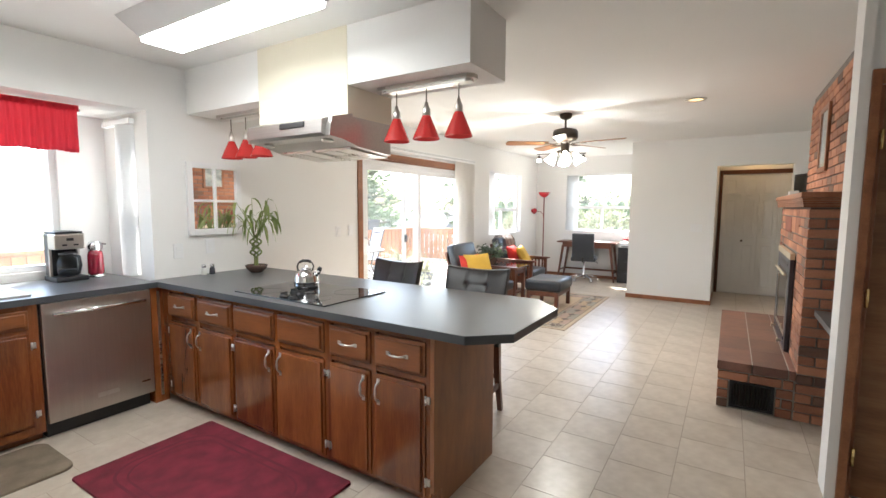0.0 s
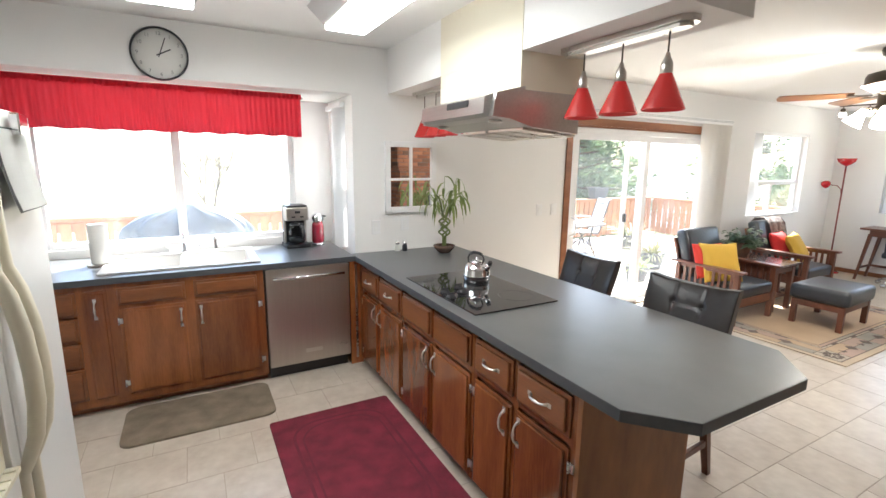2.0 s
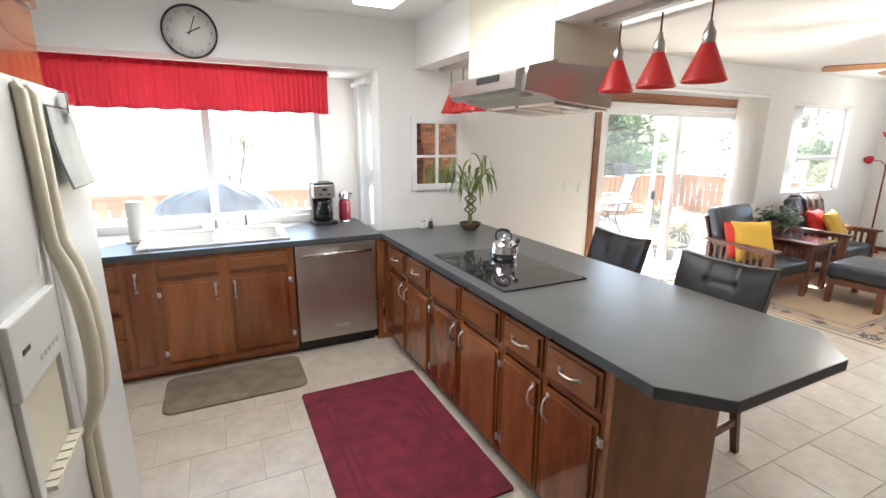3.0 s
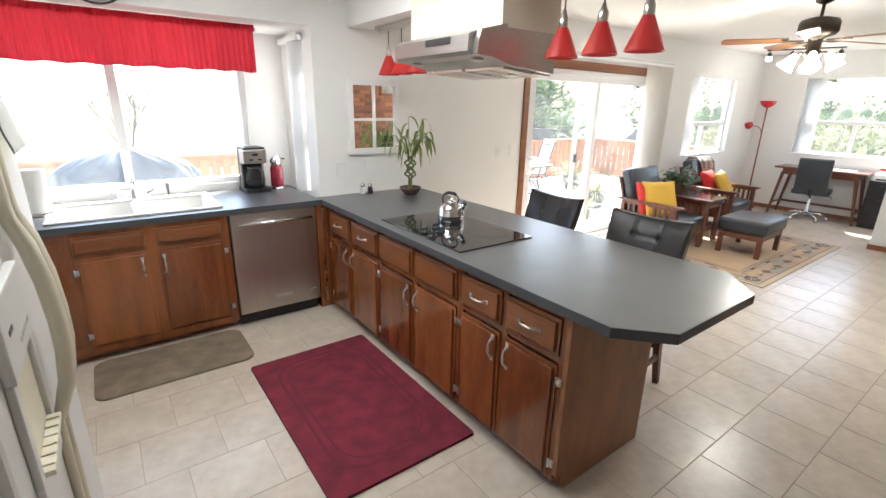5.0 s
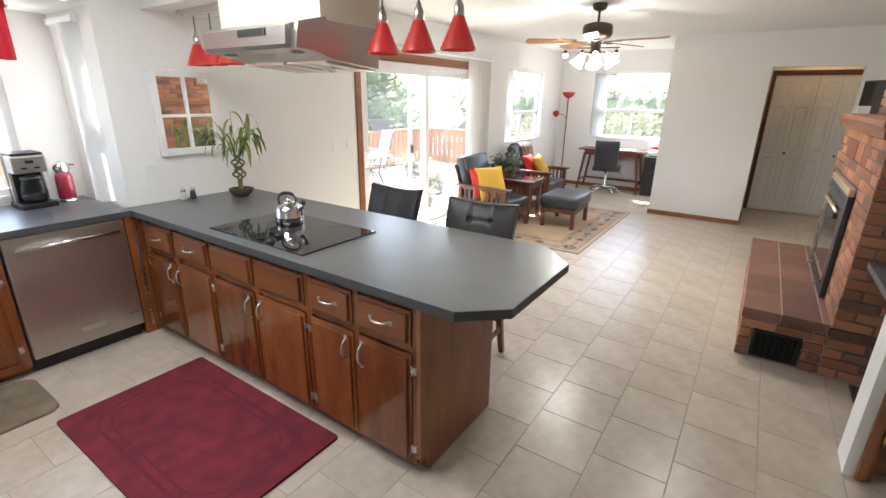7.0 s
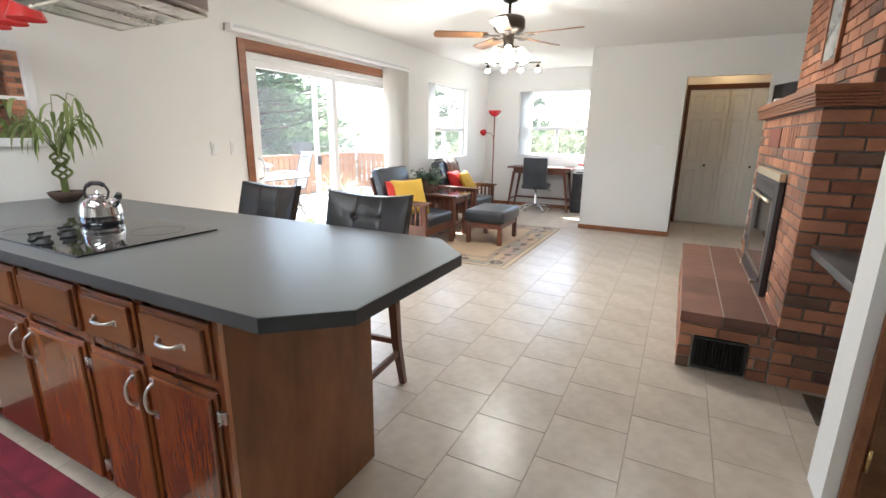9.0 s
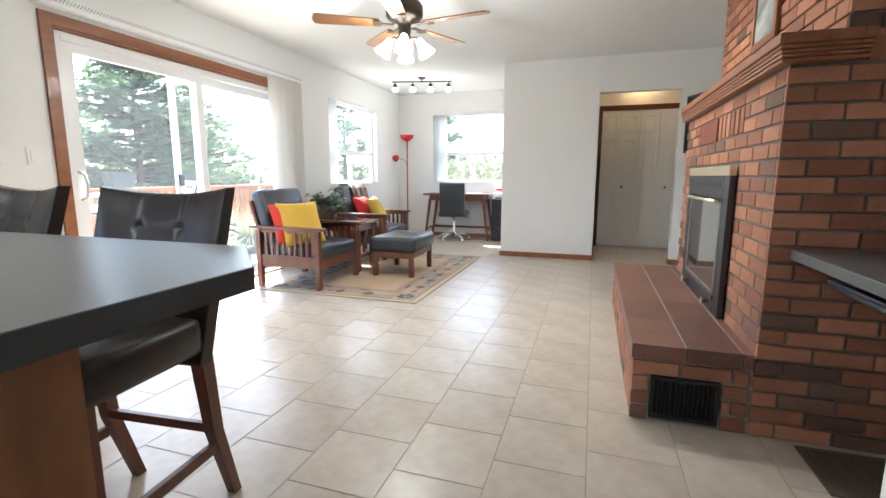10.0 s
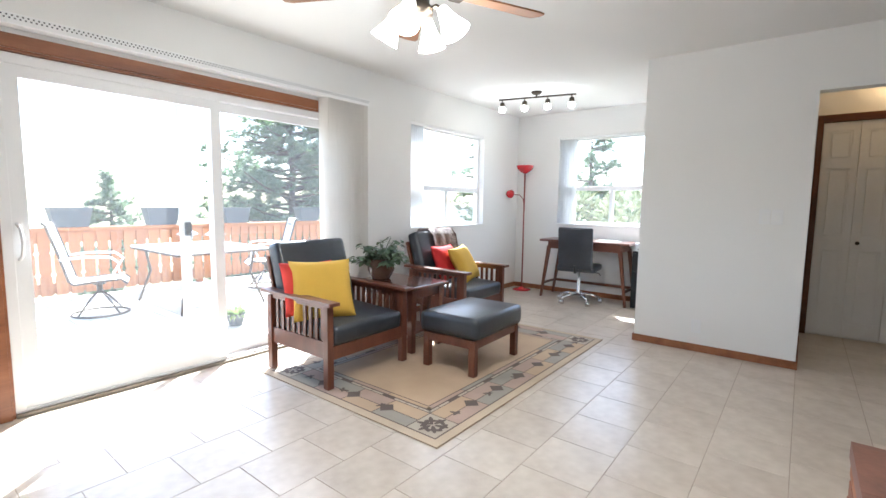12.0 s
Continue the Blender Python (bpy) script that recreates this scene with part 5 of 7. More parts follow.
# ---------- fireplace ----------
M["mantelwood"] = wood("mantel_wood", (0.19, 0.070, 0.036), (0.36, 0.15, 0.075), 0.45, "y", coat=0.05)
FX, FY0, FY1 = 1.185, 5.60, 7.52
CX, CY0, CY1 = 1.36, 5.62, 7.45
fp = thing("fireplace", "red brick fireplace and chimney with raised hearth", "fireplace", at=(1.5, 6.6, 0), kind="structure")
part("core", B((FX + 0.008, FY0 + 0.012, 0, 1.98, FY1 - 0.012, 1.486), (CX + 0.012, CY0 + 0.012, 1.486, 1.98, CY1 - 0.012, H)), "mortar", fp, world=True)
HX, HY1, HZ = 0.722, 7.60, 0.352
part("hearth_core", B((HX + 0.004, FY0 + 0.016, 0, FX + 0.010, HY1 - 0.012, HZ - 0.003)), "palemortar", fp, world=True)
mt = thing("mantel", "stepped reddish wooden mantel round the chimney", "mantel", at=(1.3, 6.6, 1.46))
for k, (o, z0, z1) in enumerate(((0.038, 1.486, 1.500), (0.041, 1.502, 1.515), (0.044, 1.517, 1.530), (0.047, 1.532, 1.546), (0.055, 1.548, 1.586))):
    part("moulding", B((FX - o, FY0 - o, z0, CX + 0.02, FY1 + o * 0.5, z1), (CX + 0.02, FY0 - o, z0, 1.385 + o * 0.6, CY0 + 0.002, z1), bev=0.004), "mantelwood", mt, world=True)


def insert():
    f = thing("fireplace_insert", "glass-fronted black fireplace insert with brass trim, unlit", "fireplace insert", at=(FX, 6.6, HZ))
    y0, y1, z1 = 6.10, 7.09, 1.13
    x = FX - 0.005
    for q in ((x - 0.03, y0, HZ + 0.002, x, y0 + 0.11, z1 - 0.05), (x - 0.03, y1 - 0.11, HZ + 0.002, x, y1, z1 - 0.05), (x - 0.03, y0 + 0.11, z1 - 0.17, x, y1 - 0.11, z1 - 0.05), (x - 0.03, y0 + 0.11, HZ + 0.002, x, y1 - 0.11, HZ + 0.07)):
        part("surround_panel", B(q, bev=0.004), "greymetal", f, "grey-black metal surround", world=True)
    part("top_trim", B((x - 0.034, y0, z1 - 0.05, x, y1, z1), bev=0.003), "palebrass", f, "pale brass top trim", world=True)
    part("bottom_trim", B((x - 0.036, y0 + 0.11, HZ + 0.07, x, y1 - 0.11, HZ + 0.095), bev=0.003), "greymetal", f, "dark metal sill", world=True)
    part("glass_door", B((x - 0.026, y0 + 0.115, HZ + 0.098, x - 0.018, y1 - 0.115, z1 - 0.175)), "smokeglass", f, "dark reflective glass door", world=True)
    part("door_frame", B((x - 0.032, y0 + 0.112, HZ + 0.098, x - 0.026, y0 + 0.135, z1 - 0.175), (x - 0.032, y1 - 0.135, HZ + 0.098, x - 0.026, y1 - 0.112, z1 - 0.175), (x - 0.032, y0 + 0.135, HZ + 0.098, x - 0.026, y1 - 0.135, HZ + 0.112), bev=0.001), "nickel", f, "thin worn metal frame round the glass", world=True)
    part("label_plate", B((x - 0.0315, y0 + 0.16, z1 - 0.115, x - 0.030, y1 - 0.30, z1 - 0.085)), "black", f, "dark slot in the upper panel", world=True)
    bm = bmesh.new()
    tube(bm, [(x - 0.05, y0 + 0.13, z1 - 0.185), (x - 0.05, y1 - 0.13, z1 - 0.185)], 0.010, 10)
    part("rail", bm, "palebrass", f, "dull brass rail", world=True)
    for y in (y0 + 0.20, y1 - 0.20):
        bm = bmesh.new()
        tube(bm, [(x - 0.03, y, HZ + 0.045), (x - 0.055, y, HZ + 0.045), (x - 0.065, y, HZ + 0.045)], [0.008, 0.012, 0.022], 12)
        part("knob", bm, "palebrass", f, "round brass knob", world=True)


M["smokeglass"] = mat("dark_reflective_glass", (0.07, 0.078, 0.085), 0.04, vary=0.1, spec=1.0, coat=1.0)
insert()
vg = thing("vent_grille", "black metal hearth vent grille with upright louvres", "vent", at=(0.935, FY0, 0.018))
part("frame", B((0.80, FY0 - 0.006, 0.018, 1.07, FY0 + 0.012, 0.036), (0.80, FY0 - 0.006, 0.195, 1.07, FY0 + 0.012, 0.212), (0.80, FY0 - 0.006, 0.036, 0.818, FY0 + 0.012, 0.195), (1.052, FY0 - 0.006, 0.036, 1.07, FY0 + 0.012, 0.195), bev=0.002), "iron", vg, world=True)
part("backing", B((0.818, FY0 + 0.0125, 0.036, 1.052, FY0 + 0.0145, 0.195)), "rubber", vg, world=True)
me_louvre = mesh_of("louvre", B((-0.0035, -0.008, 0, 0.0035, 0.008, 0.159)), M["ventmetal"])
for k in range(13):
    ob = new("louvre", me_louvre)
    ob.parent = vg
    ob.matrix_basis = pose(-0.106 + k * 0.0177, 0.002, 0.018, 0, 0, 28)
M["soldier"] = M["brick"]
part("niche_panel", B((FX - 0.002, 6.596, 1.275, FX + 0.008, 7.045, 1.405), bev=0.002), "redpaver", None, "smooth terracotta plaque set in the brickwork", category="plaque")
pf = thing("picture_frame", "wooden framed pale picture on the chimney", "picture", at=(CX - 0.01, 6.5, 2.0))
y0, y1, z0, z1 = 6.33, 6.72, 1.77, 2.30
part("frame", B((CX - 0.022, y0, z0, CX - 0.002, y0 + 0.04, z1), (CX - 0.022, y1 - 0.04, z0, CX - 0.002, y1, z1), (CX - 0.022, y0 + 0.04, z0, CX - 0.002, y1 - 0.04, z0 + 0.04), (CX - 0.022, y0 + 0.04, z1 - 0.04, CX - 0.002, y1 - 0.04, z1), bev=0.003), "trimwood", pf, world=True)
M["print"] = mat("faded_print", (0.16, 0.19, 0.20), 0.15, color2=(0.60, 0.62, 0.60), scale=3, fine=10, stretch=(1, 1, 2.2), coat=0.6)
part("picture", B((CX - 0.014, y0 + 0.04, z0 + 0.04, CX - 0.004, y1 - 0.04, z1 - 0.04)), "print", pf, "faded pale landscape print", world=True)

reg = thing("floor_register", "brown metal floor heating register", "floor vent", at=(1.5, 5.41, 0.0))
part("frame", B((1.34, 5.26, 0.0, 1.365, 5.565, 0.007), (1.64, 5.26, 0.0, 1.665, 5.565, 0.007), (1.365, 5.26, 0, 1.64, 5.285, 0.007), (1.365, 5.54, 0, 1.64, 5.565, 0.007), (1.365, 5.285, 0.0, 1.64, 5.54, 0.002)), "registermetal", reg, world=True)
for k in range(11):
    part("slat", B((1.372 + k * 0.025, 5.285, 0.002, 1.382 + k * 0.025, 5.54, 0.006)), "registermetal", reg, world=True)

nk = thing("desk_counter", "dark grey laminate built-in desk top beside the chimney", "desk", at=(1.7, 5.2, 0.76))
part("desktop", B((1.25, 4.805, 0.762, 1.976, 5.575, 0.80), bev=0.003), "counter", nk, world=True)
part("keyboard_tray", B((1.33, 4.83, 0.685, 1.90, 5.46, 0.700), (1.33, 4.83, 0.700, 1.345, 5.46, 0.715), bev=0.004), "greymetal", nk, "dark grey pull-out keyboard tray", world=True)
part("bracket", B((1.40, 5.47, 0.68, 1.90, 5.50, 0.762)), "greymetal", nk, world=True)
part("leg_panel", B((1.93, 4.82, 0.0, 1.97, 5.57, 0.76)), "paint", nk, world=True)
bm = bmesh.new()
tube(bm, [(1.35, 5.42, 0.71), (1.36, 5.30, 0.722), (1.39, 5.15, 0.715), (1.37, 5.0, 0.725), (1.40, 4.88, 0.715)], 0.006, 7)
part("cable", bm, "rubber", None, "black cable lying on the keyboard tray", category="cable")

# doorway's wooden door
dd = thing("door_wooden", "varnished wooden door standing ajar in the side doorway", "door", at=(1.34, 4.66, 0), kind="structure")
part("leaf", B((1.322, 4.70, 0.01, 2.11, 4.74, 2.045), bev=0.003), "blade", dd, world=True)
for z in (0.25, 1.05, 1.80):
    bm = bmesh.new()
    tube(bm, [(1.316, 4.615, z - 0.045), (1.316, 4.615, z + 0.045)], 0.008, 8)
    part("hinge", bm, "brass", dd, world=True)


# ---------- hallway ----------
def bifold():
    d = thing("closet_doors", "white panelled bifold closet doors, closed", "closet door", at=(1.13, 11.03, 0))
    w = (1.668 - 0.602) / 4
    for k in range(4):
        a = 0.602 + k * w
        z0, z1, y = 0.02, 2.045, 11.035
        bars = [(a + 0.002, y, z0, a + 0.05, y + 0.03, z1), (a + w - 0.05, y, z0, a + w - 0.002, y + 0.03, z1)]
        zs = [(z0, z0 + 0.12), (0.86, 0.98), (1.62, 1.70), (z1 - 0.08, z1)]
        bars += [(a + 0.05, y, p, a + w - 0.05, y + 0.03, q) for p, q in zs]
        bars += [(a + 0.05, y + 0.012, p, a + w - 0.05, y + 0.024, q) for p, q in ((z0 + 0.12, 0.86), (0.98, 1.62), (1.70, z1 - 0.08))]
        bm = B(*bars)
        for p, q in ((z0 + 0.14, 0.84), (1.0, 1.60), (1.72, z1 - 0.10)):
            box(bm, a + 0.07, y + 0.004, p, a + w - 0.07, y + 0.013, q, 0.008)
        leaf = part("leaf", bm, "whitedoor", d, world=True)
        if k in (1, 3):
            bm = bmesh.new()
            lathe(bm, [(0.008, 0), (0.009, 0.01), (0.017, 0.018), (0.015, 0.028), (0.001, 0.031)], n=14, m=pose(a + (0.05 if k == 1 else 0.12), y, 0.92, 90))
            part("knob", bm, "darkmetal", leaf, "small dark round knob", world=True)


bifold()


def low_cabinet():
    c = thing("built_in_cabinet", "white built-in cabinet with metal pulls beside the chimney", "cabinet", at=(1.8, 8.8, 0))
    part("body", B((1.63, FY1 + 0.005, 0.0, 1.975, YP - 0.003, 0.80), bev=0.003), "white", c, world=True)
    part("top", B((1.60, FY1 + 0.005, 0.80, 1.975, YP - 0.003, 0.83), bev=0.004), "white", c, world=True)
    for k in range(3):
        a = FY1 + 0.03 + k * 0.70
        d = part("door", B((1.61, a, 0.09, 1.63, a + 0.675, 0.62), (1.605, a + 0.06, 0.15, 1.611, a + 0.615, 0.56), bev=0.003), "white", c, world=True)
        dr = part("drawer_front", B((1.61, a, 0.64, 1.63, a + 0.675, 0.785), bev=0.003), "white", c, world=True)
        for z in (0.715, 0.58):
            bm = bmesh.new()
            tube(bm, [(1.612, a + 0.26, z), (1.585, a + 0.27, z), (1.585, a + 0.34, z), (1.612, a + 0.35, z)], 0.005, 8)
            part("handle", bm, "nickel", dr if z > 0.6 else d, world=True)


low_cabinet()
tv = thing("television", "flat black wall-mounted television, off", "television", at=(1.72, 8.7, 1.5))
m = pose(1.59, 8.55, 1.61, 0, 0, 20)
bm = bmesh.new()
box(bm, -0.02, -0.50, -0.29, 0.03, 0.50, 0.29, 0.008, m)
part("case", bm, "black", tv, world=True)
bm = bmesh.new()
box(bm, -0.0225, -0.48, -0.265, -0.0195, 0.48, 0.27, 0, m)
part("screen", bm, "tv", tv, world=True)
bm = bmesh.new()
tube(bm, [(1.62, 8.55, 1.61), (1.978, 8.62, 1.61)], 0.03, 8)
part("bracket", bm, "black", tv, world=True)
sp = thing("small_speaker", "small pale box on the mantel", "ornament", at=(1.24, 7.43, 1.587))
part("box", B((1.22, 7.39, 1.587, 1.30, 7.47, 1.65), bev=0.006), "greyframe", sp, world=True)

# ---------- ceiling lamps ----------
rc = thing("recessed_light", "small round recessed ceiling light, warm", "recessed light", at=(0.40, 6.83, H))
bm = bmesh.new()
lathe(bm, [(0.085, -0.008), (0.095, -0.001), (0.062, -0.001), (0.062, -0.008)], n=28, close=False)
part("trim", bm, "greyframe", rc)
bm = bmesh.new()
lathe(bm, [(0.062, -0.004), (0.062, -0.003), (0.001, -0.003)], n=24)
part("lens", bm, "canglow", rc)


def ceiling_fan():
    f = thing("ceiling_fan", "bronze ceiling fan with five wooden blades and four lit tulip shades", "ceiling fan", at=(-0.885, 6.88, H))
    bm = bmesh.new()
    lathe(bm, [(0.065, 0), (0.07, -0.015), (0.06, -0.05), (0.03, -0.065), (0.012, -0.07), (0.012, -0.155), (0.06, -0.162), (0.125, -0.18), (0.138, -0.205), (0.138, -0.27), (0.12, -0.295), (0.07, -0.31), (0.05, -0.325), (0.045, -0.405), (0.062, -0.42), (0.062, -0.45), (0.03, -0.47), (0.001, -0.475)], n=32)
    part("motor_housing", bm, "darkmetal", f)
    a0 = -6
    for k in range(5):
        a = a0 + k * 72
        m = pose(0, 0, -0.333, 0, 0, a)
        bm = bmesh.new()
        box(bm, 0.08, -0.018, -0.006, 0.20, 0.018, 0.004, 0.003, m)
        box(bm, 0.17, -0.05, -0.004, 0.23, 0.05, 0.002, 0.003, m)
        br = part("blade_bracket", bm, "darkmetal", f)
        bm = bmesh.new()
        pts = [(0.19, -0.05), (0.62, -0.066), (0.655, -0.055), (0.668, 0), (0.655, 0.055), (0.62, 0.066), (0.19, 0.05)]
        prism(bm, pts, 0.003, 0.011)
        bmesh.ops.transform(bm, matrix=m @ pose(0, 0, 0, 11), verts=bm.verts)
        part("blade", bm, "blade", br, "reddish wooden blade")
    for k in range(4):
        a = radians(20 + k * 90)
        c, s = math.cos(a), math.sin(a)
        bm = bmesh.new()
        tube(bm, [(0.04 * c, 0.04 * s, -0.435), (0.08 * c, 0.08 * s, -0.42), (0.105 * c, 0.105 * s, -0.44)], 0.010, 8)
        arm = part("lamp_arm", bm, "darkmetal", f)
        m = pose(0.105 * c, 0.105 * s, -0.435, 0, 0, math.degrees(a)) @ pose(0, 0, 0, 0, -32, 0)
        bm = bmesh.new()
        lathe(bm, [(0.022, 0), (0.030, -0.03), (0.040, -0.065), (0.060, -0.11), (0.066, -0.125), (0.062, -0.124), (0.036, -0.066), (0.020, -0.01)], n=20, m=m, close=False)
        part("shade", bm, "bulb", arm, "lit frosted glass tulip shade")


ceiling_fan()


def track_light():
    t = thing("track_light", "bronze four-spot ceiling track light, lit", "track light", at=(-1.98, 10.15, H))
    bm = bmesh.new()
    lathe(bm, [(0.06, 0), (0.06, -0.012), (0.04, -0.03), (0.010, -0.035), (0.010, -0.06), (0.001, -0.06)], n=20)
    part("canopy", bm, "darkmetal", t)
    m = pose(0, 0, -0.06, 0, 0, 14)
    bm = bmesh.new()
    tube(bm, [m @ Vector((-0.44, 0, 0)), m @ Vector((0.44, 0, 0))], 0.010, 8)
    part("bar", bm, "darkmetal", t)
    for k in range(4):
        p = m @ Vector((-0.40 + k * 0.265, 0, 0))
        bm = bmesh.new()
        tube(bm, [p, p + Vector((0, 0, -0.04))], 0.006, 8)
        lathe(bm, [(0.020, p.z - 0.03), (0.028, p.z - 0.045), (0.030, p.z - 0.085), (0.026, p.z - 0.085)], p.x, p.y, 16)
        sp = part("spot", bm, "darkmetal", t)
        bm = bmesh.new()
        lathe(bm, [(0.024, p.z - 0.08), (0.038, p.z - 0.10), (0.040, p.z - 0.125), (0.024, p.z - 0.142), (0.001, p.z - 0.145)], p.x, p.y, 16)
        part("bulb", bm, "bulb", sp, "lit frosted bulb")


track_light()


# ---------- living room ----------
def cushion(bm, w, h, t, m, n=10):
    """A stuffed cushion with pointed corners, w by h and t thick."""
    front, back = [], []
    for j in range(n + 1):
        v = -1 + 2 * j / n
        a, b = [], []
        for i in range(n + 1):
            u = -1 + 2 * i / n
            px = u * w / 2 * (1 - 0.07 * (1 - v * v) * abs(u))
            py = v * h / 2 * (1 - 0.07 * (1 - u * u) * abs(v))
            d = t / 2 * ((1 - u ** 4) * (1 - v ** 4)) ** 0.55 + 0.003
            a.append(bm.verts.new(m @ Vector((px, py, d))))
            b.append(bm.verts.new(m @ Vector((px, py, -d))))
        front.append(a), back.append(b)
    for g in (front, back):
        for j in range(n):
            for i in range(n):
                bm.faces.new((g[j][i], g[j][i + 1], g[j + 1][i + 1], g[j + 1][i])).smooth = True
    for i in range(n):
        for j in (0, n):
            bm.faces.new((front[j][i], front[j][i + 1], back[j][i + 1], back[j][i]))
            bm.faces.new((front[i][j], front[i + 1][j], back[i + 1][j], back[i][j]))


def armchair(at, turn):
    """Faces +x; x 0 is the front."""
    c = thing("armchair", "mission-style armchair with dark wooden slats and black leather cushions", "armchair", "armchairs on the patterned rug", at=at, turn=turn)
    W, D = 0.39, 0.70
    for y in (-W + 0.03, W - 0.03):
        part("leg", B((-0.06, y - 0.025, 0, -0.01, y + 0.025, 0.565), bev=0.004), "mission", c)
        part("leg", B((-D, y - 0.025, 0, -D + 0.05, y + 0.025, 0.555), bev=0.004), "mission", c)
        bm = bmesh.new()
        box(bm, -D - 0.05, y - 0.045, -0.012, 0.035, y + 0.045, 0.012, 0.005, pose(0, 0, 0.573, 0, 0.8))
        part("armrest", bm, "mission", c)
        part("side_rail", B((-D + 0.05, y - 0.012, 0.20, -0.06, y + 0.012, 0.315), bev=0.003), "mission", c)
        part("side_rail", B((-D + 0.05, y - 0.012, 0.53, -0.06, y + 0.012, 0.56), bev=0.003), "mission", c)
        for k in range(9):
            x = -D + 0.085 + k * 0.064
            part("slat", B((x, y - 0.006, 0.315, x + 0.028, y + 0.006, 0.53)), "mission", c)
    part("front_rail", B((-0.045, -W + 0.055, 0.19, -0.02, W - 0.055, 0.28), bev=0.004), "mission", c)
    part("back_rail", B((-D + 0.01, -W + 0.055, 0.22, -D + 0.03, W - 0.055, 0.30), bev=0.004), "mission", c)
    bm = bmesh.new()
    slab(bm, D - 0.02, 2 * W - 0.13, 0.135, pose(-D / 2 + 0.0, 0, 0.355, 0, 2.5), 0.035)
    part("seat_cushion", bm, "leather", c, "black leather seat cushion")
    m = pose(-D + 0.03, 0, 0.65, 0, -17)
    bm = bmesh.new()
    box(bm, -0.085, -W + 0.07, -0.32, -0.055, W - 0.07, 0.20, 0.005, m)
    part("back_frame", bm, "mission", c)
    bm = bmesh.new()
    slab(bm, 0.13, 2 * W - 0.14, 0.56, m @ pose(0.02, 0, 0.0), 0.04)
    part("back_cushion", bm, "leather", c, "black leather back cushion")
    return c


ch1 = armchair((-1.85, 7.49, 0.013), 1)
ch2 = copy_thing(ch1, pose(-1.96, 9.15, 0.013, 0, 0, 1))


def pillow(at, rx, ry, rz, m, label, size=0.42):
    bm = bmesh.new()
    cushion(bm, size, size, 0.13, Matrix.Identity(4))
    ob = part("throw_pillow", bm, m, None, label, category="pillow", group="throw pillows on the armchairs")
    ob.matrix_basis = pose(*at, rx, ry, rz)
    return ob


pillow((-2.27, 7.27, 0.625), 0, 70, -16, "orange", "orange-red throw pillow on the black armchair", 0.39)
pillow((-2.17, 7.31, 0.62), 0, 66, -24, "yellow", "mustard yellow throw pillow on the black armchair", 0.44)
pillow((-2.44, 9.11, 0.62), 0, 68, 5, "redcush", "red throw pillow on the black armchair", 0.38)
pillow((-2.30, 9.24, 0.61), 8, 60, 20, "yellow", "mustard yellow throw pillow on the black armchair", 0.40)


def throw_blanket():
    t = thing("throw_blanket", "patterned knitted throw draped over the chair back", "blanket", at=(-2.7, 9.3, 0.9))
    bm = bmesh.new()
    prof = [(-2.465, 0.46), (-2.525, 0.70), (-2.59, 0.90), (-2.65, 0.968), (-2.75, 0.965), (-2.805, 0.88), (-2.81, 0.68)]
    g = []
    for i in range(17):
        y = 9.03 + i * 0.026
        g.append([bm.verts.new((x + 0.012 * math.sin(i * 1.1 + j), y + 0.02 * math.sin(j * 0.9), z + 0.006 * math.cos(i * 0.9))) for j, (x, z) in enumerate(prof)])
    fs = [bm.faces.new((g[i][j], g[i + 1][j], g[i + 1][j + 1], g[i][j + 1])) for i in range(16) for j in range(6)]
    for f in fs:
        f.smooth = True
    bmesh.ops.solidify(bm, geom=fs, thickness=0.015)
    part("cloth", bm, "throw", t, world=True)


throw_blanket()


def ottoman():
    o = thing("ottoman", "black leather ottoman on a wooden frame", "ottoman", at=(-1.49, 8.225, 0.013), turn=2)
    for x in (-0.225, 0.185):
        for y in (-0.335, 0.285):
            part("leg", B((x, y, 0, x + 0.05, y + 0.05, 0.25), bev=0.004), "mission", o)
    part("apron", B((-0.225, -0.33, 0.20, 0.235, -0.30, 0.265), (-0.225, 0.30, 0.20, 0.235, 0.33, 0.265), (-0.22, -0.30, 0.20, -0.19, 0.30, 0.265), (0.20, -0.30, 0.20, 0.23, 0.30, 0.265), bev=0.003), "mission", o)
    bm = bmesh.new()
    slab(bm, 0.52, 0.70, 0.16, pose(0.005, 0, 0.345), 0.045)
    part("cushion", bm, "leather", o, "thick black leather cushion")


ottoman()


def side_table():
    t = thing("side_table", "dark cherry wooden side table with slatted sides", "side table", at=(-2.22, 8.20, 0.013))
    part("tabletop", B((-0.33, -0.24, 0.53, 0.33, 0.24, 0.558), bev=0.005), "missiony", t)
    for x in (-0.29, 0.24):
        for y in (-0.20, 0.15):
            part("leg", B((x, y, 0, x + 0.05, y + 0.05, 0.53), bev=0.004), "mission", t)
    part("apron", B((-0.24, -0.19, 0.45, 0.24, -0.165, 0.53), (-0.24, 0.165, 0.45, 0.24, 0.19, 0.53), (-0.28, -0.15, 0.45, -0.255, 0.15, 0.53), (0.255, -0.15, 0.45, 0.28, 0.15, 0.53), bev=0.002), "mission", t)
    part("shelf", B((-0.25, -0.18, 0.14, 0.25, 0.18, 0.16), bev=0.003), "mission", t)
    for s in (-0.185, 0.17):
        for k in range(5):
            x = -0.19 + k * 0.082
            part("slat", B((x, s, 0.16, x + 0.03, s + 0.012, 0.45)), "mission", t)


M["missiony"] = wood("dark_cherry_top", (0.07, 0.022, 0.012), (0.15, 0.050, 0.026), 0.22, "x", coat=0.5)
side_table()


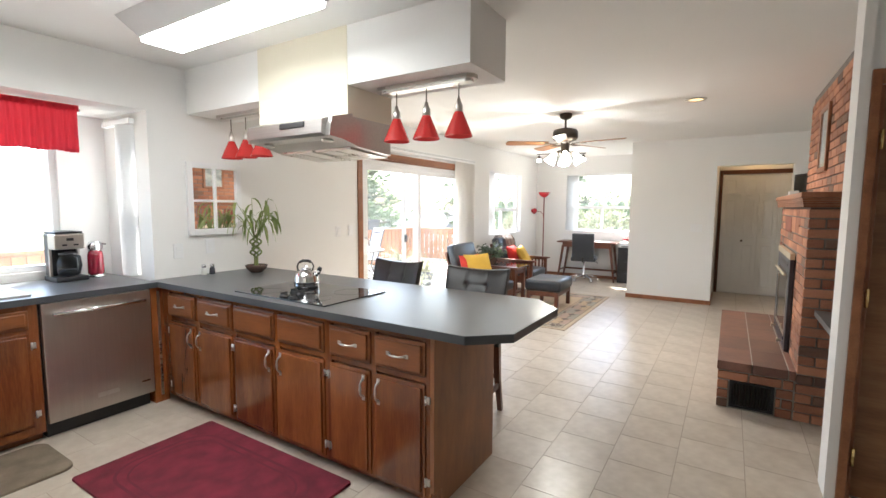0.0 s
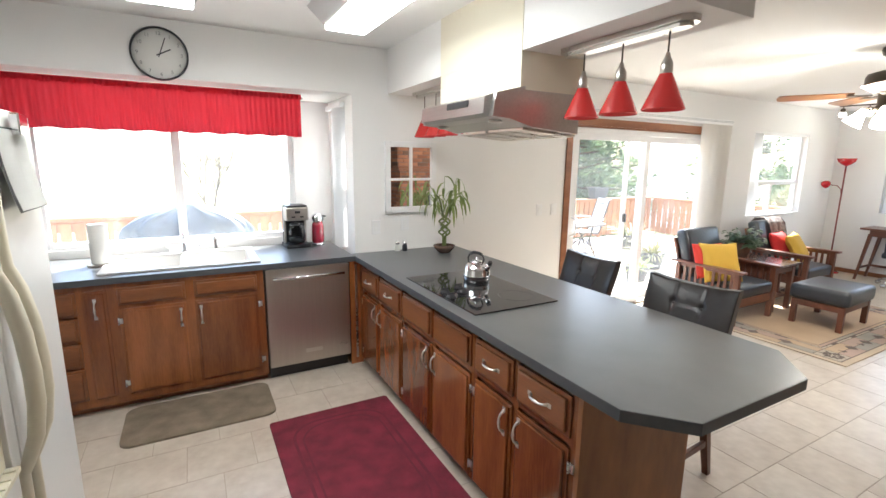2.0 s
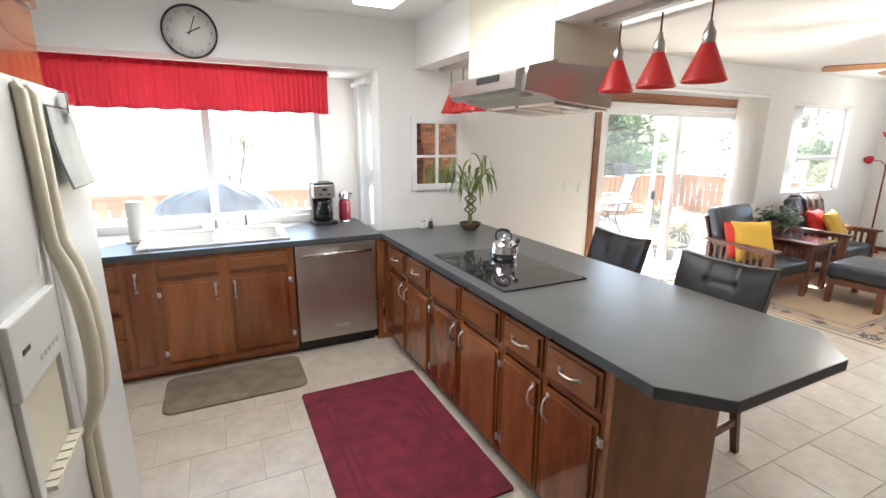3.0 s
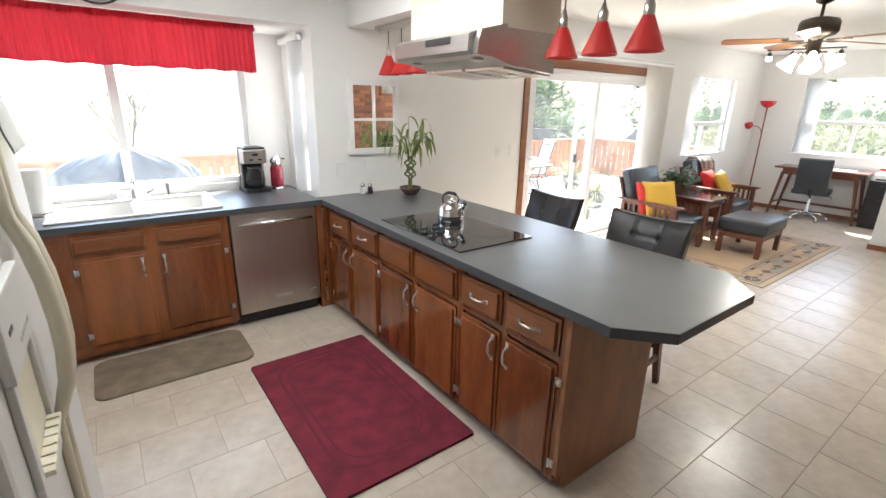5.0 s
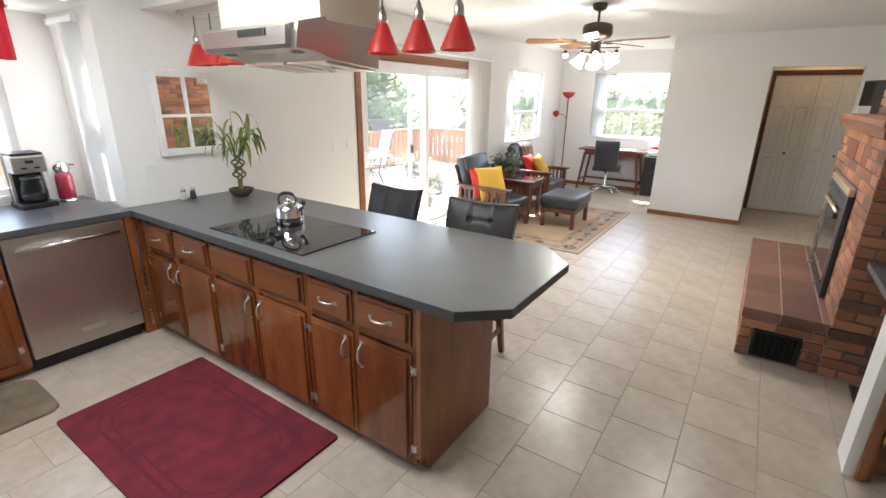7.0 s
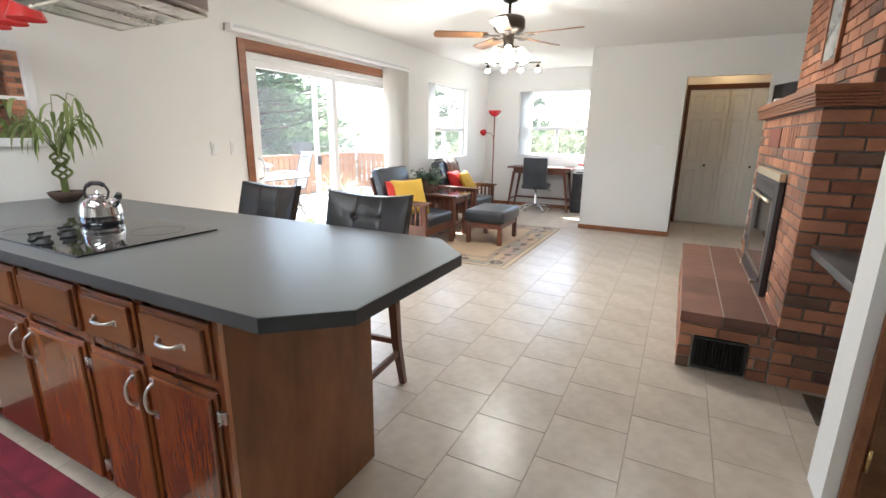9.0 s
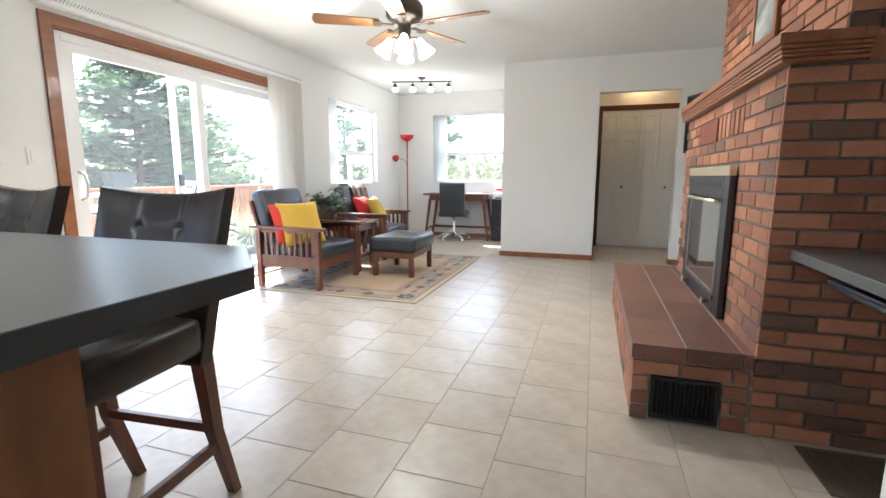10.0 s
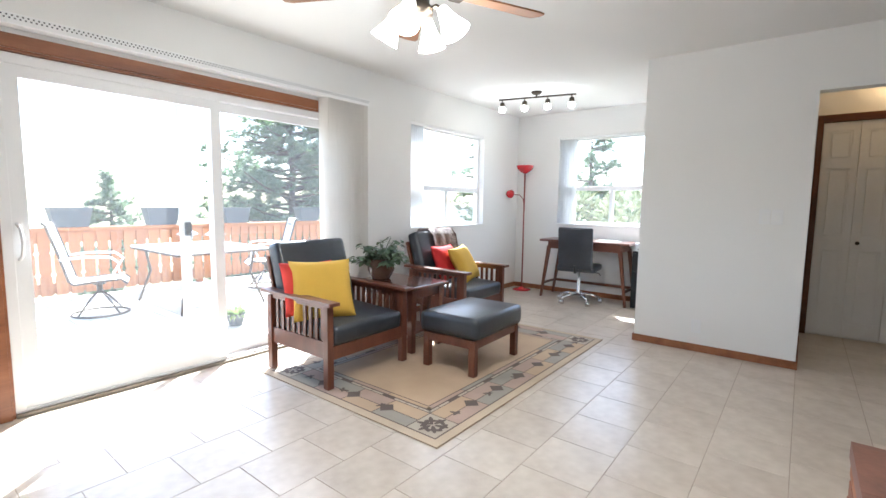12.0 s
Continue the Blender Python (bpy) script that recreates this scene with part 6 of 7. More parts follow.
def table_plant():
    rnd = random.Random(9)
    t = thing("potted_plant", "bushy dark green plant in a brown pot on the side table", "houseplant", at=(-2.42, 8.13, 0.572))
    bm = bmesh.new()
    lathe(bm, [(0.075, 0), (0.08, 0.006), (0.115, 0.07), (0.120, 0.12), (0.105, 0.165), (0.115, 0.18), (0.108, 0.182), (0.095, 0.165), (0.001, 0.160)], n=28)
    part("pot", bm, "terra", t, "brown glazed pot")
    bm = bmesh.new()
    for k in range(46):
        a, e = rnd.uniform(0, 6.28), rnd.uniform(0.05, 1.15)
        ln = rnd.uniform(0.12, 0.27)
        d = Vector((math.cos(a) * math.cos(e), math.sin(a) * math.cos(e), math.sin(e)))
        p = Vector((0.03 * math.cos(a), 0.03 * math.sin(a), 0.16))
        q = p + d * ln + Vector((0, 0, -0.06 * math.cos(e)))
        tube(bm, [p, (p + q) / 2 + Vector((0, 0, 0.03)), q], 0.003, 5)
        for i in range(7):
            u = 0.35 + 0.1 * i
            b = rnd.uniform(0, 6.28)
            leafblade(bm, p.lerp(q, u) + Vector((0, 0, 0.02)), (math.cos(b), math.sin(b), 0.3), rnd.uniform(0.06, 0.105), 0.036, 1.3, rnd)
    part("foliage", bm, "leafdark", t, "glossy dark leaves", kind="stuff")


table_plant()


def living_rug():
    x0, x1, y0, y1 = -2.53, -0.87, 7.02, 9.46
    r = thing("patterned_rug", "beige wool rug with a geometric leaf border under the chairs", "rug", at=((x0 + x1) / 2, (y0 + y1) / 2, 0))
    part("base", B((x0, y0, 0.001, x1, y1, 0.010), bev=0.003), "beige", r, "beige bound edge", world=True)
    e, w1, w2 = 0.055, 0.215, 0.06
    z = 0.0102

    def patch(bm, a, b, c, d, lift=0.0):
        vs = [bm.verts.new((a, b, z + lift)), bm.verts.new((c, b, z + lift)), bm.verts.new((c, d, z + lift)), bm.verts.new((a, d, z + lift))]
        bm.faces.new(vs)

    bms = {k: bmesh.new() for k in ("rugdark", "rugleaf", "ruggreen", "rugrose", "rugcream", "beige2")}
    patch(bms["rugdark"], x0 + e, y0 + e, x1 - e, y1 - e)
    rnd = random.Random(2)
    seq = ("ruggreen", "rugrose", "beige2", "ruggreen", "beige2", "rugrose")
    k = 0

    def strip(lo, hi, along, q0, q1, step, cols, g, lift):
        nonlocal k
        n = max(1, round((hi - lo) / step))
        s = (hi - lo) / n
        for i in range(n):
            c = cols[k % len(cols)]
            k += 1
            a, b = lo + i * s + g, lo + (i + 1) * s - g
            if along == "x":
                patch(bms[c], a, q0 + g, b, q1 - g, lift)
            else:
                patch(bms[c], q0 + g, a, q1 - g, b, lift)

    o, m = e + 0.006, e + w1
    for q0, q1 in ((y0 + o, y0 + o + 0.10), (y0 + o + 0.10, y0 + m), (y1 - m, y1 - o - 0.10), (y1 - o - 0.10, y1 - o)):
        strip(x0 + m, x1 - m, "x", q0, q1, 0.30, seq, 0.003, 0.0004)
        k += 1
    for q0, q1 in ((x0 + o, x0 + o + 0.10), (x0 + o + 0.10, x0 + m), (x1 - m, x1 - o - 0.10), (x1 - o - 0.10, x1 - o)):
        strip(y0 + m, y1 - m, "y", q0, q1, 0.32, seq, 0.003, 0.0004)
        k += 1
    for cx0 in (x0 + o, x1 - m):
        for cy0 in (y0 + o, y1 - m):
            patch(bms["rugcream"], cx0 + 0.004, cy0 + 0.004, cx0 + w1 - 0.01, cy0 + w1 - 0.01, 0.0004)
    i0 = e + w1
    for q0, q1 in ((y0 + i0, y0 + i0 + 0.025), (y1 - i0 - 0.025, y1 - i0)):
        strip(x0 + i0, x1 - i0, "x", q0, q1, 0.10, ("rugcream", "rugcream", "rugcream", "rugdark"), 0.003, 0.0005)
    for q0, q1 in ((x0 + i0, x0 + i0 + 0.025), (x1 - i0 - 0.025, x1 - i0)):
        strip(y0 + i0, y1 - i0, "y", q0, q1, 0.10, ("rugcream", "rugcream", "rugcream", "rugdark"), 0.003, 0.0005)
    i1 = i0 + 0.03
    for q0, q1 in ((y0 + i1, y0 + i1 + 0.035), (y1 - i1 - 0.035, y1 - i1)):
        strip(x0 + i1, x1 - i1, "x", q0, q1, 0.35, seq, 0.003, 0.0005)
    for q0, q1 in ((x0 + i1, x0 + i1 + 0.035), (x1 - i1 - 0.035, x1 - i1)):
        strip(y0 + i1, y1 - i1, "y", q0, q1, 0.35, seq, 0.003, 0.0005)
    i2 = i1 + 0.04
    patch(bms["beige2"], x0 + i2, y0 + i2, x1 - i2, y1 - i2, 0.0006)

    lift = 0.0

    def leafmark(cx, cy, a, s=1.0):
        """A pair of little leaves on the border."""
        nonlocal lift
        for da, off in ((0, 0), (1.3, 0.012)):
            lift += 0.00003
            c, si = math.cos(a + da), math.sin(a + da)
            pts = []
            for t in range(10):
                th = 2 * math.pi * t / 10
                u, v = 0.036 * s * math.cos(th), 0.011 * s * math.sin(th)
                pts.append(bms["rugleaf"].verts.new((cx + off + u * c - v * si, cy + u * si + v * c, z + 0.0009 + lift)))
            bms["rugleaf"].faces.new(pts)

    def diamond(cx, cy, r):
        nonlocal lift
        lift += 0.00002
        bms["rugleaf"].faces.new([bms["rugleaf"].verts.new((cx + r * a, cy + r * b, z + 0.0009 + lift)) for a, b in ((1, 0), (0, 1), (-1, 0), (0, -1))])

    for i in range(7):
        y = y0 + m + 0.27 + i * 0.30
        for x in (x0 + o + 0.10, x1 - o - 0.10):
            if y < y1 - m - 0.08:
                diamond(x, y, 0.056)
    for i in range(4):
        x = x0 + m + 0.27 + i * 0.30
        for y in (y0 + o + 0.10, y1 - o - 0.10):
            if x < x1 - m - 0.08:
                diamond(x, y, 0.056)
    for i in range(6):
        y = y0 + m + 0.10 + i * 0.36
        for x in (x0 + o + 0.10, x1 - o - 0.10):
            leafmark(x, y, 0.8 if i % 2 else 0.3)
    for i in range(4):
        x = x0 + m + 0.10 + i * 0.36
        for y in (y0 + o + 0.10, y1 - o - 0.10):
            leafmark(x, y, 2.3 if i % 2 else 1.2)
    for cx in (x0 + o + 0.105, x1 - o - 0.105):
        for cy in (y0 + o + 0.105, y1 - o - 0.105):
            for i in range(6):
                a = 0.3 + i * math.pi / 3
                leafmark(cx + 0.055 * math.cos(a), cy + 0.055 * math.sin(a), a, 1.2)
    for nm, b in bms.items():
        part("pattern", b, nm, r, "woven geometric border pattern", world=True, kind="stuff")


M["rugleaf"] = mat("dark_leaf_wool", (0.13, 0.098, 0.082), 0.95, vary=0.2, fine=220)
living_rug()


# ---------- blinds and valance ----------
v = thing("blind_headrail", "white vertical blind headrail above the glass door", "window blind", at=(XW + 0.04, 6.96, 2.2))
part("rail", B((XW + 0.002, 5.55, 2.155, XW + 0.085, 8.37, 2.215), bev=0.006), "white", v, world=True)
bm = bmesh.new()
for k in range(128):
    for j in range(2):
        y = 5.58 + k * 0.0218 + j * 0.0109
        box(bm, XW + 0.0848, y, 2.182 + j * 0.014, XW + 0.0856, y + 0.008, 2.190 + j * 0.014)
part("perforation", bm, "greymetal", v, "small punched dots along the fascia", world=True, kind="stuff")
for k in range(12):
    bm = bmesh.new()
    box(bm, -0.0015, -0.044, 0.03, 0.0015, 0.044, 2.155, 0, pose(XW + 0.055, 7.86 + k * 0.042, 0, 0, 0, -58 + (k % 3) * 4))
    part("slat", bm, "blind", v, "off-white vertical slat", world=True)
for nm, lab, x0, w, z0, z1, alongx in (("living", "white vertical blind drawn aside in the living room window", 9.08, 0.035, W2Z0 + 0.02, W2Z1 - 0.03, False), ("office", "white vertical blind drawn aside in the office window", OW0 + 0.03, 0.035, OWZ0 + 0.02, OWZ1 - 0.03, True)):
    b = thing("vertical_blind", lab, "window blind", at=((x0, YO + 0.02, z1) if alongx else (XW - 0.03, x0, z1)))
    if alongx:
        part("rail", B((OW0 + 0.005, YO + 0.005, z1, OW1 - 0.005, YO + 0.045, z1 + 0.028), bev=0.003), "white", b, world=True)
    else:
        part("rail", B((XW - 0.045, W20 + 0.005, z1, XW - 0.005, W21 - 0.005, z1 + 0.028), bev=0.003), "white", b, world=True)
    for k in range(6):
        bm = bmesh.new()
        p = pose(x0 + 0.02 + k * w, YO + 0.03, 0, 0, 0, 70) if alongx else pose(XW - 0.03, x0 + 0.02 + k * w, 0, 0, 0, -20)
        box(bm, -0.04, -0.0012, z0, 0.04, 0.0012, z1, 0, p)
        part("slat", bm, "blindgrey", b, world=True)


# ---------- office corner ----------
def floor_lamp():
    f = thing("floor_lamp", "red metal floor lamp with an upright bowl and a reading arm", "floor lamp", at=(-2.66, 11.20, 0))
    bm = bmesh.new()
    lathe(bm, [(0.13, 0), (0.135, 0.008), (0.11, 0.022), (0.03, 0.032), (0.02, 0.05), (0.001, 0.05)], n=28)
    part("foot", bm, "redpaint", f)
    bm = bmesh.new()
    tube(bm, [(0, 0, 0.04), (0.0, 0, 1.70)], 0.011, 10)
    part("pole", bm, "redpole", f, "red-brown metal pole")
    bm = bmesh.new()
    lathe(bm, [(0.02, 1.68), (0.06, 1.70), (0.105, 1.74), (0.125, 1.79), (0.120, 1.792), (0.10, 1.745), (0.055, 1.71), (0.018, 1.69)], n=28, close=False)
    part("bowl_shade", bm, "redpaint", f, "glossy red bowl shade")
    bm = bmesh.new()
    tube(bm, [(0, 0, 1.22), (-0.01, -0.02, 1.32), (-0.05, -0.05, 1.375), (-0.11, -0.06, 1.38), (-0.15, -0.06, 1.39)], 0.006, 8)
    part("arm", bm, "redpole", f)
    bm = bmesh.new()
    lathe(bm, [(0.012, 0.05), (0.03, 0.04), (0.055, 0.0), (0.062, -0.04), (0.058, -0.04), (0.028, 0.03)], n=20, m=pose(-0.18, -0.07, 1.40, 20, 55, 0), close=False)
    part("reading_shade", bm, "redpaint", f, "small glossy red shade")


M["redpole"] = mat("red_brown_pole", (0.20, 0.03, 0.025), 0.3, vary=0.1)
floor_lamp()


def desk():
    d = thing("desk", "reddish-brown wooden writing desk with splayed legs", "desk", at=(-1.68, 11.17, 0))
    part("desktop", B((-2.27, 10.94, 0.755, -1.10, 11.40, 0.785), bev=0.004), "missionx", d, world=True)
    part("apron", B((-2.16, 10.97, 0.665, -1.21, 10.99, 0.755), (-2.16, 11.37, 0.665, -1.21, 11.39, 0.755), (-2.16, 10.99, 0.665, -2.14, 11.37, 0.755), (-1.23, 10.99, 0.665, -1.21, 11.37, 0.755), bev=0.002), "missionx", d, world=True)
    for sx, xt, xb in ((-1, -2.15, -2.25), (1, -1.22, -1.13)):
        for y in (10.99, 11.37):
            bm = bmesh.new()
            r = []
            for x, z, w in ((xt, 0.70, 0.022), (xb, 0.0, 0.014)):
                r.append([bm.verts.new((x + i * w, y + j * w, z)) for i, j in ((-1, -1), (1, -1), (1, 1), (-1, 1))])
            for k in range(4):
                bm.faces.new((r[0][k], r[0][(k + 1) % 4], r[1][(k + 1) % 4], r[1][k]))
            bm.faces.new(r[0]), bm.faces.new(r[1])
            part("leg", bm, "mission", d, world=True)
        xm = xb - sx * 0.025
        part("stretcher", B((xm - 0.01, 11.0, 0.17, xm + 0.01, 11.36, 0.20), bev=0.002), "mission", d, world=True)
    part("stretcher", B((-2.21, 11.355, 0.17, -1.17, 11.375, 0.205), bev=0.002), "missionx", d, world=True)
    part("papers", B((-1.55, 11.05, 0.786, -1.28, 11.25, 0.792)), "paper", None, "loose white papers on the desk", world=False, category="papers")


M["missionx"] = wood("reddish_desk_wood", (0.09, 0.03, 0.018), (0.19, 0.07, 0.04), 0.35, "x", coat=0.3)
desk()


def office_chair():
    c = thing("office_chair", "black mesh-backed swivel desk chair on a chrome base", "office chair", at=(-1.70, 10.93, 0), turn=8)
    for k in range(5):
        a = radians(k * 72 + 20)
        x, y = math.cos(a), math.sin(a)
        bm = bmesh.new()
        tube(bm, [(0.03 * x, 0.03 * y, 0.11), (0.16 * x, 0.16 * y, 0.10), (0.27 * x, 0.27 * y, 0.07)], [0.022, 0.018, 0.013], 8)
        s = part("base_arm", bm, "chrome", c)
        bm = bmesh.new()
        lathe(bm, [(0.006, -0.022), (0.027, -0.022), (0.027, 0.022), (0.006, 0.022)], n=16, m=pose(0.27 * x, 0.27 * y, 0.028, 90, 0, math.degrees(a)))
        part("caster", bm, "chrome", s, "chrome caster")
    bm = bmesh.new()
    lathe(bm, [(0.03, 0.09), (0.03, 0.14), (0.022, 0.15), (0.022, 0.32), (0.015, 0.33), (0.015, 0.40), (0.001, 0.40)], n=16)
    part("gas_column", bm, "chrome", c)
    bm = bmesh.new()
    slab(bm, 0.47, 0.46, 0.08, pose(0, 0.02, 0.45), 0.03)
    part("seat", bm, "leather", c)
    bm = bmesh.new()
    tube(bm, [(0, -0.05, 0.40), (0, -0.22, 0.41), (0, -0.245, 0.50)], 0.016, 8)
    part("back_bracket", bm, "black", c)
    bm = bmesh.new()
    slab(bm, 0.42, 0.05, 0.52, pose(0, -0.235, 0.71, 7), 0.022)
    part("backrest", bm, "leather", c, "black padded backrest")
    bm = bmesh.new()
    tube(bm, [(0.05, 0.02, 0.40), (0.24, 0.03, 0.39), (0.26, 0.03, 0.36)], 0.006, 6)
    part("lever", bm, "black", c)


office_chair()


def file_cabinet():
    f = thing("file_cabinet", "black metal drawer cabinet beside the desk", "cabinet", at=(-0.88, 11.1, 0))
    x0, x1, y0, y1 = -1.075, -0.68, 10.98, 11.40
    part("body", B((x0, y0 + 0.015, 0.01, x1, y1, 0.70), bev=0.004), "black", f, world=True)
    for k in range(3):
        z = 0.03 + k * 0.22
        d = part("drawer", B((x0 + 0.01, y0, z, x1 - 0.01, y0 + 0.014, z + 0.205), bev=0.003), "black", f, world=True)
        part("handle", B((x0 + 0.13, y0 - 0.012, z + 0.165, x1 - 0.13, y0, z + 0.178), bev=0.002), "greymetal", d, world=True)
    p = thing("printer", "white and black desktop printer with red toy parts on top", "printer", at=(-0.88, 11.15, 0.70))
    part("body", B((-1.05, 10.99, 0.701, -0.70, 11.36, 0.80), bev=0.012), "white", p, world=True)
    part("tray", B((-1.01, 10.965, 0.715, -0.74, 10.99, 0.735), bev=0.003), "black", p, world=True)
    t = thing("model_plane", "small dark red model aircraft on the printer", "model", at=(-0.92, 11.12, 0.80))
    bm = bmesh.new()
    tube(bm, [(-0.10, 0, 0.06), (0.0, 0, 0.055), (0.12, 0, 0.07)], [0.012, 0.026, 0.008], 10)
    part("fuselage", bm, "redpaint", t)
    part("wing", B((-0.03, -0.14, 0.045, 0.03, 0.14, 0.052), (-0.03, -0.14, 0.10, 0.03, 0.14, 0.107), bev=0.002), "redpaint", t)
    bm = bmesh.new()
    for y in (-0.10, 0.10):
        tube(bm, [(0, y, 0.05), (0, y, 0.105)], 0.003, 6)
    tube(bm, [(0, 0, 0.001), (0, 0, 0.05)], 0.006, 6)
    part("struts", bm, "black", t)


file_cabinet()


# ---------- outside ----------
DZ = -0.06
dk = thing("deck", "sunlit pale weathered deck boards", "deck", at=(-5, 5, DZ), kind="structure")
part("joists", B((-7.1, -2.5, DZ - 0.20, XW - 0.14, 12.6, DZ - 0.032)), "deck", dk, world=True)
bm0 = B((-7.1, 0, -0.028, BX - 0.14, 0.135, 0), bev=0)
me_board = mesh_of("deck_board", bm0, M["deck"])
for k in range(104):
    ob = new("deck_board", me_board)
    ob.parent = dk
    ob.location = Vector((0, -2.5 + k * 0.1445, 0)) - Vector((-5, 5, 0))
    ob["kind"] = "structure"
part("edge_board", B((BX - 0.139, 3.56, DZ - 0.028, XW - 0.145, 12.5, DZ), (BX - 0.139, -2.5, DZ - 0.028, XW - 0.145, 0.82, DZ)), "deck", dk, world=True)
part("ground", B((-6000, -6000, -3.3, 6000, 6000, -3.1)), "ground", None, "pale dry grass ground reaching the horizon", kind="structure")

RX = -7.0


def railing():
    r = thing("deck_railing", "orange-stained board railing round the deck", "railing", at=(RX, 5, DZ), kind="structure")
    h = 0.835
    part("top_rail", B((RX - 0.07, -2.4, h, RX + 0.07, 12.5, h + 0.04), bev=0.004), "fence", r, world=True)
    part("cross_rail", B((RX - 0.045, -2.4, h - 0.16, RX - 0.012, 12.5, h), (RX - 0.045, -2.4, 0.02, RX - 0.012, 12.5, 0.16), bev=0.003), "fence", r, world=True)
    bm = bmesh.new()
    pts = [(-0.062, 0.0), (0.062, 0.0), (0.062, 0.24), (0.045, 0.27), (0.062, 0.30), (0.062, 0.52), (0.045, 0.55), (0.062, 0.58), (0.062, 0.80), (-0.062, 0.80), (-0.062, 0.58), (-0.045, 0.55), (-0.062, 0.52), (-0.062, 0.30), (-0.045, 0.27), (-0.062, 0.24)]
    a = [bm.verts.new((0, y, z)) for y, z in pts]
    b = [bm.verts.new((0.02, y, z)) for y, z in pts]
    bm.faces.new(a), bm.faces.new(b[::-1])
    for i in range(len(pts)):
        j = (i + 1) % len(pts)
        bm.faces.new((a[i], a[j], b[j], b[i]))
    me = mesh_of("slat", bm, M["fence"])
    for k in range(96):
        ob = new("slat", me)
        ob.parent = r
        ob.location = (-0.01, -2.3 + k * 0.155 - 5, 0.06)
    for y in (-2.4, -0.2, 2.0, 4.2, 6.4, 8.6, 10.8, 12.45):
        part("post", B((RX - 0.10, y - 0.045, DZ, RX - 0.045, y + 0.045, h), bev=0.004), "fence", r, world=True)
    part("top_rail", B((RX + 0.07, 12.43, h, XW - 0.145, 12.57, h + 0.04), bev=0.004), "fence", r, world=True)
    part("cross_rail", B((RX + 0.07, 12.50, h - 0.14, XW - 0.145, 12.53, h), (RX + 0.07, 12.50, 0.02, XW - 0.145, 12.53, 0.14), bev=0.003), "fence", r, world=True)
    for k in range(26):
        ob = new("slat", me)
        ob.parent = r
        ob.matrix_basis = pose(0.12 + k * 0.155, 12.48 - 5, 0.06, 0, 0, 90)


railing()


def planter_box(y, plants=False):
    p = thing("railing_planter", "grey plastic planter box hooked over the railing", "planter", "planters along the deck railing", at=(RX, y, 0.876))
    bm = bmesh.new()
    lo = [(-0.09, -0.24), (0.09, -0.24), (0.09, 0.24), (-0.09, 0.24)]
    lo = [(x, q * 0.74) for x, q in lo]
    a = [bm.verts.new((x, q, 0.001)) for x, q in lo]
    b = [bm.verts.new((x * 1.35, q * 1.25, 0.24)) for x, q in lo]
    c = [bm.verts.new((x * 1.2, q * 1.19, 0.24)) for x, q in lo]
    d = [bm.verts.new((x * 1.15, q * 1.15, 0.20)) for x, q in lo]
    bm.faces.new(a)
    bm.faces.new(d)
    for q, r in ((a, b), (b, c), (c, d)):
        for i in range(4):
            bm.faces.new((q[i], q[(i + 1) % 4], r[(i + 1) % 4], r[i]))
    part("trough", bm, "greyplanter", p)
    part("rim", B((-0.13, -0.235, 0.24, 0.13, -0.22, 0.255), (-0.13, 0.22, 0.24, 0.13, 0.235, 0.255), (-0.13, -0.22, 0.24, -0.115, 0.22, 0.255), (0.115, -0.22, 0.24, 0.13, 0.22, 0.255)), "greyplanter", p)


for y in (6.97, 8.05, 9.17, 10.6):
    planter_box(y)


def patio_table():
    t = thing("patio_table", "bronze metal patio table with a pale glass top", "table", at=(-5.55, 7.95, DZ), turn=0)
    hx, hy, h = 0.70, 0.55, 0.72
    part("top", B((-hx, -hy, h - 0.02, hx, hy, h), bev=0.006), "sling", t)
    part("rim", B((-hx, -hy, h - 0.045, hx, -hy + 0.03, h - 0.021), (-hx, hy - 0.03, h - 0.045, hx, hy, h - 0.021), (-hx, -hy + 0.03, h - 0.045, -hx + 0.03, hy - 0.03, h - 0.021), (hx - 0.03, -hy + 0.03, h - 0.045, hx, hy - 0.03, h - 0.021)), "darkmetal", t)
    for sx in (-1, 1):
        for sy in (-1, 1):
            bm = bmesh.new()
            tube(bm, [(sx * (hx - 0.15), sy * (hy - 0.12), h - 0.04), (sx * (hx - 0.2), sy * (hy - 0.15), 0.4), (sx * (hx - 0.06), sy * (hy - 0.05), 0.0)], 0.016, 8)
            part("leg", bm, "darkmetal", t)
    for x, y in ((-0.10, -0.1), (0.18, 0.12)):
        l = thing("table_lantern", "small solar lantern with a flat pale cap on the patio table", "lantern", "lanterns on the patio table", at=(-5.55 + x, 7.95 + y, DZ + h + 0.001))
        bm = bmesh.new()
        lathe(bm, [(0.055, 0), (0.06, 0.005), (0.06, 0.13), (0.055, 0.135), (0.001, 0.135)], n=16)
        part("glass_body", bm, "carafe", l, "clear glass body")
        bm = bmesh.new()
        lathe(bm, [(0.062, 0.110), (0.066, 0.112), (0.066, 0.134), (0.062, 0.1345)], n=16, close=False)
        part("collar", bm, "greymetal", l)
        bm = bmesh.new()
        lathe(bm, [(0.06, 0.136), (0.125, 0.15), (0.075, 0.185), (0.03, 0.195), (0.001, 0.195)], n=16)
        part("cap", bm, "sling", l)


patio_table()


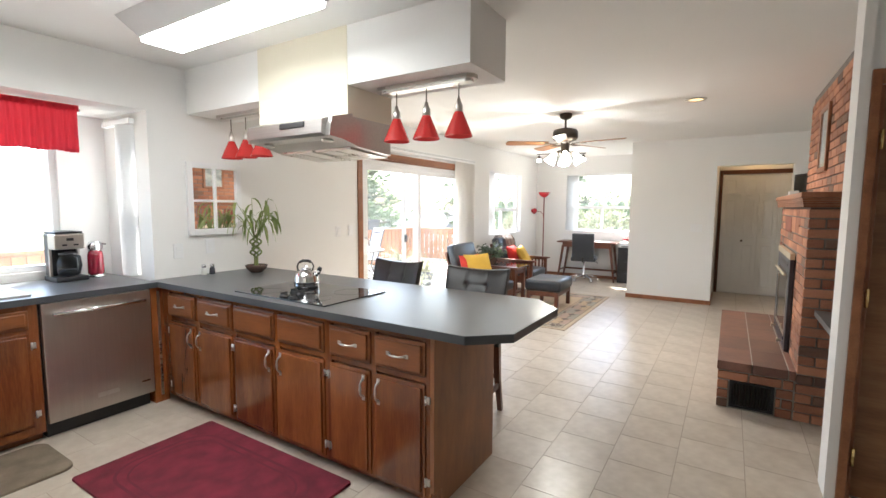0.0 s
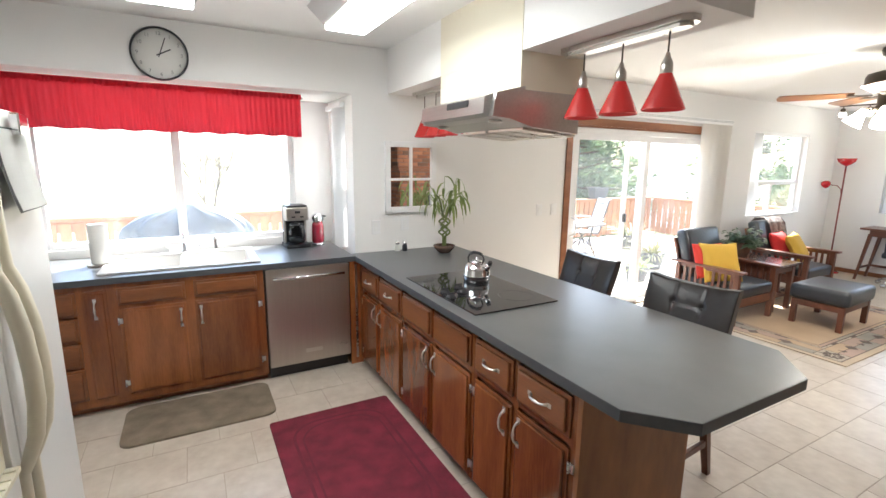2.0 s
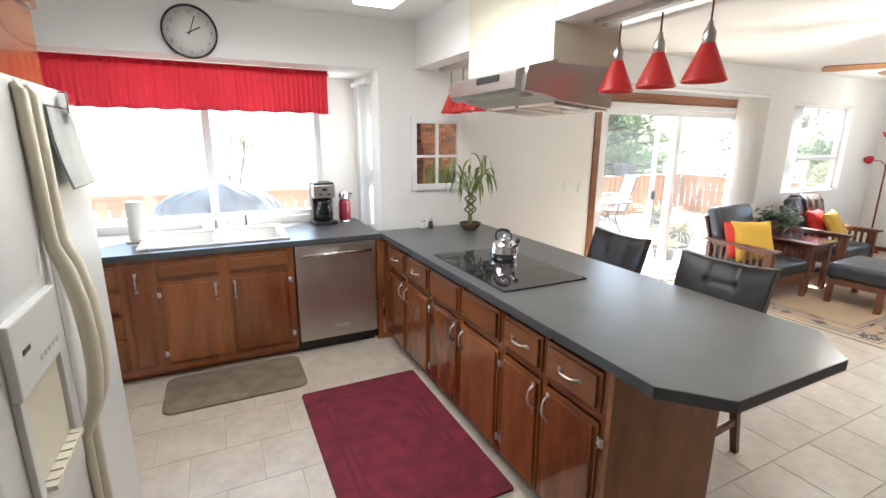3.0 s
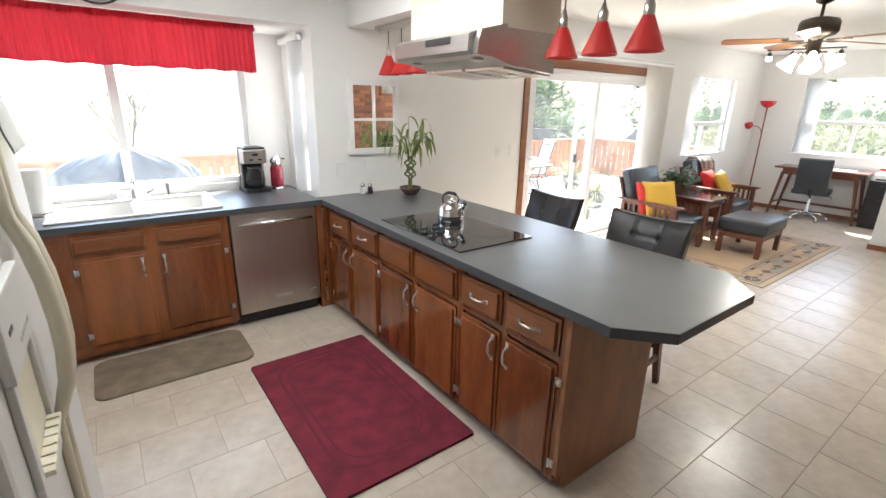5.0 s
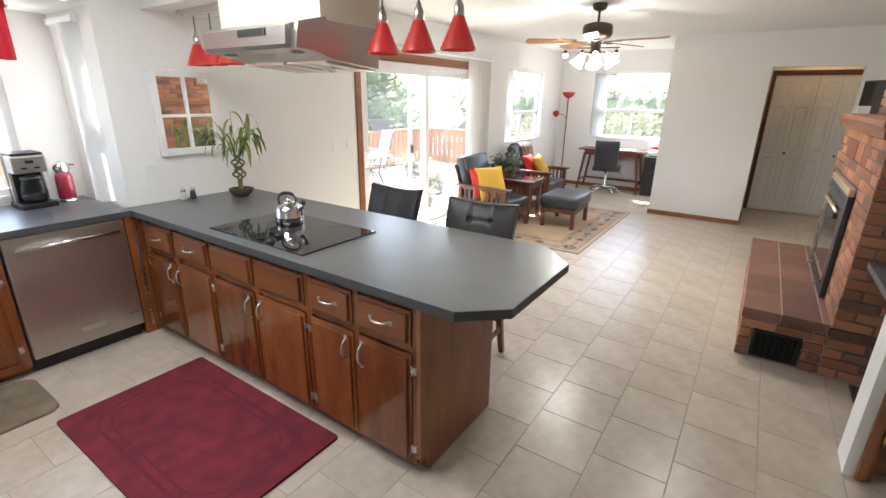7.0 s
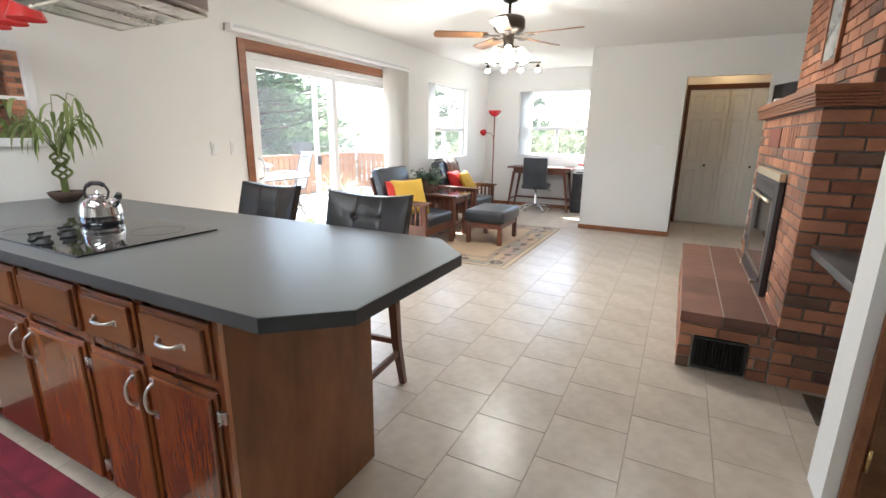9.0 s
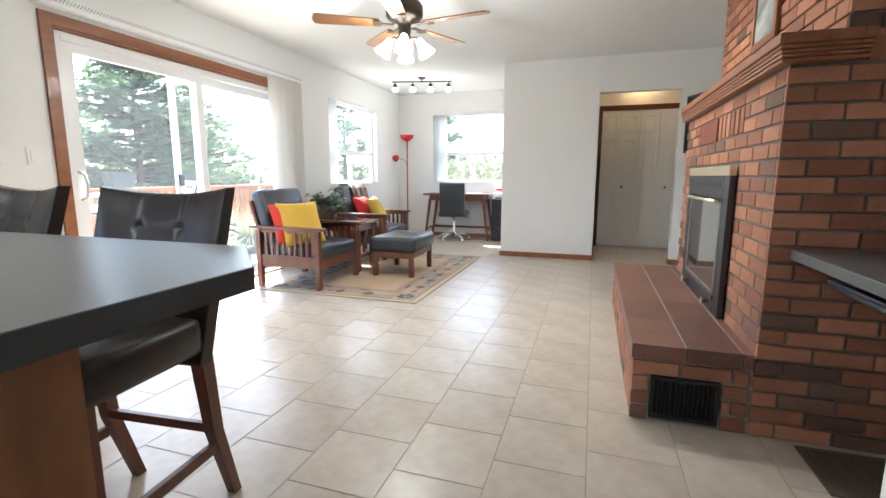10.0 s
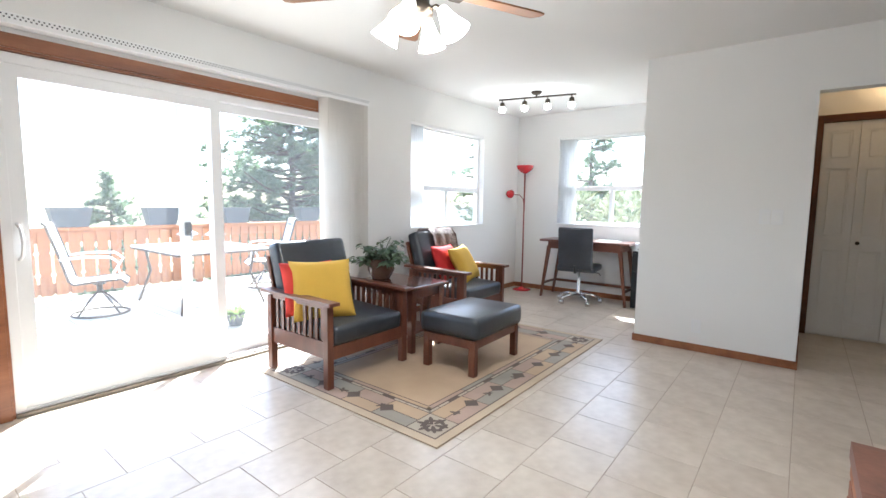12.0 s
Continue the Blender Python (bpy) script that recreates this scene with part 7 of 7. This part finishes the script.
def swivel_chair(at, turn):
    c = thing("patio_chair", "pale sling swivel patio chair with curved metal arms", "patio chair", "chairs round the patio table", at=at, turn=turn)
    bm = bmesh.new()
    pts = [(0.27 * math.cos(a * math.pi / 16), 0.27 * math.sin(a * math.pi / 16), 0.012) for a in range(33)]
    tube(bm, pts, 0.012, 8, caps=False)
    part("ring_base", bm, "darkmetal", c)
    for k in range(4):
        a = radians(45 + 90 * k)
        bm = bmesh.new()
        tube(bm, [(0.27 * math.cos(a), 0.27 * math.sin(a), 0.015), (0.10 * math.cos(a), 0.10 * math.sin(a), 0.20), (0, 0, 0.27)], 0.011, 7)
        part("base_strut", bm, "darkmetal", c)
    bm = bmesh.new()
    lathe(bm, [(0.03, 0.24), (0.03, 0.33), (0.06, 0.34), (0.06, 0.36), (0.001, 0.36)], n=14)
    part("swivel", bm, "darkmetal", c)
    prof = [(0.28, 0.36), (0.22, 0.415), (0.0, 0.40), (-0.20, 0.38), (-0.24, 0.42), (-0.31, 0.70), (-0.40, 1.02), (-0.43, 1.05)]
    bm = bmesh.new()
    L = [bm.verts.new((x, -0.23, z)) for x, z in prof]
    R = [bm.verts.new((x, 0.23, z)) for x, z in prof]
    fs = [bm.faces.new((L[i], L[i + 1], R[i + 1], R[i])) for i in range(len(prof) - 1)]
    bmesh.ops.solidify(bm, geom=fs, thickness=0.012)
    part("sling_seat", bm, "sling", c, "white fabric sling")
    for k in range(4):
        bm = bmesh.new()
        lathe(bm, [(0.001, -0.001), (0.022, -0.001), (0.022, 0.001), (0.001, 0.001)], n=12, m=pose(-0.367, -0.105 + k * 0.07, 0.955, 0, -73, 0))
        part("headrest_cutout", bm, "darkmetal", c, "dark oval cutout in the headrest")
    for s in (-1, 1):
        bm = bmesh.new()
        tube(bm, [(x, s * 0.24, z) for x, z in prof], 0.013, 8)
        part("side_rail", bm, "darkmetal", c)
        bm = bmesh.new()
        tube(bm, [(-0.30, s * 0.25, 0.66), (-0.10, s * 0.28, 0.68), (0.14, s * 0.29, 0.67), (0.22, s * 0.29, 0.60), (0.16, s * 0.28, 0.50), (0.18, s * 0.25, 0.42)], 0.013, 8)
        part("arm", bm, "sling", c, "white curved arm")
    return c


sc = swivel_chair((-5.75, 6.92, DZ), 70)
copy_thing(sc, pose(-5.95, 9.1, DZ, 0, 0, 250))


def pot(x, y, r, h, m, tall, label, seed):
    rnd = random.Random(seed)
    p = thing("patio_pot", label, "potted plant", "pots on the deck", at=(x, y, DZ))
    bm = bmesh.new()
    lathe(bm, [(r * 0.7, 0), (r * 0.75, 0.01), (r, h * 0.8), (r * 1.08, h), (r * 0.98, h), (r * 0.9, h * 0.85), (0.001, h * 0.84)], n=20)
    part("pot", bm, m, p)
    bm = bmesh.new()
    for k in range(130):
        a, e = rnd.uniform(0, 6.28), rnd.uniform(0.3, 1.4)
        leafblade(bm, (r * 0.5 * math.cos(a), r * 0.5 * math.sin(a), h * 0.84), (math.cos(a) * math.cos(e), math.sin(a) * math.cos(e), math.sin(e)), rnd.uniform(0.5, 1) * tall, 0.018, rnd.uniform(0.6, 1.6), rnd)
    part("foliage", bm, "leafpale" if seed % 2 else "leaf", p, kind="stuff")


M["leafpale"] = mat("pale_grass_leaf", (0.16, 0.17, 0.08), 0.6, color2=(0.34, 0.32, 0.16), scale=8)
pot(-3.85, 8.12, 0.17, 0.22, "greyplanter", 0.22, "low grey pot with a leafy green plant", 2)
pot(-4.12, 7.66, 0.09, 0.13, "greyplanter", 0.14, "small dark pot with a green plant", 4)
pot(-4.30, 9.05, 0.20, 0.28, "greyplanter", 0.55, "grey pot with feathery grass", 3)
pot(-5.7, 10.2, 0.20, 0.30, "greyplanter", 0.6, "grey pot with tall pale grass", 5)
pot(-4.6, 10.9, 0.20, 0.30, "greyplanter", 0.35, "grey pot with a leafy green plant", 6)


def grill():
    g = thing("covered_grill", "barbecue under a wrinkled grey vinyl cover on the deck", "grill", at=(-5.0, 2.25, DZ))
    bm = bmesh.new()
    rnd = random.Random(8)
    n, rows = 120, 26
    g0 = []
    for j in range(rows + 1):
        t = j / rows
        z = t * 1.24
        row = []
        for i in range(n):
            a = 2 * math.pi * i / n
            k = 0.42 if t < 0.72 else 0.42 * math.sqrt(max(0.0, 1 - ((t - 0.72) / 0.30) ** 2))
            w = 0.60 if t < 0.70 else 0.60 * (1 - 0.9 * ((t - 0.70) / 0.30) ** 3.0)
            c, s = math.cos(a), math.sin(a)
            px = abs(c) ** 0.5 * (1 if c > 0 else -1) * (k * 0.75 + 0.02)
            py = abs(s) ** 0.5 * (1 if s > 0 else -1) * (max(w, 0.05))
            wr = 0.04 * math.sin(a * 7 + t * 5) * (1 - 0.5 * t) + 0.012 * math.sin(a * 17 + t * 11) + 0.10 * abs(noise.noise((px * 5, py * 5, t * 3.5))) + 0.05 * abs(noise.noise((px * 12, py * 12, t * 9)))
            row.append(bm.verts.new((px * (1 + wr * 3), py * (1 + wr), z + 0.025 * noise.noise((py * 4, px * 4, 3.0)) * (t > 0.6))))
        g0.append(row)
    for a, b in zip(g0, g0[1:]):
        for i in range(n):
            bm.faces.new((a[i], a[(i + 1) % n], b[(i + 1) % n], b[i])).smooth = True
    bm.faces.new(g0[-1]), bm.faces.new(g0[0][::-1])
    part("cover", bm, "cover", g, "wrinkled grey vinyl cover")


grill()


def pine(at, h, spread, seed, dense=1.0, m="pine", bare=0.12):
    rnd = random.Random(seed)
    t = thing("pine_tree", "tall green pine tree beyond the deck", "tree", "pines beyond the deck", at=at)
    bm = bmesh.new()
    tube(bm, [(0, 0, 0), (0.05, 0, h * 0.5), (0, 0.05, h * 0.97)], [h * 0.022, h * 0.014, 0.02], 10)
    part("trunk", bm, "bark", t)
    lb, cr = bmesh.new(), bmesh.new()
    verts, faces = [], []
    nl = int(44 * dense)
    for k in range(nl):
        u = bare + (1 - bare) * (k + rnd.random()) / nl
        z = h * u * 0.97
        prof = min(1.0, (u - bare) * 5 + 0.5) * (1 - u ** 2.2) ** 0.8
        ln = spread * prof * rnd.uniform(0.65, 1.15) + 0.15
        a = rnd.uniform(0, 6.28)
        d = Vector((math.cos(a), math.sin(a), rnd.uniform(-0.05, 0.30)))
        q = Vector((0, 0, z))
        e = q + d * ln
        tube(lb, [q, q.lerp(e, 0.6) + Vector((0, 0, -0.03 * ln)), e], [0.05, 0.03, 0.012], 5, caps=False)
        nc = int(5 + ln * 7)
        for c in range(nc):
            w = rnd.uniform(0.22, 1.05)
            p = q.lerp(e, w) + Vector((rnd.gauss(0, 0.14), rnd.gauss(0, 0.14), rnd.gauss(0.02, 0.12))) * (0.5 + ln * 0.35)
            for i in range(26):
                th, ph = rnd.uniform(0, 6.28), rnd.uniform(-0.4, 1.2)
                v = Vector((math.cos(th) * math.cos(ph), math.sin(th) * math.cos(ph), math.sin(ph)))
                s = v.cross(Vector((rnd.random(), rnd.random(), rnd.random()))).normalized() * rnd.uniform(0.010, 0.02) * (1 + h * 0.06)
                L = rnd.uniform(0.12, 0.26) * (1 + h * 0.03)
                b0 = len(verts)
                verts += [tuple(p - s), tuple(p + s), tuple(p + v * L)]
                faces.append((b0, b0 + 1, b0 + 2))
    part("limbs", lb, "bark", t, kind="stuff")
    cr.free()
    me = bpy.data.meshes.new("crown")
    me.from_pydata(verts, [], faces)
    me.materials.append(M[m])
    ob = new("crown", me)
    ob.parent = t
    ob["kind"] = "stuff"
    ob["label"] = "clumps of dark green needles"
    return t


pine((-12.2, 13.7, -3.1), 8.1, 3.3, 11, 3.4)
pine((-14.0, 17.4, -3.1), 7.0, 2.8, 12, 2.4)
pine((-9.9, 21.5, -3.1), 7.6, 2.2, 13, 1.0)
pine((-20, 11.1, -3.1), 5.4, 1.3, 14, 1.0)
pine((-5.6, 21.5, -3.1), 7.6, 1.7, 15, 0.8)


def bare_tree(at, h, seed, spread=0.45):
    rnd = random.Random(seed)
    t = thing("bare_tree", "leafless tree with fine grey twigs", "tree", at=at)
    bm = bmesh.new()

    def grow(p, d, ln, r, lev):
        q = p + d * ln
        tube(bm, [p, p.lerp(q, 0.5) + Vector((rnd.gauss(0, 0.03), rnd.gauss(0, 0.03), 0)) * ln, q], [r, r * 0.8, r * 0.6], 5, caps=False)
        if lev == 0:
            return
        for _ in range(3 if lev > 1 else 4):
            v = (d + Vector((rnd.gauss(0, spread), rnd.gauss(0, spread), rnd.uniform(0, 0.35)))).normalized()
            grow(q, v, ln * rnd.uniform(0.6, 0.85), r * 0.58, lev - 1)

    grow(Vector((0, 0, 0)), Vector((0, 0, 1)), h * 0.3, h * 0.016, 5)
    part("trunk", bm, "bark", t)


bare_tree((-24, 3.1, -3.1), 5.9, 3, 0.24)
bare_tree((-16.5, 21.0, -3.1), 6.8, 5)


def hedge():
    rnd = random.Random(21)
    t = thing("hedge", "row of tall clipped green conifers beyond the office window", "hedge", at=(-2, 24, -3.1))
    verts, faces = [], []
    for k in range(26):
        cx, cy = -9.0 + k * 0.62, 3.0 + rnd.uniform(-0.2, 0.2)
        hh = 5.15 + rnd.uniform(-0.2, 0.2)
        for _ in range(420):
            z = rnd.uniform(0, 1) ** 0.8
            r = 0.40 * (1 - z ** 6) + 0.06
            a = rnd.uniform(0, 6.28)
            p = Vector((cx + r * math.cos(a), cy + r * math.sin(a), z * hh))
            v = Vector((math.cos(a) * 0.5, math.sin(a) * 0.5, rnd.uniform(0.4, 1)))
            s = Vector((rnd.gauss(0, 1), rnd.gauss(0, 1), 0)).normalized() * 0.05
            b0 = len(verts)
            verts += [tuple(p - s), tuple(p + s), tuple(p + v * 0.16)]
            faces.append((b0, b0 + 1, b0 + 2))
    me = bpy.data.meshes.new("crown")
    me.from_pydata(verts, [], faces)
    me.materials.append(M["hedge"])
    ob = new("crown", me)
    ob.parent = t
    ob["kind"] = "stuff"
    bm = bmesh.new()
    for k in range(26):
        cx = -9.0 + k * 0.62
        lathe(bm, [(0.34, 0), (0.36, 2.0), (0.34, 4.0), (0.24, 4.75), (0.001, 5.0)], cx, 3.0, 8)
    part("trunks", bm, "hedge", t, kind="stuff")


hedge()


M["blossom"] = mat("pale_blossom", (0.16, 0.20, 0.06), 0.7, color2=(0.55, 0.53, 0.36), scale=6, fine=30)


def shrub_row():
    rnd = random.Random(31)
    for x, y, s in ((-0.9, 14.1, 0.85), (-2.0, 14.0, 0.85), (-0.1, 14.3, 0.85), (-3.1, 14.2, 0.85), (-4.3, 14.1, 0.8)):
        t = thing("shrub", "garden shrub covered in pale yellow-green blossom", "shrub", "shrubs below the office window", at=(x, y, -3.1))
        verts, faces = [], []
        for _ in range(1600):
            v = Vector((rnd.gauss(0, 1), rnd.gauss(0, 1), rnd.gauss(0, 1))).normalized()
            p = Vector((v.x * s * 0.8, v.y * s * 0.8, 3.75 + v.z * s)) * rnd.uniform(0.96, 1.0)
            w = Vector((rnd.gauss(0, 1), rnd.gauss(0, 1), rnd.gauss(0, 1))).normalized() * 0.07
            b0 = len(verts)
            verts += [tuple(p - w), tuple(p + w), tuple(p + v * 0.12 + w.cross(v))]
            faces.append((b0, b0 + 1, b0 + 2))
        me = bpy.data.meshes.new("crown")
        me.from_pydata(verts, [], faces)
        me.materials.append(M["blossom"])
        ob = new("crown", me)
        ob.parent = t
        ob["kind"] = "stuff"
        bm = bmesh.new()
        tube(bm, [(0, 0, 0), (0, 0, 3.6)], 0.06, 6)
        part("trunk", bm, "bark", t)


shrub_row()

# a far house
for x, y, w, d, hh in ((-24, 37, 9, 8, 3.4),):
    h = thing("neighbour_house", "distant pale house with a grey roof", "house", "", at=(x, y, -3.1))
    part("wall", B((-w / 2, -d / 2, 0, w / 2, d / 2, hh * 0.7)), "paper", h)
    bm = bmesh.new()
    v = [bm.verts.new(c) for c in ((-w / 2 - .4, -d / 2 - .4, hh * .7), (w / 2 + .4, -d / 2 - .4, hh * .7), (w / 2 + .4, d / 2 + .4, hh * .7), (-w / 2 - .4, d / 2 + .4, hh * .7), (-w / 2, 0, hh * 1.2), (w / 2, 0, hh * 1.2))]
    for f in ((0, 1, 5, 4), (2, 3, 4, 5), (1, 2, 5), (3, 0, 4), (0, 3, 2, 1)):
        bm.faces.new([v[i] for i in f])
    part("roof", bm, "roof", h)
    for k in (-1, 1):
        part("window", B((w / 2, k * d / 4 - 0.5, 0.9, w / 2 + 0.04, k * d / 4 + 0.5, 1.9)), "glassck", h)

# ---------- bricks ----------
BL, BH, G = 0.197, 0.0672, 0.010


def brick_mesh(name, dx, dy, dz, m="brick"):
    bm = bmesh.new()
    box(bm, 0, 0, 0, dx, dy, dz)
    e = [e for e in bm.edges]
    bmesh.ops.bevel(bm, geom=e, offset=0.0025, segments=1, affect="EDGES")
    return mesh_of(name, bm, M[m])


_cache = {}
brnd = random.Random(77)
DP = 0.022


def brick_at(holder, x, y, z, axis, ln, m=None, dz=None):
    """A brick whose long side runs along axis, its low corner at x, y, z."""
    m = m or ("brickb" if brnd.random() < 0.13 else "brick")
    dz = dz or BH - G
    key = (axis, round(ln, 3), m, round(dz, 3))
    if key not in _cache:
        _cache[key] = brick_mesh("brick", DP if axis == "y" else ln, ln if axis == "y" else DP, dz, m)
    ob = new("brick", _cache[key])
    ob.parent = holder
    ob.location = Vector((x, y, z)) - base_of(holder)
    j = brnd.uniform(-0.001, 0.001)
    if axis == "y":
        ob.location.x += j
    else:
        ob.location.y += j


def run(holder, lo, hi, z, axis, fixed, shift, skip=()):
    """One course from lo to hi; skip: stretches left open."""
    p = lo - (BL - shift if shift else 0)
    while p < hi - 0.02:
        a, b = max(p, lo), min(p + BL - G, hi)
        for s0, s1 in skip:
            if a < s0 < b and b - s0 < s1 - s0 + 1:
                b = s0 - G * 0.5 if b > s0 else b
            elif s0 <= a < s1:
                a = min(s1 + G * 0.5, b)
        if b - a > 0.025:
            if axis == "y":
                brick_at(holder, fixed, a, z, "y", b - a)
            else:
                brick_at(holder, a, fixed, z, "x", b - a)
        p += BL


wf = thing("chimney_front", "red brick facing of the chimney above the hearth", "brickwork", at=(FX, 6.6, 0), kind="structure")
ws = thing("chimney_side", "red and brown brick facing of the chimney side", "brickwork", at=(1.6, FY0, 0), kind="structure")
wh = thing("hearth_brickwork", "red brick raised hearth with large pavers on top", "hearth", at=(0.95, 6.6, 0), kind="structure")
for c in range(22):
    z = 0.004 + c * BH
    if z + BH > 1.49:
        break
    sh = BL / 2 if c % 2 else 0
    skip = []
    if z > HZ - 0.02 and z < 1.125:
        skip = [(6.10, 7.09)]
    elif 1.27 < z + 0.03 < 1.41:
        skip = [(6.095, 7.05)]
    if z > HZ - 0.02:
        run(wf, FY0 + DP + 0.002, FY1, z, "y", FX, sh, skip)
    run(ws, FX, 1.97, z, "x", FY0, BL / 2 if c % 2 == 0 else 0)
for c in range(16):
    z = 1.59 + c * BH
    if z + BH > H + 0.05:
        break
    dz = min(BH - G, H - z - 0.002)
    if dz < 0.02:
        break
    sh = BL / 2 if c % 2 else 0
    if z + BH < H:
        run(wf, CY0 + DP + 0.002, CY1, z, "y", CX, sh)
        run(ws, CX, 1.97, z, "x", CY0, BL / 2 if c % 2 == 0 else 0)
for c in range(2):
    run(ws, 1.43, 1.97, 1.486 + c * 0.052, "x", CY0, BL / 2 * c)
for c in range(4):
    z = 0.004 + c * 0.0708
    sh = BL / 2 if c % 2 else 0
    run(wh, FY0 + DP + 0.002, HY1, z, "y", HX, sh)
    run(wh, HX, FX - 0.012, z, "x", FY0, BL / 2 if c % 2 == 0 else 0, [(0.795, 1.075)] if c < 3 else ())
pz = 0.004 + 4 * 0.0708
for a, b, ln in ((HX - 0.006, HX + 0.206, 0.40), (HX + 0.213, HX + 0.417, 0.40), (HX + 0.424, FX - 0.003, 0.60)):
    y = FY0 - 0.004
    while y < HY1 - 0.05:
        y2 = min(y + ln, HY1)
        bm = B((a, y, pz, b, y2 - 0.0008, HZ))
        bmesh.ops.bevel(bm, geom=list(bm.edges), offset=0.001, segments=1, affect="EDGES")
        part("paver", bm, "paver", wh, world=True)
        y = y2
for k in range(6):
    y = 6.105 + k * 0.081
    key = ("soldier", 0)
    if key not in _cache:
        _cache[key] = brick_mesh("brick", DP, 0.058, 0.125)
    ob = new("brick", _cache[key])
    ob.parent = wf
    ob.location = Vector((FX, y, 1.282)) - base_of(wf)


floor_tiles()
